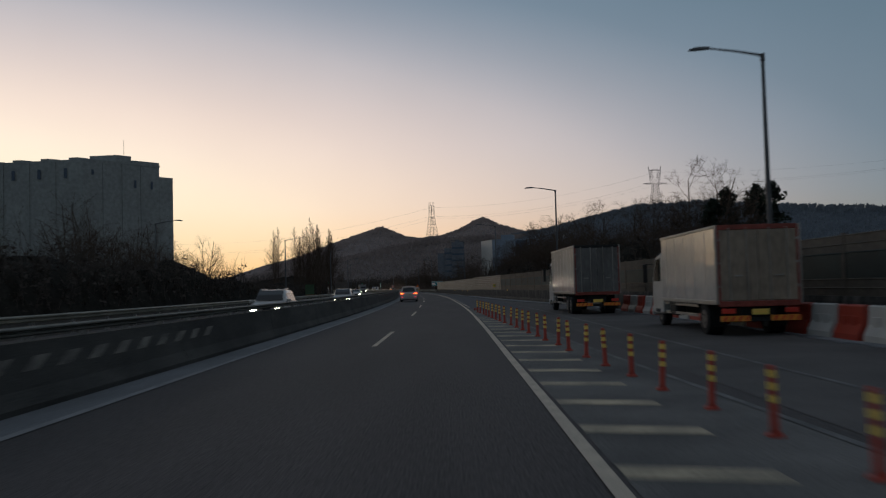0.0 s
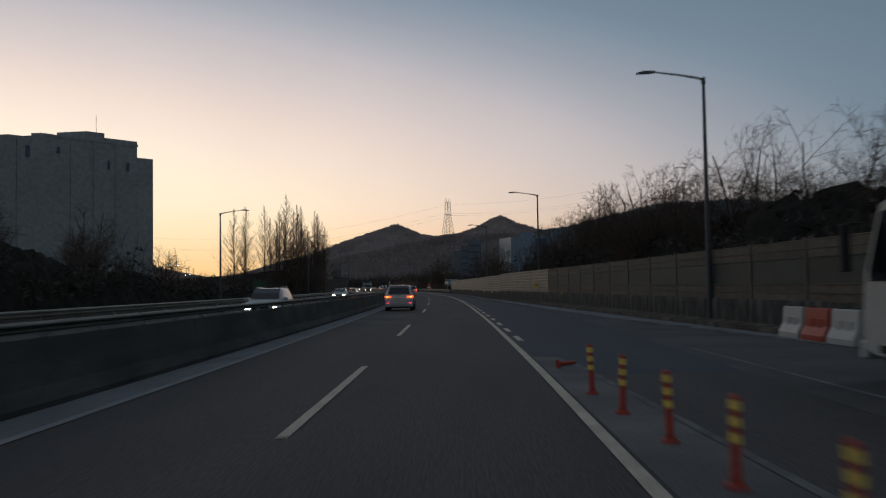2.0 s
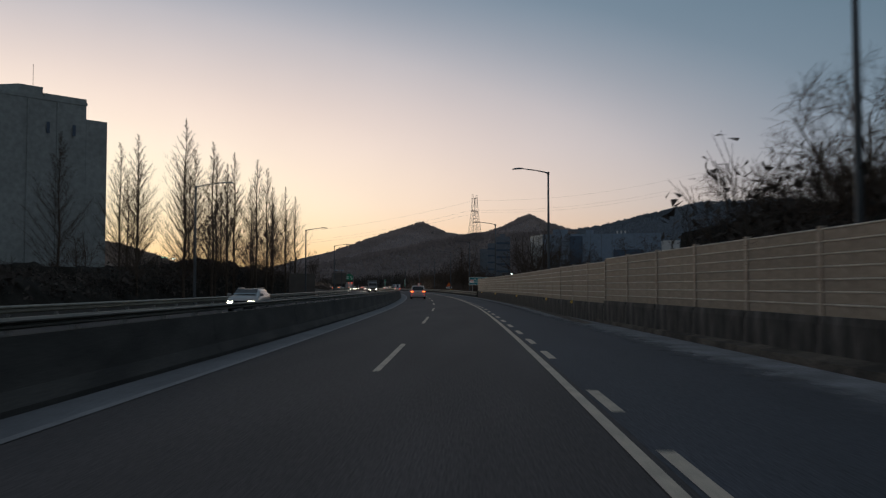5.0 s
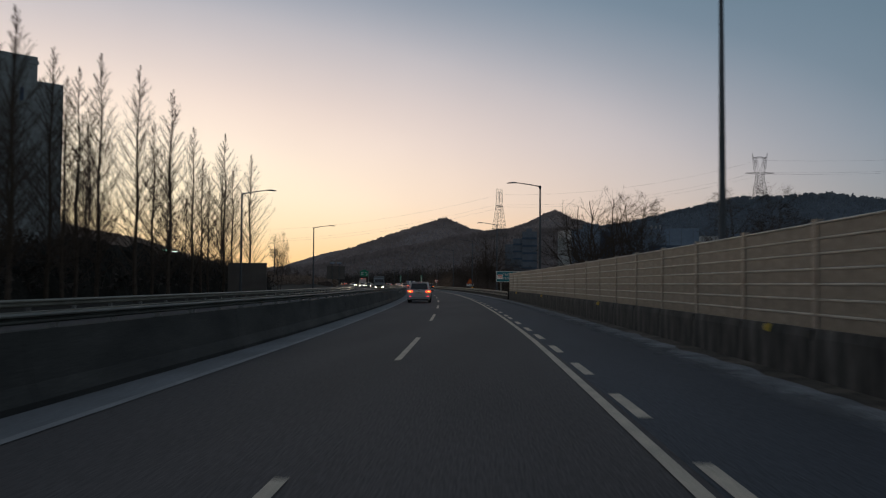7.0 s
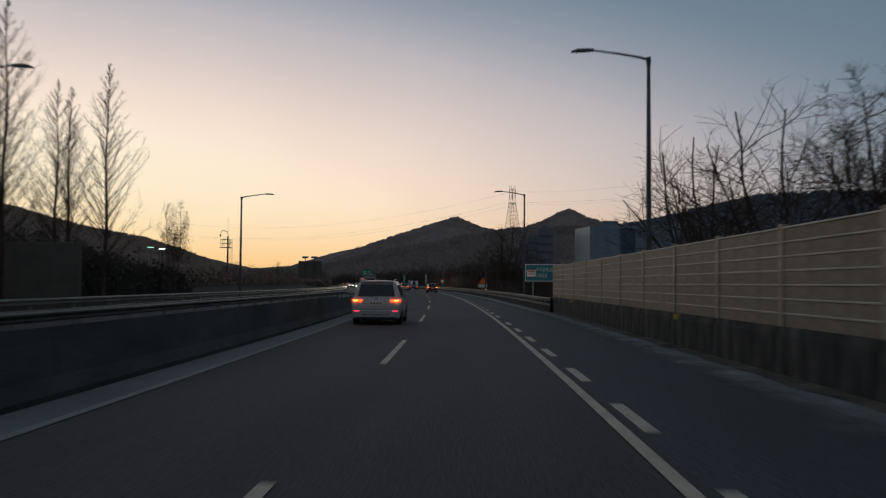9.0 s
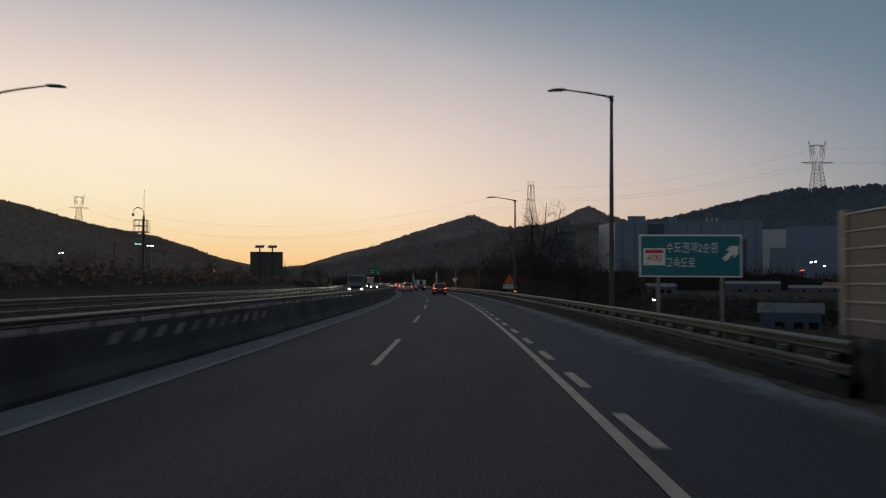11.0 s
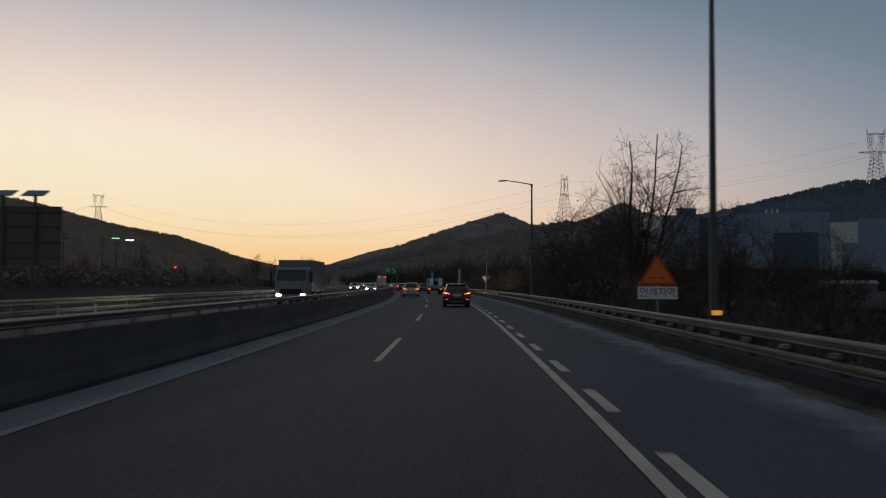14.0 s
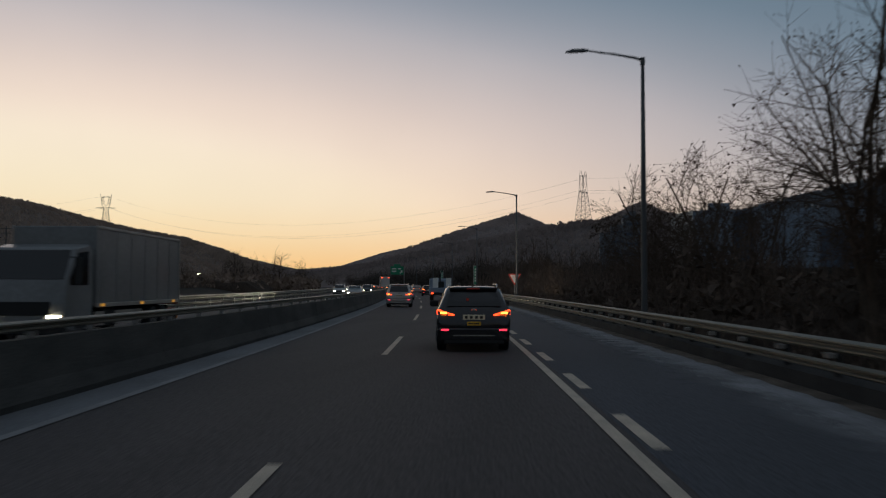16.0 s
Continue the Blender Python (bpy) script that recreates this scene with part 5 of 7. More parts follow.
bc = thing("beacon", "small lit amber warning beacon on the lamp post", "lamp", upright(296.75, 6.42, 0.95))
part("housing", box(-0.17, 0.17, -0.10, 0.06, -0.10, 0.10, 0.02), M_TRIM, bc, "dark housing")
part("lens", box(-0.13, 0.13, -0.13, -0.10, -0.06, 0.06, 0.01), M_AMBER, bc, "lit amber lens")
part("beacon_arm", box(-0.03, 0.03, 0.02, 0.08, 0.5, 0.9), M_GALV, wg)

# give-way sign
yg = thing("give_way_sign", "white give-way sign with a red border", "road sign", upright(391, 6.72))
part("sign_post", tube([(0, 0.06, -1.0), (0, 0.06, 2.6)], 0.045, 10), M_GALV, yg)
triangle(1.2, 1.0, M_SIGNRED, yg, "border", 0.0, 2.67, -1, "red border")
triangle(0.86, 0.72, M_SIGNWHITE, yg, "panel", -0.006, 2.57, -1, "white field")
words("\uc591\ubcf4", 0.22, M_SIGNRED, yg, pose(0, -0.012, 2.42) @ FACE, wide=0.36)

# narrow upright boards beside the lane further on
for s_, d_, w_, h_, z_ in ((432.5, 6.4, 0.55, 2.6, 3.0), (500, -1.75, 0.6, 2.8, 3.4)):
    vg = thing("guide_board", "narrow upright green and white guide board", "road sign", upright(s_, d_ if d_ > 0 else 6.5))
    part("sign_post", tube([(0, 0.06, -1.0), (0, 0.06, z_)], 0.05, 8), M_GALV, vg)
    plate(w_, h_, z_, M_SIGNWHITE, vg, "border", 0.0, 0.03)
    plate(w_ - 0.1, h_ - 0.1, z_, M_SIGNGREEN, vg, "panel", -0.006, 0.02, "green panel")
    for k in range(5):
        part("bar", box(-0.13, 0.13, -0.012, -0.007, z_ - 0.9 + 0.4 * k, z_ - 0.66 + 0.4 * k), M_SIGNWHITE, vg)

# overhead green sign far ahead
og = thing("overhead_sign", "green motorway direction sign on a tall post", "road sign", upright(624, 6.2))
part("sign_post", tube([(2.6, 0.2, -0.5), (2.6, 0.2, 8.0)], 0.16, 10), M_GALV, og)
part("arm", tube([(2.6, 0.2, 7.0), (-1.8, 0.2, 7.0)], 0.1, 8), M_GALV, og)
plate(4.7, 3.0, 6.8, M_SIGNGREEN, og, "panel", -0.02, 0.06, "green panel")
plate(2.4, 0.7, 8.7, M_SIGNGREEN, og, "exit_panel", -0.02, 0.06)
for x, z, w_ in ((-1.1, 7.4, 1.6), (-1.1, 6.5, 1.6), (0.9, 7.4, 1.0)):
    part("bar", box(x - w_ / 2, x + w_ / 2, -0.03, -0.022, z - 0.22, z + 0.22), M_SIGNWHITE, og)
bm = bmesh.new()
bm.faces.new([bm.verts.new((x, -0.03, z)) for x, z in ((1.0, 5.8), (1.3, 5.6), (1.75, 6.2), (1.95, 6.0), (1.95, 6.8), (1.2, 6.8), (1.45, 6.5))])
part("arrow", bm, M_SIGNWHITE, og)

# board on two posts with solar panels, seen from behind
bd = thing("road_sign", "back of a large road board with solar panels", "road sign", upright(313.8, -19.6, 0, 3))
part("panel", box(-1.8, 1.8, 0, 0.05, 2.35, 5.02, 0.01), M_SIGNBACK, bd)
for z in (2.7, 3.4, 4.1, 4.75):
    part("stiffener", box(-1.78, 1.78, -0.05, 0.0, z, z + 0.06), M_SIGNBACK, bd)
for x in (-0.75, 0.65):
    part("sign_post", tube([(x, -0.09, -0.3), (x, -0.09, 5.55)], 0.075, 10), M_POST, bd)
    part("solar_panel", box(x - 0.5, x + 0.5, -0.4, 0.4, -0.02, 0.02), M_SOLAR, bd, "dark solar panel", at=pose(0, -0.09, 5.6, 22, 0, 0))

# camera mast beyond the opposite lanes
cm = thing("camera_mast", "tall steel mast with hooped platform and camera", "mast", RM(306, -30.8, 0.8))
part("pole", tube([(0, 0, -1), (0, 0, 7.6)], [0.16, 0.11], 10), M_POST, cm)
part("hooked_arm", tube([(0, 0, 7.4), (0, 0, 7.9), (-0.25, 0, 8.3), (-0.7, 0, 8.42), (-1.0, 0, 8.2), (-1.1, 0, 7.8)], 0.05, 8), M_POST, cm)
part("camera_dome", tube([(-1.1, 0, 7.8), (-1.1, 0, 7.6), (-1.1, 0, 7.5)], [0.10, 0.13, 0.06], 10), M_TRIM, cm, "dark camera dome")
for z in (5.9, 6.5, 7.1):
    part("hoop", tube([(0.75 * math.cos(a) - 0.3, 0.75 * math.sin(a), z) for a in np.linspace(0, 2 * math.pi, 13)], 0.03, 6, cap=False), M_POST, cm)
part("platform", box(-1.05, 0.45, -0.75, 0.75, 5.85, 5.92), M_POST, cm)
for a in np.linspace(0, 2 * math.pi, 7)[:-1]:
    part("stanchion", tube([(0.75 * math.cos(a) - 0.3, 0.75 * math.sin(a), 5.9), (0.75 * math.cos(a) - 0.3, 0.75 * math.sin(a), 7.1)], 0.025, 5), M_POST, cm)
for x in (0.32, 0.62):
    part("ladder_rail", tube([(x, 0.1, 1.0), (x, 0.1, 7.0)], 0.022, 5), M_POST, cm)
for k in range(18):
    part("rung", tube([(0.32, 0.1, 1.2 + 0.32 * k), (0.62, 0.1, 1.2 + 0.32 * k)], 0.012, 4), M_POST, cm)
part("rod", tube([(0, 0, 7.5), (0, 0, 10.2)], 0.02, 5), M_POST, cm)

# green and orange screen beside the opposite lanes
gs = thing("roadside_screen", "faded green panel above an ochre panel on posts", "panel", RM(123.2, -17.9))
part("green_panel", box(-0.62, 0.62, 0, 0.05, 1.05, 2.45, 0.01), M_SCREENGREEN, gs)
part("orange_panel", box(-0.62, 0.62, 0, 0.05, 0.5, 1.04, 0.01), M_SCREENOCHRE, gs, "faded ochre lower panel")
for x in (-0.5, 0.5):
    part("post", tube([(x, 0.08, -0.1), (x, 0.08, 2.4)], 0.04, 8), M_GALV, gs)
# dark board beyond the opposite lanes
db = thing("roadside_screen", "large dark board standing beyond the opposite lanes", "panel", RM(217, -19.0, 0.0, 0))
part("board", box(-1.75, 1.75, 0, 0.12, 0.25, 3.4, 0.02), M_SIGNBACK, db)
for x in (-1.5, 0, 1.5):
    part("post", box(x - 0.06, x + 0.06, 0.12, 0.25, -0.6, 3.4), M_POST, db)

# reflectors on the walls and rails
for s_, d_, z_ in ((104.3, 8.38, 0.98), (201.7, 5.78, 0.80), (156.5, 5.78, 0.82), (146, 5.95, 0.82), (178, 5.78, 0.8), (222, 5.78, 0.8)):
    rf = thing("reflector", "small round yellow reflector on the wall's foot", "reflector", RM(s_, d_, z_))
    part("disc", tube([(0, -0.05, 0), (0, 0.0, 0), (0, 0.01, 0)], [0.085, 0.085, 0.03], 12), M_YELLOW, rf)
    part("bracket", box(0, 0.12, 0.0, 0.02, -0.02, 0.02), M_GALV, rf)
ys = thing("wall_plate", "small square yellow plate on the noise wall", "sign", RM(115, 7.7, 1.58, 6))
part("plate", box(-0.19, 0.19, -0.03, 0, -0.2, 0.2, 0.005), M_YELLOW, ys)
part("bar", box(-0.12, 0.12, -0.036, -0.031, -0.02, 0.06), M_SIGNGREEN, ys)
part("bracket", box(0.0, 0.3, 0.0, 0.03, -0.03, 0.03), M_GALV, ys)

# ---------------------------------------------------------------- apartment block
ap = thing("apartment_block", "grey concrete apartment block with blank walls", "building")


def prism(corners, z0, z1, bevel=0.0):
    bm = bmesh.new()
    lo = [bm.verts.new((x, y, z0)) for x, y in corners]
    hi = [bm.verts.new((x, y, z1)) for x, y in corners]
    n = len(corners)
    bm.faces.new(lo[::-1])
    bm.faces.new(hi)
    for i in range(n):
        bm.faces.new((lo[i], lo[(i + 1) % n], hi[(i + 1) % n], hi[i]))
    bmesh.ops.recalc_face_normals(bm, faces=bm.faces[:])
    return bm


P0, P1 = Vector((-126.8, 293.8)), Vector((-107.9, 316.0))
left_end = Vector((-226, 306))
u1 = (P1 - P0).normalized()
u2 = (left_end - P0).normalized()
back = 32.0
P2 = P1 + u2 * 30 + Vector((0, 0))
wl_ = part("wall", prism([tuple(P0), tuple(P1), tuple(P1 + u2 * 24), tuple(left_end + u1 * 22), tuple(left_end)], -1, 49.0), M_APART, ap, "grey concrete wall")
part("lower_wing", prism([tuple(P1 + u1 * 0.05), tuple(P1 + u1 * 5.6), tuple(P1 + u1 * 5.6 + u2 * 20), tuple(P1 + u1 * 0.05 + u2 * 20)], -1, 45.0), M_APART, ap, "slightly lower concrete wing")
for f0, f1, h in ((0.42, 0.62, 51.6), (0.64, 1.0, 50.2)):
    a, b = P0 + (P1 - P0) * f0, P0 + (P1 - P0) * f1
    part("roof_block", prism([tuple(a), tuple(b), tuple(b + u2 * 10), tuple(a + u2 * 10)], 49, h), M_APART, ap)
for k in range(9):
    a = P0 + u2 * (2 + 10.5 * k)
    part("roof_block", prism([tuple(a), tuple(a + u2 * 3), tuple(a + u2 * 3 + u1 * 4), tuple(a + u1 * 4)], 49, 49.7), M_APART, ap)
part("parapet", prism([tuple(P0 - u1 * 0.15 - u2 * 0.15), tuple(P1 + u1 * 0.15 - u2 * .15), tuple(P1 + u1 * .15 + u2 * 0.6), tuple(P0 + u2 * 0.6 + u1 * .1)], 48.5, 49.25), M_APART, ap)
n1, n2 = Vector((u1.y, -u1.x)), Vector((-u2.y, u2.x))
n2 = n2 if n2.y < 0 else -n2
n1 = n1 if n1.x > 0 else -n1
for k in range(1, 9):
    a = P0 + u2 * (9.8 * k) + n2 * 0.02
    q = prism([tuple(a), tuple(a + u2 * 0.35), tuple(a + u2 * 0.35 + n2 * 0.35), tuple(a + n2 * 0.35)], 0, 48.4)
    part("pilaster", q, M_APART, ap)
for k in range(1, 4):
    a = P0 + u1 * (7.2 * k) + n1 * 0.02
    part("pilaster", prism([tuple(a), tuple(a + u1 * 0.35), tuple(a + u1 * 0.35 + n1 * 0.3), tuple(a + n1 * 0.3)], 0, 48.4), M_APART, ap)
# painted marks near the roof become plain bars
for k, off in enumerate((4.5, 14.3, 24.0, 33.8, 43.5)):
    a = P0 + u2 * (off + 1.0) + n2 * 0.38
    part("painted_bar", prism([tuple(a), tuple(a + u2 * 1.2), tuple(a + u2 * 1.2 + n2 * 0.05), tuple(a + n2 * 0.05)], 42.6, 46.0), M_FACADE_D, ap)
a = P0 + u1 * 3.0 + n1 * 0.34
part("painted_bar", prism([tuple(a), tuple(a + u1 * 0.9), tuple(a + u1 * 0.9 + n1 * 0.05), tuple(a + n1 * 0.05)], 43.8, 45.6), M_FACADE_D, ap)
for off in (19.0, 25.5):
    a = P0 + u1 * off + n1 * 0.34
    part("painted_bar", prism([tuple(a), tuple(a + u1 * 0.8), tuple(a + u1 * 0.8 + n1 * 0.05), tuple(a + n1 * 0.05)], 40.2, 43.0), M_FACADE_D, ap)
part("aerial", tube([(P0.x + 9, P0.y + 14, 51.5), (P0.x + 9, P0.y + 14, 57.5)], 0.06, 5), M_POST, ap, "thin roof aerial")

# ---------------------------------------------------------------- factory beyond the fields
fc = thing("factory", "large pale grey factory halls with roof blocks", "building")


def hall(x0, y0, x1, y1, depth, z1, m, name="hall", z0=-6.0, label=""):
    dx, dy = x1 - x0, y1 - y0
    l_ = math.hypot(dx, dy)
    nx_, ny_ = -dy / l_, dx / l_
    return part(name, prism([(x0, y0), (x1, y1), (x1 + nx_ * depth, y1 + ny_ * depth), (x0 + nx_ * depth, y0 + ny_ * depth)], z0, z1), m, fc, label)


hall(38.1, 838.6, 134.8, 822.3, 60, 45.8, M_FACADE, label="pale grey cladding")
part("pale_wall", prism([(28.4, 872.0), (38.0, 838.7), (38.2, 839.5), (29.2, 873)], -6, 46.0), M_FACADE_W, fc, "bright end wall")
hall(46.9, 840, 59.0, 838.5, 16, 50.2, M_FACADE, "roof_block", 45.8)
hall(74.5, 837, 79.8, 836, 12, 49.4, M_FACADE, "roof_block", 45.8)
for k in range(3):
    hall(100 + 3.2 * k, 834 - k * .5, 101.2 + 3.2 * k, 833.8 - k * .5, 2, 48.5, M_FACADE_W, "vent", 45.8)
hall(60.5, 833.2, 71.0, 831.4, 3, 44.0, M_FACADE_D, "dark_bay", -6, "dark recessed bay")
hall(84.5, 740, 105.5, 736, 24, 28.6, M_FACADE_D, "dark_hall", -6, "dark blue hall")
hall(135, 822.3, 149.2, 818.4, 3, 39.5, M_FACADE_W, "pale_bay", -6)
hall(149.2, 818.4, 230, 796, 50, 41.2, M_FACADE, "hall", -6)
hall(128, 775, 210, 752, 30, 25.0, M_FACADE, "low_hall", -6, "low pale hall")
hall(66, 800, 100, 795, 20, 18.0, M_FACADE, "low_hall", -6)
for k in range(11):
    f = (k + 0.5) / 11
    x_, y_ = 38.1 + (134.8 - 38.1) * f, 838.6 + (822.3 - 838.6) * f
    hall(x_, y_ - 0.4, x_ + 0.5, y_ - 0.5, 0.3, 45.5, M_LINE_JOINT, "cladding_joint", -6)
part("annex", prism([(-1.5, 858.9), (10.7, 858.8), (10.7, 900), (-1.5, 900)], -6, 45.3), M_ANNEX, fc, "grey annex")
part("annex", prism([(-9, 860.5), (-1.6, 860.4), (-1.6, 900), (-9, 900)], -6, 39.5), M_ANNEX, fc, "lower grey annex")
part("roof_block", prism([(2.0, 862), (6.5, 862), (6.5, 870), (2.0, 870)], 45.3, 48.0), M_ANNEX, fc)
for k in range(5):
    part("floor_band", prism([(-1.4, 858.5), (10.6, 858.4), (10.6, 858.9), (-1.4, 859.0)], 14 + 6.2 * k, 15.6 + 6.2 * k), M_FACADE_D, fc, "dark window band")
    part("floor_band", prism([(-8.9, 860.1), (-1.7, 860.0), (-1.7, 860.5), (-8.9, 860.6)], 10 + 6.0 * k, 11.4 + 6.0 * k), M_FACADE_D, fc, "dark window band")
part("annex", prism([(-16, 870), (-9.2, 866), (-9.2, 900), (-16, 900)], -6, 35.0), M_ANNEX, fc)
for x_, y_, z_ in ((183, 818, 32.8), (127, 690, 13.5), (128.6, 688, 13.8), (133, 688, 11.5), (12, 850, 12)):
    part("flood_lamp", box(x_ - 0.5, x_ + 0.5, y_ - 4.0, y_ - 3.6, z_, z_ + 0.7), M_LAMPW, fc, "lit flood lamp")
part("red_lamp", box(120.4, 122.2, 682, 682.4, 9.3, 9.8), M_TAIL, fc, "lit red lamp")

# low sheds below the embankment
for x0, y0, x1, y1, h, zb, lab in ((66.5, 600, 86.5, 592, 3.5, -2.6, "long low shed with a pale metal roof"), (92.0, 597, 112, 589, 1.9, -2.6, "low shed with a pale rusty roof"), (24, 520, 33, 517, 2.2, -2.6, "small pale shed behind the bushes"), (18, 332, 25, 330, -0.6, -5.5, "small grey house below the road"), (-1, 318, 5, 316, -2.4, -5.5, "small dark house below the road")):
    sd = thing("shed", lab, "building")
    dx, dy = x1 - x0, y1 - y0
    l_ = math.hypot(dx, dy)
    nx_, ny_ = -dy / l_ * 7, dx / l_ * 7
    part("wall", prism([(x0, y0), (x1, y1), (x1 + nx_, y1 + ny_), (x0 + nx_, y0 + ny_)], zb - 1, h - 1.2), M_SHEDWALL if zb > -5 else M_FACADE_D, sd)
    bm = bmesh.new()
    c = [Vector((x0, y0, h - 1.3)), Vector((x1, y1, h - 1.3)), Vector((x1 + nx_, y1 + ny_, h - 1.3)), Vector((x0 + nx_, y0 + ny_, h - 1.3))]
    mid = [(c[0] + c[3]) / 2 + Vector((0, 0, 1.3)), (c[1] + c[2]) / 2 + Vector((0, 0, 1.3))]
    ux = Vector((dx, dy, 0)).normalized() * 0.4
    c2 = [c[0] - ux, c[1] + ux, c[2] + ux, c[3] - ux]
    vs = [bm.verts.new(v) for v in c2 + [mid[0] - ux, mid[1] + ux]]
    for q in ((0, 1, 5, 4), (2, 3, 4, 5), (0, 4, 3), (1, 2, 5), (0, 3, 2, 1)):
        bm.faces.new([vs[i] for i in q])
    part("roof", bm, M_ROOF if zb > -5 else M_SHEDWALL, sd, "metal roof")
    fx, fy = dx / l_, dy / l_
    for f in (0.25, 0.55, 0.8):
        px_, py_ = x0 + dx * f, y0 + dy * f
        part("window", prism([(px_, py_ - 0.05), (px_ + fx * 1.1, py_ + fy * 1.1 - 0.05), (px_ + fx * 1.1, py_ + fy * 1.1 + 0.02), (px_, py_ + 0.02)], zb + 1.4, zb + 2.5), M_GLASS, sd, "dark window")
hs = thing("house", "cream walled house with an orange-brown roof", "building", pose(113.5, 622, -3.0, 0, 0, -24))
part("wall", box(0, 17, 0, 9, -1.0, 4.6), M_HOUSE, hs)
bm = bmesh.new()
vs = [bm.verts.new(v) for v in ((-0.6, -0.6, 4.5), (17.6, -0.6, 4.5), (17.6, 9.6, 4.5), (-0.6, 9.6, 4.5), (-0.6, 4.5, 6.4), (17.6, 4.5, 6.4))]
for q in ((0, 1, 5, 4), (2, 3, 4, 5), (0, 4, 3), (1, 2, 5), (0, 3, 2, 1)):
    bm.faces.new([vs[i] for i in q])
part("roof", bm, M_TILE, hs, "orange-brown roof")
for x in (1.6, 4.6, 9.0, 12.4):
    part("window", box(x, x + 1.3, -0.06, 0.02, 1.8, 3.2), M_GLASS, hs, "dark window")
part("downpipe", box(7.4, 7.9, -0.12, 0.0, -0.5, 4.5), M_SHEDWALL, hs)
yl = thing("yard_lamp", "lit yard lamp on a tall pole", "lamp", pose(0.1, 293.7, -4.3))
part("pole", tube([(0, 0, -0.5), (0, 0, 4.6)], 0.07, 6), M_POST, yl)
part("lamp_head", box(-0.13, 0.13, -0.2, 0.0, 4.58, 4.70, 0.03), M_HEAD, yl, "lit lamp head")

# ---------------------------------------------------------------- pylons and their cables


def pylon(h, at, arm_at=0.54, base=0.13, waist=0.062, head=0.15, reach=0.33):
    """A square lattice tower; above its cross arm a cat-face head of two horns and a bridge. Widths as shares of the height."""
    t = thing("pylon", "steel lattice power pylon on the hillside", "pylon", at, "pylons of the power line")
    bm = bmesh.new()
    z0, r = h * arm_at, 0.21
    base, waist, head, reach = h * base / 2, h * waist / 2, h * head / 2, h * reach / 2
    cor = ((1, 1), (1, -1), (-1, -1), (-1, 1))

    def lattice(bm, levels):
        for (za, xa, ya), (zb, xb, yb) in zip(levels, levels[1:]):
            for k in range(4):
                (ax, ay), (bx, by) = cor[k], cor[(k + 1) % 4]
                tube([(ax * xa, ay * ya, za), (ax * xb, ay * yb, zb)], r, 4, bm, False)
                tube([(ax * xa, ay * ya, za), (bx * xb, by * yb, zb)], r * 0.55, 3, bm, False)
                tube([(bx * xa, by * ya, za), (ax * xb, ay * yb, zb)], r * 0.55, 3, bm, False)
                tube([(ax * xb, ay * yb, zb), (bx * xb, by * yb, zb)], r * 0.55, 3, bm, False)

    n = 7
    lattice(bm, [(z0 * k / n, base + (waist - base) * k / n, base + (waist - base) * k / n) for k in range(n + 1)])
    part("tower", bm, M_PYLON, t)
    hd = bmesh.new()
    zb = h * 0.90
    for sx in (-1, 1):
        for y in (-waist, waist):
            outer = [(sx * waist, y, z0), (sx * head * 0.80, y * 0.8, z0 + (zb - z0) * 0.25), (sx * head, y * 0.5, zb), (sx * head * 1.12, y * 0.2, h)]
            inner = [(0.0, y, z0 + 0.4), (sx * head * 0.34, y * 0.8, z0 + (zb - z0) * 0.45), (sx * head * 0.52, y * 0.5, zb)]
            tube(outer, r, 4, hd, False)
            tube(inner, r * 0.7, 3, hd, False)
            for k in range(5):
                f, g = k / 5, (k + 0.5) / 5
                at_o = lambda q: Vector(outer[1]).lerp(Vector(outer[2]), q)
                at_i = lambda q: Vector(inner[1]).lerp(Vector(inner[2]), q)
                tube([at_o(f), at_i(g)], r * 0.5, 3, hd, False)
                tube([at_i(g), at_o(f + 0.2)], r * 0.5, 3, hd, False)
    for y in (-waist * 0.5, waist * 0.5):
        tube([(-head, y, zb), (head, y, zb)], r, 4, hd, False)
        tube([(-head * 0.95, y, zb), (0, y, zb + h * 0.035), (head * 0.95, y, zb)], r * 0.7, 3, hd, False)
    part("head", hd, M_PYLON, t)
    am = bmesh.new()
    for sx in (-1, 1):
        tip = (sx * reach, 0, z0 + 0.3)
        for y in (-waist, waist):
            tube([(sx * waist, y, z0 + 0.9), tip], r, 4, am, False)
            tube([(sx * waist, y, z0 - 1.6), tip], r * 0.8, 4, am, False)
            for f in (0.25, 0.5, 0.75):
                a, b = Vector((sx * waist, y, z0 + 0.9)).lerp(Vector(tip), f), Vector((sx * waist, y, z0 - 1.6)).lerp(Vector(tip), f - 0.12)
                tube([a, b], r * 0.5, 3, am, False)
        tube([tip, (sx * reach, 0, z0 - 1.6)], 0.16, 4, am, False)
    part("cross_arm", am, M_PYLON, t)
    return t


pylon(57, pose(-30.0, 1253.5, 68, 0, 0, 62), 0.60, 0.25, 0.115, 0.17, 0.27)
pylon(52, pose(285, 1205.5, 109, 0, 0, 5), 0.54, 0.26, 0.13, 0.31, 0.66)
pylon(54, pose(-877.5, 1725, 108.5, 0, 0, 25), 0.54, 0.26, 0.13, 0.31, 0.62)
cab = thing("power_cable", "thin sagging cables of the power line", "cable")
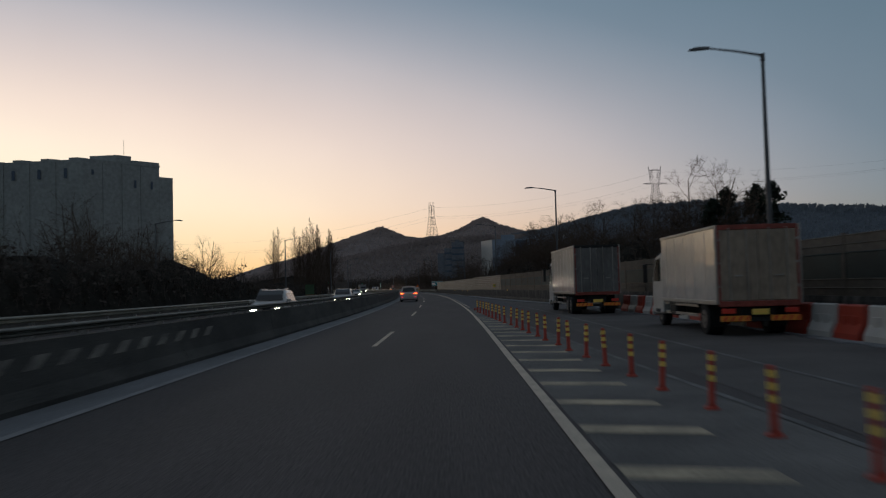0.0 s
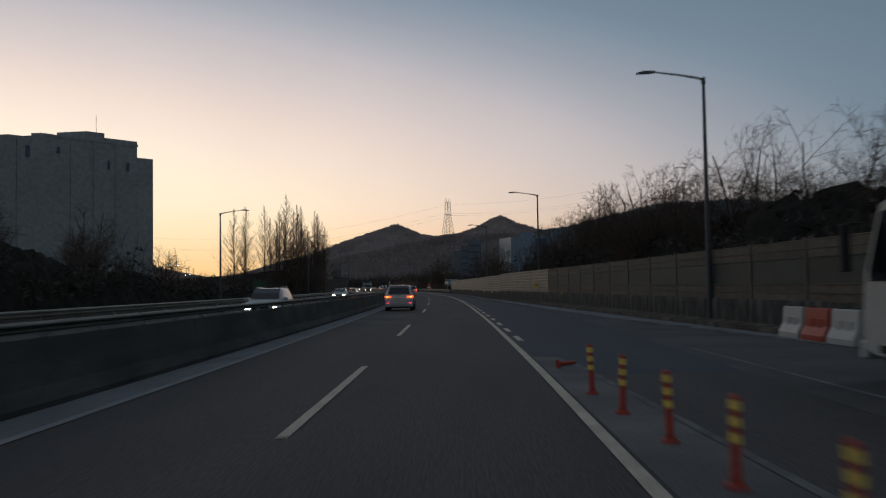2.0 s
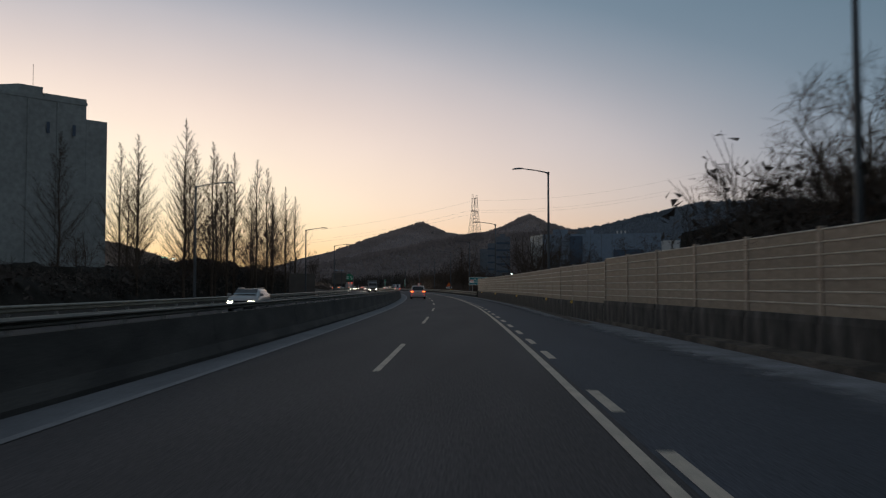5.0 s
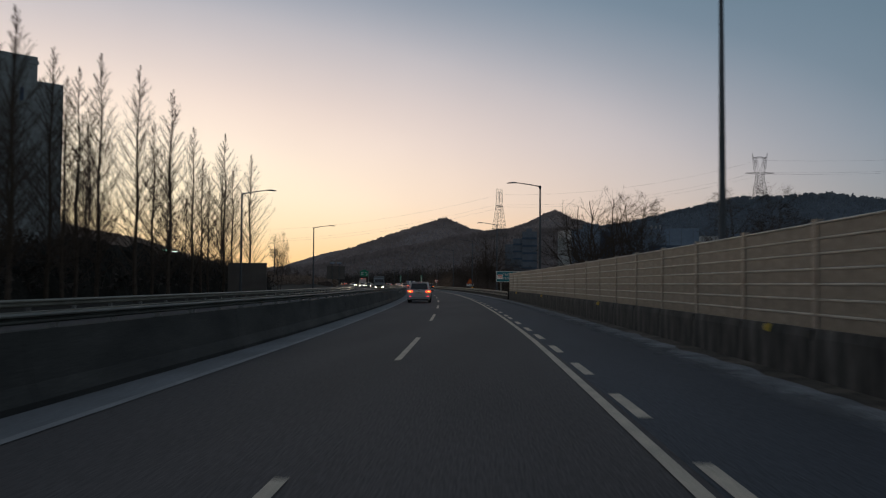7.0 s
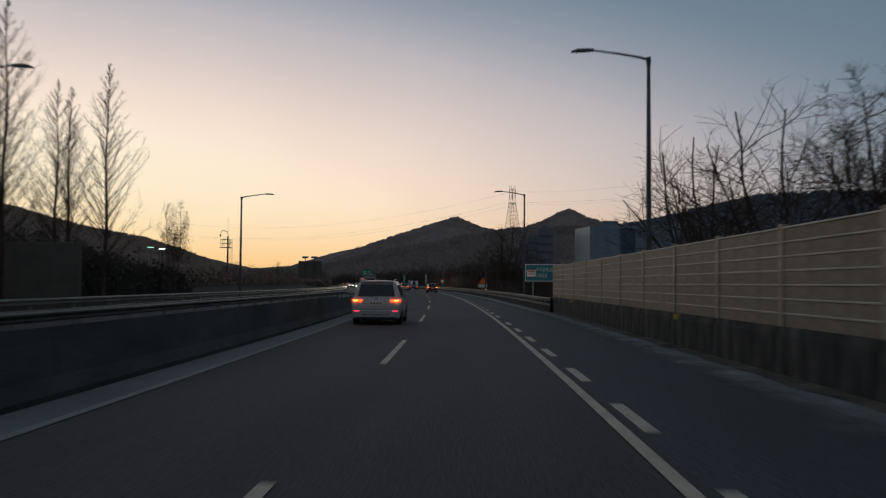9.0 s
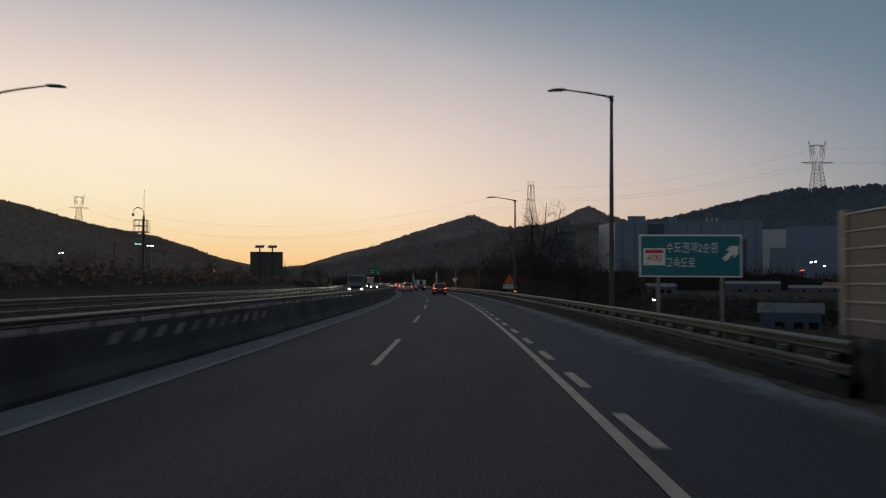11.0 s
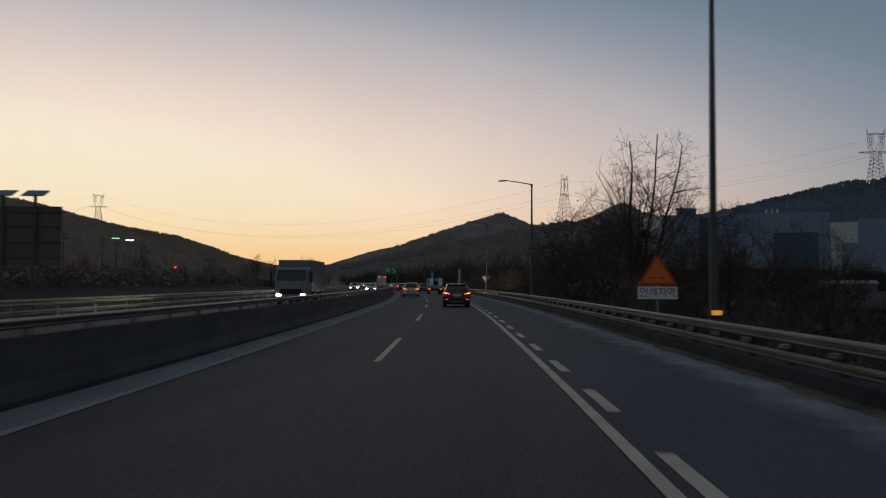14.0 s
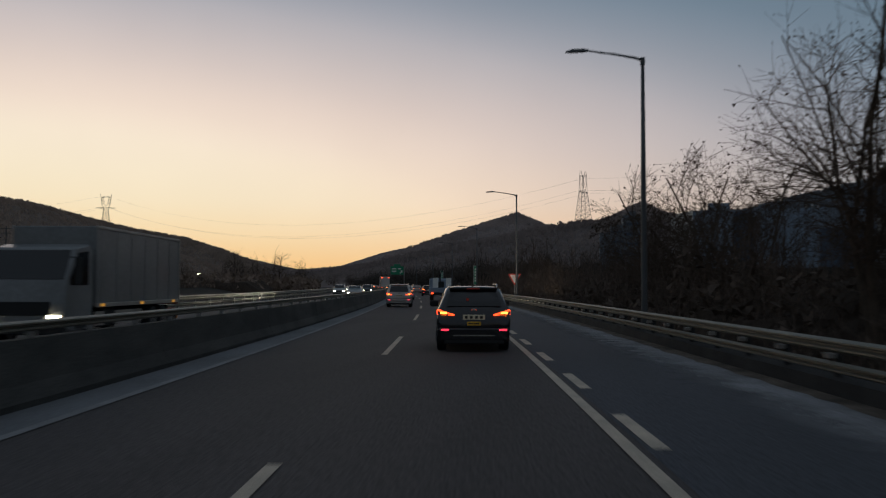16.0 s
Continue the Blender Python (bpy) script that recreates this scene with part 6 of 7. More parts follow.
for za, zb, zc, zd, off in ((160, 117, 153, 196, 0), (140, 104, 138, 190, -4), (138, 101, 136, 188, 5)):
    for (x0, y0, h0), (x1, y1, h1), sag in (((-877 + off, 1725, za), (-30 + off, 1253.5, zb), 52), ((-30 + off, 1253.5, zb), (285 + off, 1205, zc), 12), ((285 + off, 1205, zc), (900, 1050, zd), 22), ((-877 + off, 1725, za), (-1500, 1900, za + 30), 25)):
        pts = [(x0 + (x1 - x0) * f, y0 + (y1 - y0) * f, h0 + (h1 - h0) * f - 4 * sag * f * (1 - f)) for f in np.linspace(0, 1, 33)]
        part("cable", tube(pts, 0.065, 4, cap=False), M_WIRE, cab)

# ---------------------------------------------------------------- bare winter trees


class Sticks:
    """Collects tapered three-sided twigs into one mesh."""

    def __init__(self):
        self.v, self.f = [], []

    def add(self, a, b, ra, rb, sides=3):
        t = (b - a)
        if t.length < 1e-5:
            return
        t.normalize()
        u = t.orthogonal().normalized()
        w = t.cross(u)
        n = len(self.v)
        for p, r in ((a, ra), (b, rb)):
            for k in range(sides):
                q = 2 * math.pi * k / sides
                self.v.append(tuple(p + (u * math.cos(q) + w * math.sin(q)) * r))
        for k in range(sides):
            self.f.append((n + k, n + (k + 1) % sides, n + sides + (k + 1) % sides, n + sides + k))

    def chain(self, pts, radii, sides=3):
        """A bent stem as one connected skin."""
        n0 = len(self.v)
        for i, p in enumerate(pts):
            t = (pts[min(i + 1, len(pts) - 1)] - pts[max(i - 1, 0)]).normalized()
            u = Vector((1, 0.31, 0)) if abs(t.x) < 0.9 else Vector((0, 1, 0.2))
            u = (u - t * u.dot(t)).normalized()
            w = t.cross(u)
            for k in range(sides):
                q = 2 * math.pi * k / sides
                self.v.append(tuple(p + (u * math.cos(q) + w * math.sin(q)) * radii[i]))
        for i in range(len(pts) - 1):
            for k in range(sides):
                a, b = n0 + i * sides, n0 + (i + 1) * sides
                self.f.append((a + k, a + (k + 1) % sides, b + (k + 1) % sides, b + k))

    def leaf(self, p, size, rng):
        n = len(self.v)
        for _ in range(3):
            self.v.append((p.x + rng.uniform(-size, size), p.y + rng.uniform(-size, size), p.z + rng.uniform(-size, size)))
        self.f.append((n, n + 1, n + 2))

    def mesh(self, name, m):
        me = bpy.data.meshes.new(name)
        me.from_pydata(self.v, [], self.f)
        me.materials.append(m)
        return me


def bend(d, rng, k, up=0.0):
    v = Vector((d.x + rng.uniform(-k, k), d.y + rng.uniform(-k, k), d.z + rng.uniform(-k, k) + up))
    return v.normalized()


def branch(st, p, d, length, r, level, rng, deep, leaves, up, inside, few=0):
    """One crooked limb with side shoots; it ends where it leaves the crown's rounded outline."""
    n = 5 if level == 1 else (3, 3, 3, 2, 1)[level]
    pts, dirs = [p], [d]
    for k in range(n):
        d = bend(d, rng, 0.17 if level < 2 else 0.30, up)
        p = p + d * (length / n)
        pts.append(p)
        dirs.append(d)
        if not inside(p):
            break
    cut = len(pts) - 1 < n
    n = len(pts) - 1
    st.chain(pts, [r * (1 - (0.85 if cut else 0.6) * k / n) for k in range(n + 1)], 5 if level == 1 else 3)
    if leaves and level >= 3 and rng.random() < leaves:
        st.leaf(pts[-1] + Vector((0, 0, -0.06)), 0.085, rng)
    if level >= deep:
        return
    for k in range((7, 9, 6, 5)[level] - few):
        f = rng.uniform(0.15, 1.0)
        i = min(n - 1, int(f * n))
        q = pts[i].lerp(pts[i + 1], f * n - i)
        side = dirs[i + 1].orthogonal().normalized()
        side.rotate(Matrix.Rotation(rng.uniform(0, 2 * math.pi), 3, dirs[i + 1]))
        nd = (dirs[i + 1] * rng.uniform(0.5, 0.9) + side * rng.uniform(0.6, 1.0)).normalized()
        branch(st, q, nd, length * (0.66 - 0.30 * f) * rng.uniform(0.8, 1.15), max(0.0085, r * (1 - 0.55 * f) * 0.55), level + 1, rng, deep, leaves, up, inside, few)


def bare_tree(label, height, seed, at, stems=1, spread=0.5, leaves=0.0, nest=False, wide=0.8, deep=4, low=0.14, few=0):
    """wide: the crown's width as a share of the height; low: where the crown begins."""
    rng = random.Random(seed)
    t = thing("bare_tree", label, "tree", at, "bare trees beside the road")
    st, thick = Sticks(), Sticks()
    mid_z, half_z, half_x = height * (1 + low) / 2, height * (1 - low) / 2, height * wide / 2
    lumps = [rng.uniform(0, 6.28) for _ in range(4)]

    def inside(p):
        a = math.atan2(p.y, p.x)
        k = 1 + 0.12 * math.sin(2 * a + lumps[0]) + 0.10 * math.sin(3 * a + lumps[1]) + 0.10 * math.sin(p.z * 0.9 + lumps[2])
        if p.z < height * low:
            return False
        return p.z < mid_z and math.hypot(p.x, p.y) < half_x * k or (math.hypot(p.x, p.y) / half_x) ** 2 + ((p.z - mid_z) / half_z) ** 2 < k

    for k in range(stems):
        a = 2 * math.pi * (k + rng.random() * 0.5) / stems
        out = 0.20 * (stems > 1)
        lean = Vector((math.cos(a) * out, math.sin(a) * out, 1)).normalized()
        base = Vector((math.cos(a) * 0.3 * (stems > 1), math.sin(a) * 0.3 * (stems > 1), -0.4))
        th = height * (0.40 if stems == 1 else 0.26 + 0.3 * low) * rng.uniform(0.9, 1.1)
        r = height * (0.0135 if stems == 1 else 0.0105)
        mid = base + bend(lean, rng, 0.06) * th * 0.5
        topp = mid + bend(lean, rng, 0.08) * th * 0.5
        thick.chain([base, mid, topp], [r * 1.35, r, r * 0.8], 8)
        limbs = 6 if stems == 1 else 4
        for j in range(limbs):
            q = 2 * math.pi * (j + rng.random() * 0.6) / limbs
            dd = Vector((math.cos(q) * spread, math.sin(q) * spread, rng.uniform(0.7, 1.2))).normalized()
            branch(st, base.lerp(topp, rng.uniform(0.7, 1)), dd, height * rng.uniform(0.42, 0.60), r * 0.60, 1, rng, deep, leaves, 0.03, inside, few)
        branch(st, topp, lean, height * 0.66, r * 0.75, 1, rng, deep, leaves, 0.03, inside, few)
    part("trunk", thick.mesh("trunk", M_BARK), M_BARK, t)
    part("crown", st.mesh("crown", M_TWIG), M_TWIG, t, "fine bare twigs")
    if nest:
        ns = Sticks()
        c = Vector((0.3, 0, height * 0.46))
        for _ in range(260):
            o = Vector((rng.gauss(0, 1), rng.gauss(0, 1), rng.gauss(0, 0.7))).normalized() * 0.28
            e = bend(o.normalized().orthogonal(), rng, 0.8) * 0.3
            ns.add(c + o - e, c + o + e, 0.02, 0.015)
        part("nest", ns.mesh("nest", M_BARK), M_BARK, t, "dark bird's nest of sticks")
    return t


def redwood(label, height, seed, at):
    """A slender dawn redwood: a straight stem with upswept side branches."""
    rng = random.Random(seed)
    t = thing("dawn_redwood", label, "tree", at, "row of tall slender trees")
    stem, st = Sticks(), Sticks()
    pts = [Vector((0.04 * height * 0.1 * math.sin(k * 1.3 + seed), 0.003 * height * math.cos(k), height * k / 10 - 0.4)) for k in range(11)]
    stem.chain(pts, [height * 0.0092 * (1 - k / 10.3) for k in range(11)], 7)
    count = int(height * 6.6)
    for k in range(count):
        f = 0.08 + 0.91 * ((k + rng.random()) / count) ** 0.92
        i = min(9, int(f * 10))
        p = pts[i].lerp(pts[i + 1], f * 10 - i)
        a = rng.uniform(0, 6.28)
        rise = rng.uniform(0.65, 1.05) + 0.5 * f
        d = Vector((math.cos(a), math.sin(a), rise)).normalized()
        prof = min(1.0, (f + 0.05) * 3.2) * (1 - f)
        L_ = height * 0.44 * prof * rng.uniform(0.45, 1.1) + 0.10
        r = 0.010 + 0.020 * (1 - f)
        q = p
        for j in range(3):
            d2 = bend(d, rng, 0.10, 0.10)
            e = q + d2 * L_ / 3
            st.add(q, e, r * (1 - j * 0.25), r * (0.75 - j * 0.25), 3)
            for _ in range(9):
                s0 = q.lerp(e, rng.random())
                sd = bend(d2, rng, 0.75, 0.15)
                ln = L_ * rng.uniform(0.07, 0.24) + 0.08
                st.add(s0, s0 + sd * ln, 0.0065, 0.004, 3)
            q, d = e, d2
    part("trunk", stem.mesh("trunk", M_BARK), M_BARK, t)
    part("crown", st.mesh("crown", M_TWIG), M_TWIG, t, "upswept bare side branches")
    return t


RW = [redwood("tall slender bare dawn redwood beyond the opposite lanes", 16.0, 31 + k, None) for k in range(4)]
rr = random.Random(12)
# first of each kind stands where the row begins
spots = [(174.8, -23.4, 16.3), (178.1, -30.2, 14.8), (193.3, -23.2, 16.2), (200.6, -21.0, 15.5), (218.0, -21.4, 15.3), (231.7, -21.9, 15.4), (235.3, -25.8, 14.7), (182.5, -25.5, 14.5), (186.5, -22.4, 13.0), (189.4, -27.0, 13.5), (197.0, -25.5, 12.5), (204.8, -23.6, 14.0),
         (208.4, -21.6, 14.2), (211.6, -24.6, 12.0), (214.8, -22.6, 12.6), (222.5, -24.0, 11.8), (226.0, -22.5, 13.0), (170.5, -26.0, 14.2), (166.0, -24.5, 12.0), (184.0, -31.5, 12.5), (180.9, -22.5, 15.3), (188.0, -23.9, 15.2), (183.2, -24.8, 15.0), (193.3, -20.8, 15.4), (190.3, -23.3, 14.6), (206.0, -29.0, 13.2), (229.0, -28.0, 10.5), (162.5, -29.0, 13.0)]
for k, (s_, d_, z_) in enumerate(spots):
    p = R(s_, d_)
    m = Matrix.Translation((p.x, p.y, 0.7)) @ Matrix.Rotation(rr.uniform(0, 6.28), 4, "Z")
    sc = (z_ - 0.7) / 15.6
    o = RW[k % 4]
    if k >= 4:
        o = copy_thing(o, m)
    o.matrix_basis = m @ Matrix.Diagonal((sc * 1.05, sc * 1.05, sc, 1))

# ---------------------------------------------------------------- trees on the right
bare_tree("large bare tree with a nest behind the guardrail", 14.4, 4, RM(343.5, 15.3, -1.0), 4, 0.8, 0.5, nest=True, wide=0.53, low=0.32, few=1)
BT = [bare_tree("bare tree with fine crooked twigs behind the old wall", 11.0, 21, RM(128, 20.0, 0), 3, 0.9, wide=0.95),
      bare_tree("bare many-stemmed tree behind the old wall", 10.0, 22, RM(136, 19.0, 0), 3, 0.85, wide=0.9),
      bare_tree("slender bare tree with rising limbs", 9.0, 23, RM(206.5, 13.4, -0.3), 2, 0.55, wide=0.62, low=0.2),
      bare_tree("bare tree that keeps some withered leaves", 8.5, 24, RM(349.5, 19.5, -2.0), 2, 0.7, 0.45, wide=0.75)]
bare_tree("bare tree with crooked rising limbs behind the wall", 10.6, 41, RM(221, 12.0, -1.0), 3, 0.75, wide=0.85, deep=3)
bare_tree("spreading bare tree with crooked limbs behind the wall", 10.2, 42, RM(227, 14.6, -2.4), 3, 0.8, wide=0.9, deep=3)
bare_tree("tall bare tree with crooked limbs behind the wall", 10.8, 43, RM(213, 13.0, -1.0), 2, 0.6, wide=0.7, deep=3)
BT += [bare_tree("bare tree standing far along the road", 11.0, 25, RM(405, 22, -1.5), 2, 0.8, wide=0.85, deep=3),
       bare_tree("small bare tree standing far along the road", 10.0, 26, RM(431, 27, -1.5), 2, 0.75, wide=0.75, deep=3)]


def more(k, s_, d_, z_, h):
    p = R(s_, d_)
    o = copy_thing(BT[k], Matrix.Translation((p.x, p.y, z_)) @ Matrix.Rotation(rr.uniform(0, 6.28), 4, "Z"))
    f = h / (11.0, 10.0, 9.0, 8.5, 11.0, 10.0)[k]
    o.matrix_basis = o.matrix_basis @ Matrix.Diagonal((f, f, f, 1))
    return o


for k, s_, d_, z_, h in ((3, 356, 14.6, -3, 12.0), (3, 366, 14.4, -3, 12.4), (2, 336, 19.0, -3.2, 10.5), (3, 331, 23.0, -4, 9.5), (3, 376, 18, -3, 9.0), (2, 352, 24, -4, 9.5),
                         # behind the older wall
                         (1, 82, 14.5, 0, 8.8), (2, 88, 13.0, 0, 7.5), (1, 93, 12.4, 0, 8.2), (0, 97, 13.8, 0, 8.6), (1, 105, 12.6, 0, 8.6), (0, 109, 13.0, 0, 8.6), (2, 113, 11.5, 0, 7.6), (1, 117, 12.2, 0, 8.0), (0, 122, 11.3, 0, 7.4), (1, 127, 11.8, 0, 6.8), (2, 131, 10.6, 0, 6.0),
                         (1, 63, 20.0, 0, 10.0), (2, 62, 16.5, 0, 7.6), (1, 68, 16.5, 0, 7.8), (0, 75, 15.5, 0, 8.0), (2, 30, 19.5, 0, 5.6),
                         (2, 150, 10.5, 0, 4.6), (2, 170, 10.2, 0, 5.2)):
    more(k, s_, d_, z_, h)
# beyond the opposite lanes
for k, s_, d_, z_, h in ((1, 96, -31, 1.5, 8.5), (0, 104, -36, 1.6, 9.0), (1, 112, -30, 1.4, 7.5), (0, 84, -34, 1.4, 9.5), (1, 72, -31, 1.2, 9.0), (0, 63, -36, 1.0, 10.0), (1, 124, -35, 1.4, 6.5), (0, 134, -39, 1.4, 7.0), (1, 145, -34, 1.5, 5.5), (2, 156, -42, 1.5, 5.0),
                         (1, 262, -42, 1.5, 4.0), (1, 330, -46, 1.5, 4.5), (0, 390, -46, 1.5, 4.5), (1, 300, -60, 2, 5), (0, 480, -44, 1.5, 5), (1, 520, -40, 2, 8), (0, 560, -44, 1, 8),
                         (2, 118, -44, 2, 9), (1, 170, -52, 2, 9), (0, 185, -60, 2, 10), (1, 210, -66, 2, 10), (0, 235, -55, 2, 9)):
    more((4, 5, 2)[k], s_, d_, z_, h)
_t = more(2, 239.5, -20.0, 0.4, 7.0)
_t.matrix_basis = _t.matrix_basis @ Matrix.Diagonal((0.45, 0.45, 1, 1))
# trees far ahead on both sides
for k in range(34):
    s_ = 400 + 17 * k
    more(4 + k % 2, s_, 12 + rr.uniform(0, 22), -1.5, rr.uniform(7, 11))
    if k % 2:
        more(4 + (k + 1) % 2, s_ + 5, -24 - rr.uniform(0, 25), 0.5, rr.uniform(6, 10))

# ---------------------------------------------------------------- brushwood, one sheet of tangled stems a stretch


def brushwood(label, s0, s1, d0, d1, height, count, seed, base=0.0, m=None, solid=0.55, mound=True, k=1.0):
    rng = random.Random(seed)
    st = Sticks()
    g = (lambda s, d: base(s, d)) if callable(base) else (lambda s, d: base)
    tall = height if callable(height) else (lambda s: height)
    for _ in range(count):
        s_, f = rng.uniform(s0, s1), rng.random()
        dd0 = d0(s_) if callable(d0) else d0
        d_ = dd0 + (d1 - (d0 if not callable(d0) else d0(s_))) * f
        hh = tall(s_) * (0.55 + 0.45 * noise.noise(Vector((s_ * 0.09, d_ * 0.12, seed)))) * rng.uniform(0.7, 1.15)
        p = R(s_, d_, g(s_, d_))
        v = bend(Vector((0, 0, 1)), rng, 0.28)
        q = p + v * hh
        st.add(p, q, 0.03 * k, 0.010 * k, 3)
        for _j in range(7):
            a = p.lerp(q, rng.uniform(0.15, 0.98))
            e = a + bend(v, rng, 0.75) * hh * rng.uniform(0.10, 0.30)
            st.add(a, e, 0.017 * k, 0.007 * k, 3)
        for _j in range(12):
            a = p.lerp(q, rng.uniform(0.05, solid + 0.12)) + Vector((rng.uniform(-.7, .7), rng.uniform(-.7, .7), 0))
            st.leaf(a, 0.22 * k, rng)
    ob = tagged(new("brushwood", st.mesh("brushwood", m or M_SHRUB)), label, "bushes", kind="stuff")
    # A closed dark sheet is added among the stems to make the bushes opaque.
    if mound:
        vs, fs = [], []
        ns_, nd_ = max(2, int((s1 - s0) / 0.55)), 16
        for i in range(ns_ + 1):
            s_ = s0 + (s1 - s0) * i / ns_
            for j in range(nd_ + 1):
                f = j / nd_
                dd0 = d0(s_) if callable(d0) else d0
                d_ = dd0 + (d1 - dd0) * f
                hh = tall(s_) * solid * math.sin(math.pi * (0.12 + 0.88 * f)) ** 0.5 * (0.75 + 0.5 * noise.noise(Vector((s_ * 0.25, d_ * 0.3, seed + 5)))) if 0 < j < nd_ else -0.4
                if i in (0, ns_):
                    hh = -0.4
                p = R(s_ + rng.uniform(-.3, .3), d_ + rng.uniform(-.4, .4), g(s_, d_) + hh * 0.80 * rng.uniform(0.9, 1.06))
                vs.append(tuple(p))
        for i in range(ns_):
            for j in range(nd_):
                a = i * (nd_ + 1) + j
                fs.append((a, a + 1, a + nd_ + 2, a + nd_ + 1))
        me = bpy.data.meshes.new("bush_fill")
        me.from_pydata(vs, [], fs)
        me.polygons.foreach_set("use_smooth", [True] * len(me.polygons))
        me.materials.append(M_BUSHFILL_BROWN if m else M_BUSHFILL)
        tagged(new("bush_fill", me), "dark sheet that fills the bare bushes", "bushes", kind="stuff")
    return ob


slope = lambda s, d: max(-5.5, -0.8 * max(0.0, d - 8.0)) if s > 245 else (0.0 if s < 222 else max(-5.5, -0.8 * max(0.0, d - 8.0)) * (s - 222) / 23)
brushwood("dark bare bushes behind the old noise wall", 62, 134, lambda s: wall_line(s) + 1.3, 19, 6.4, 2600, 3, 0.0, solid=1.05)
brushwood("dark bare bushes behind the parked trucks", 14, 62, 14.2, 22, lambda s: float(np.interp(s, (14, 44, 56, 62), (2.7, 2.9, 5.4, 5.4))), 1300, 4, 0.0, solid=0.8)
brushwood("bare bushes behind the beige noise wall", 200, 232, lambda s: 8.0, 16, 3.8, 300, 5, lambda s, d: -0.6 - 0.06 * max(0, s - 215), mound=False, solid=0.5)
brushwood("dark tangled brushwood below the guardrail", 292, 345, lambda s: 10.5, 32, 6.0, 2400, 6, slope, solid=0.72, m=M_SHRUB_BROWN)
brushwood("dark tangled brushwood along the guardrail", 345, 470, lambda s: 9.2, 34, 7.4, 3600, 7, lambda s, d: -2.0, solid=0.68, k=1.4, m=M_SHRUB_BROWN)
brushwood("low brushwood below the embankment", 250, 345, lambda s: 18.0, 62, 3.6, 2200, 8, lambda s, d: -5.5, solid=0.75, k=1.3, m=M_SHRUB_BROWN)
brushwood("dark bushes in the fields below the road", 346, 392, lambda s: 40.0, 100, 5.6, 1200, 18, lambda s, d: -4.6, solid=0.8, k=1.8)
brushwood("far dark woods along the road", 470, 800, lambda s: 9.0, 60, 13.0, 3600, 9, -1.0, solid=0.6, k=3.0)
brushwood("dark bushes beyond the opposite lanes", 50, 165, -24, -44, lambda s: float(np.interp(s, (50, 106, 122, 165), (7.0, 6.6, 3.1, 3.0))), 3400, 10, 0.9, solid=0.75, k=1.1)
brushwood("dark bare trees before the apartment block", 222, 296, -100, -200, 13.0, 1500, 17, 1.6, solid=0.9, k=3.0)
brushwood("dark hedge below the row of tall trees", 160, 262, -24.5, -40, lambda s: float(np.interp(s, (160, 184, 198, 208, 220, 236, 262), (3.4, 3.4, 4.8, 6.0, 6.0, 4.8, 3.0))), 3400, 11, 0.9, solid=0.9, k=1.0)
brushwood("dark bushes beyond the opposite lanes", 255, 430, -29, -60, 3.6, 3000, 12, 1.2, solid=0.7, k=1.4, m=M_SHRUB_HAZE)
brushwood("far dark bushes beyond the opposite lanes", 430, 800, -22, -70, 5.0, 3000, 13, 0.6, solid=0.6, k=3.0, m=M_SHRUB_HAZE)
brushwood("dark bushes beyond the opposite lanes", 5, 52, -24, -44, 6.5, 900, 14, 0.8, solid=0.75)
brushwood("dark woods beyond the fields", 600, 720, lambda s: 85.0, 270, 17.0, 2200, 15, -2.0, solid=0.8, k=4.0)
brushwood("dark trees round the sheds", 385, 420, lambda s: 40.0, 75, 6.5, 500, 16, -5.0, solid=0.7, k=2.0)
# dark pines behind the parked trucks


def pine(label, height, seed, at):
    """A dark pine: tiers of boughs with tufts of needles, thinner towards a ragged top."""
    rng = random.Random(seed)
    t = thing("pine_tree", label, "tree", at, "pines behind the trucks")
    stem, tufts = Sticks(), Sticks()
    stem.chain([Vector((0, 0, -0.3)), Vector((0.1, 0.05, height * 0.5)), Vector((0.0, 0.1, height))], [height * 0.022, height * 0.014, 0.02], 7)
    for k in range(int(height * 11)):
        f = rng.uniform(0.12, 1.0)
        z = height * f
        a, reach = rng.uniform(0, 6.28), height * 0.30 * (1 - f) ** 0.7 * rng.uniform(0.45, 1.1) + 0.25
        tip = Vector((reach * math.cos(a), reach * math.sin(a), z + rng.uniform(-0.2, 0.35) * reach))
        root = Vector((0, 0, z - 0.1 * reach))
        stem.add(root, tip, 0.03, 0.01)
        for _ in range(5):
            c = root.lerp(tip, rng.uniform(0.35, 1.0))
            for _n in range(6):
                q = c + Vector((rng.gauss(0, 0.16), rng.gauss(0, 0.16), rng.gauss(0, 0.10)))
                tufts.leaf(q, 0.20, rng)
    part("trunk", stem.mesh("trunk", M_BARK), M_BARK, t)
    part("crown", tufts.mesh("crown", M_EVERGREEN), M_EVERGREEN, t, "dark green needles")
    return t


_pine = pine("dark pine tree behind the parked trucks", 8.2, 8, RM(64, 21.5))
for s_, d_, k in ((60.5, 19.2, 0.86), (66.5, 24.5, 1.05), (57.0, 22.0, 0.95)):
    _p = copy_thing(_pine, RM(s_, d_))
    _p.matrix_basis = RM(s_, d_, 0, 80 * k) @ Matrix.Diagonal((k, k, k, 1))

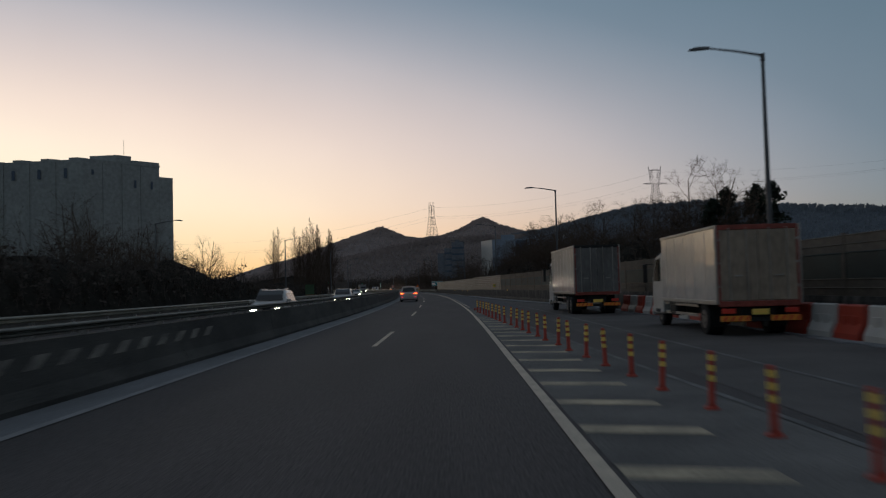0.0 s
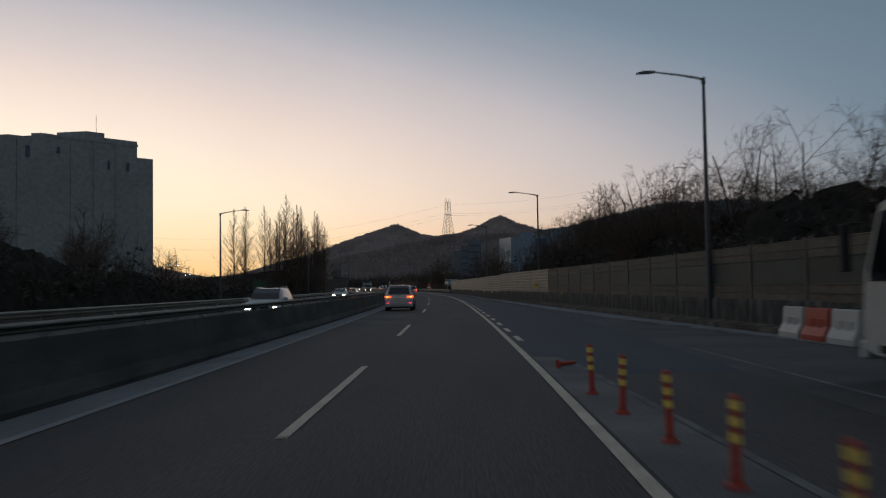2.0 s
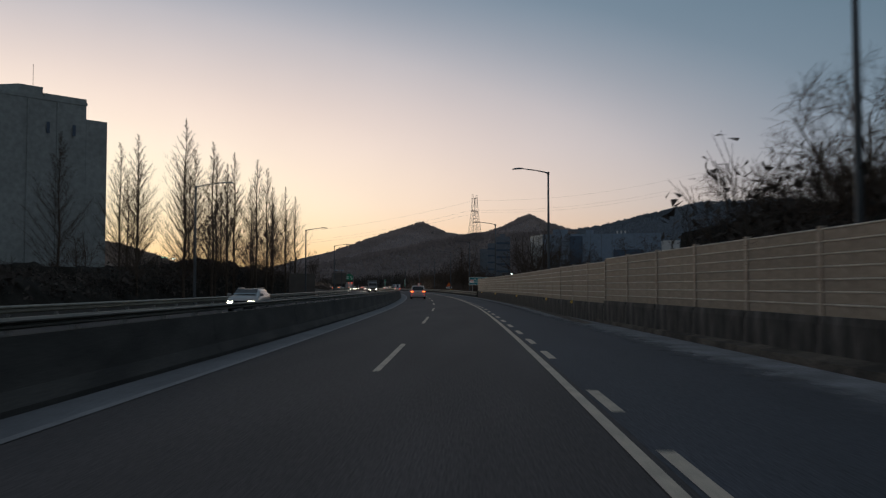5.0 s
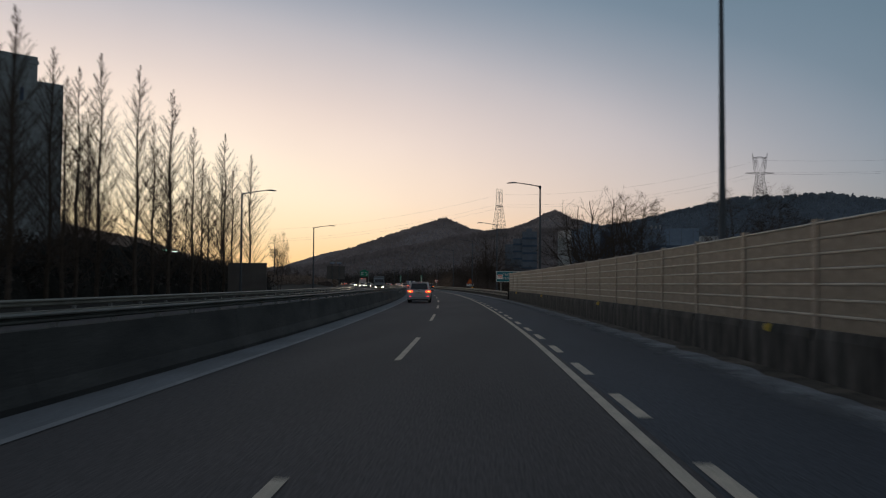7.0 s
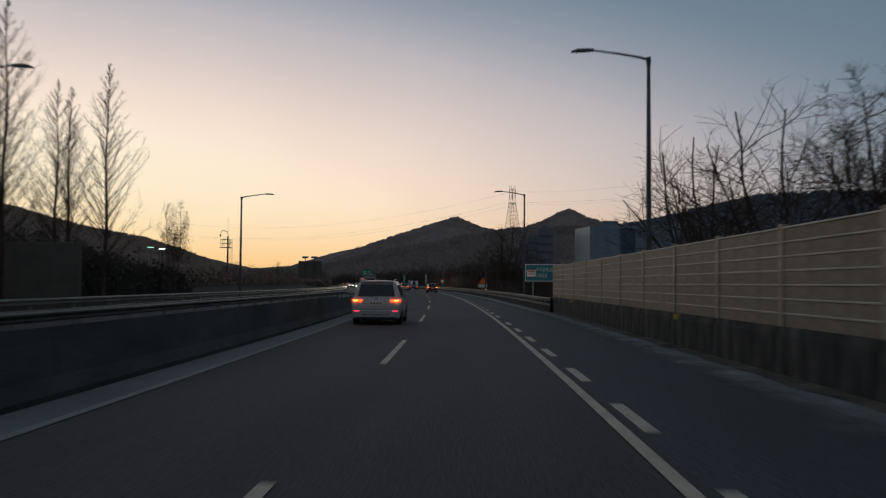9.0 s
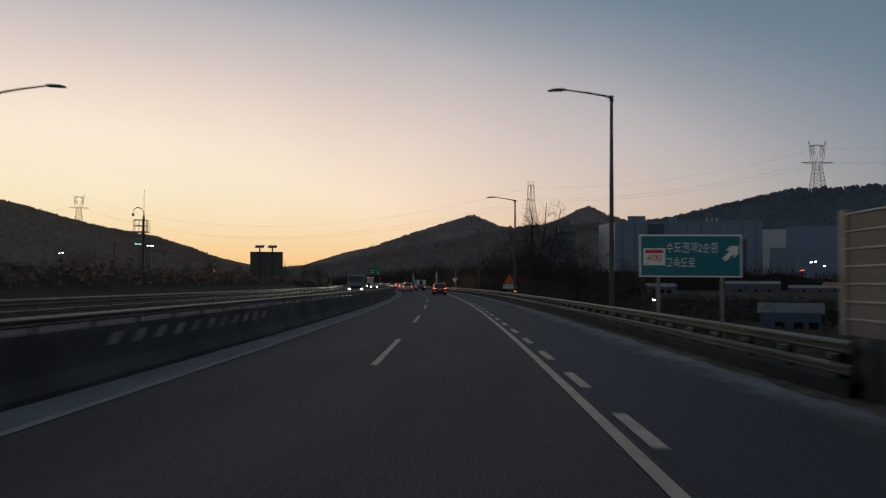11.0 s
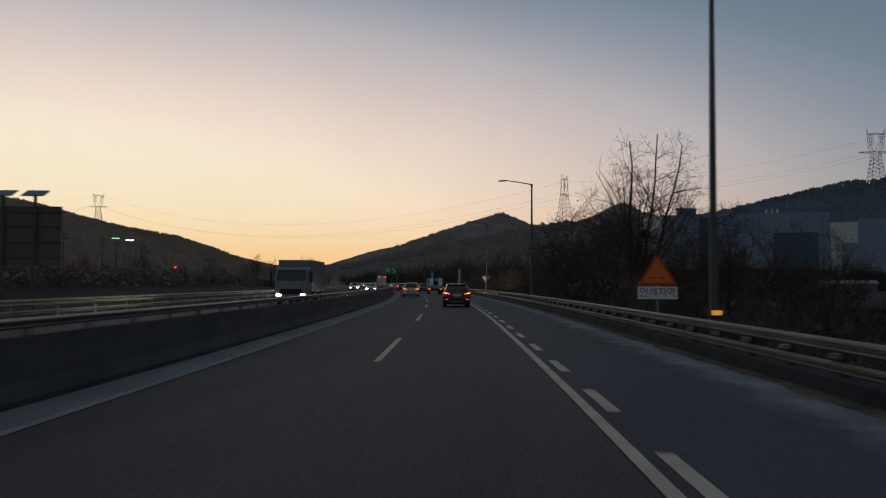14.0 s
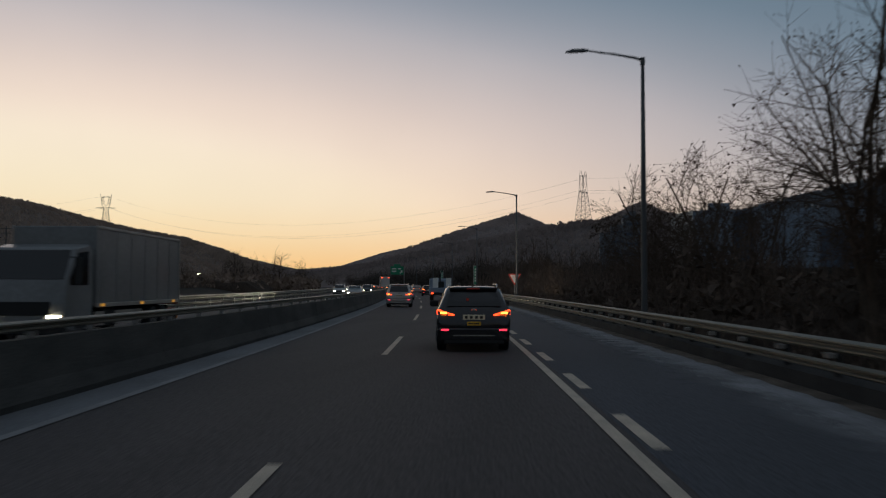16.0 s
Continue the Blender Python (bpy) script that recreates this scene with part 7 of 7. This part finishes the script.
# ---------------------------------------------------------------- small lights and poles far off
for s_, d_, z_, m_, lab in ((122, -48, 5.0, M_LAMPW, "white"), (140, -60, 3.0, M_LAMPW, "white"), (146, -60, 3.0, M_LAMPW, "white"), (420, -80, 8, M_LAMPW, "white"), (424, -82, 8, M_LAMPW, "white"), (415, -76, 4, M_HEAD, "warm white"), (600, -60, 5, M_HEAD, "warm white"), (612, -62, 5, M_HEAD, "warm white")):
    lt = thing("pole_lamp", "small lit " + lab + " lamp on a thin pole", "lamp", RM(s_, d_))
    part("pole", tube([(0, 0, -1), (0, 0, z_)], 0.06, 5), M_POST, lt)
    w_ = 0.08 if s_ < 300 else 0.22
    part("lamp_head", box(-w_, w_, -0.1, 0.05, z_ - 0.08, z_ + 0.08), m_, lt, "lit lamp head")
for s_, d_ in ((520, -92), (545, -88), (575, -90), (600, -86)):
    pp = thing("power_pole", "dark wooden power pole with cross arms", "pole", RM(s_, d_, 2))
    part("pole", tube([(0, 0, -1), (0, 0, 13)], [0.2, 0.13], 6), M_POST, pp)
    for z in (11.2, 12.3):
        part("cross_arm", box(-1.2, 1.2, -0.06, 0.06, z, z + 0.14), M_POST, pp)

# a lit roadside sign on the slope beyond the valley, and a red signal lamp
ls = thing("lit_sign", "small lit green-white sign on two posts on the slope", "sign", RM(629, -97.4, 0))
for x0, x1, z_, m_ in ((-4.6, -1.4, 18.0, M_LITGREEN), (0.6, 3.8, 17.3, M_LAMPW)):
    part("post", tube([((x0 + x1) / 2, 0, 0), ((x0 + x1) / 2, 0, z_)], 0.12, 6), M_POST, ls)
    pn = part("panel", box(x0, x1, -0.2, 0.0, z_ - 0.1, z_ + 0.75), M_BLACK, ls, "dark sign panel")
    for k in range(5):
        part("letter_bar", box(x0 + 0.15 + k * 0.6, x0 + 0.62 + k * 0.6, -0.24, -0.2, z_ + 0.12, z_ + 0.55), m_, pn, "lit bar")
rs = thing("signal_lamp", "red signal lamp on a thin pole beyond the bushes", "lamp", RM(480.3, -55, 0))
part("pole", tube([(0, 0, -1), (0, 0, 5.2)], 0.07, 6), M_POST, rs)
part("lamp_head", box(-0.22, 0.22, -0.15, 0.1, 4.6, 5.3, 0.03), M_TAIL, rs, "lit red lamp head")
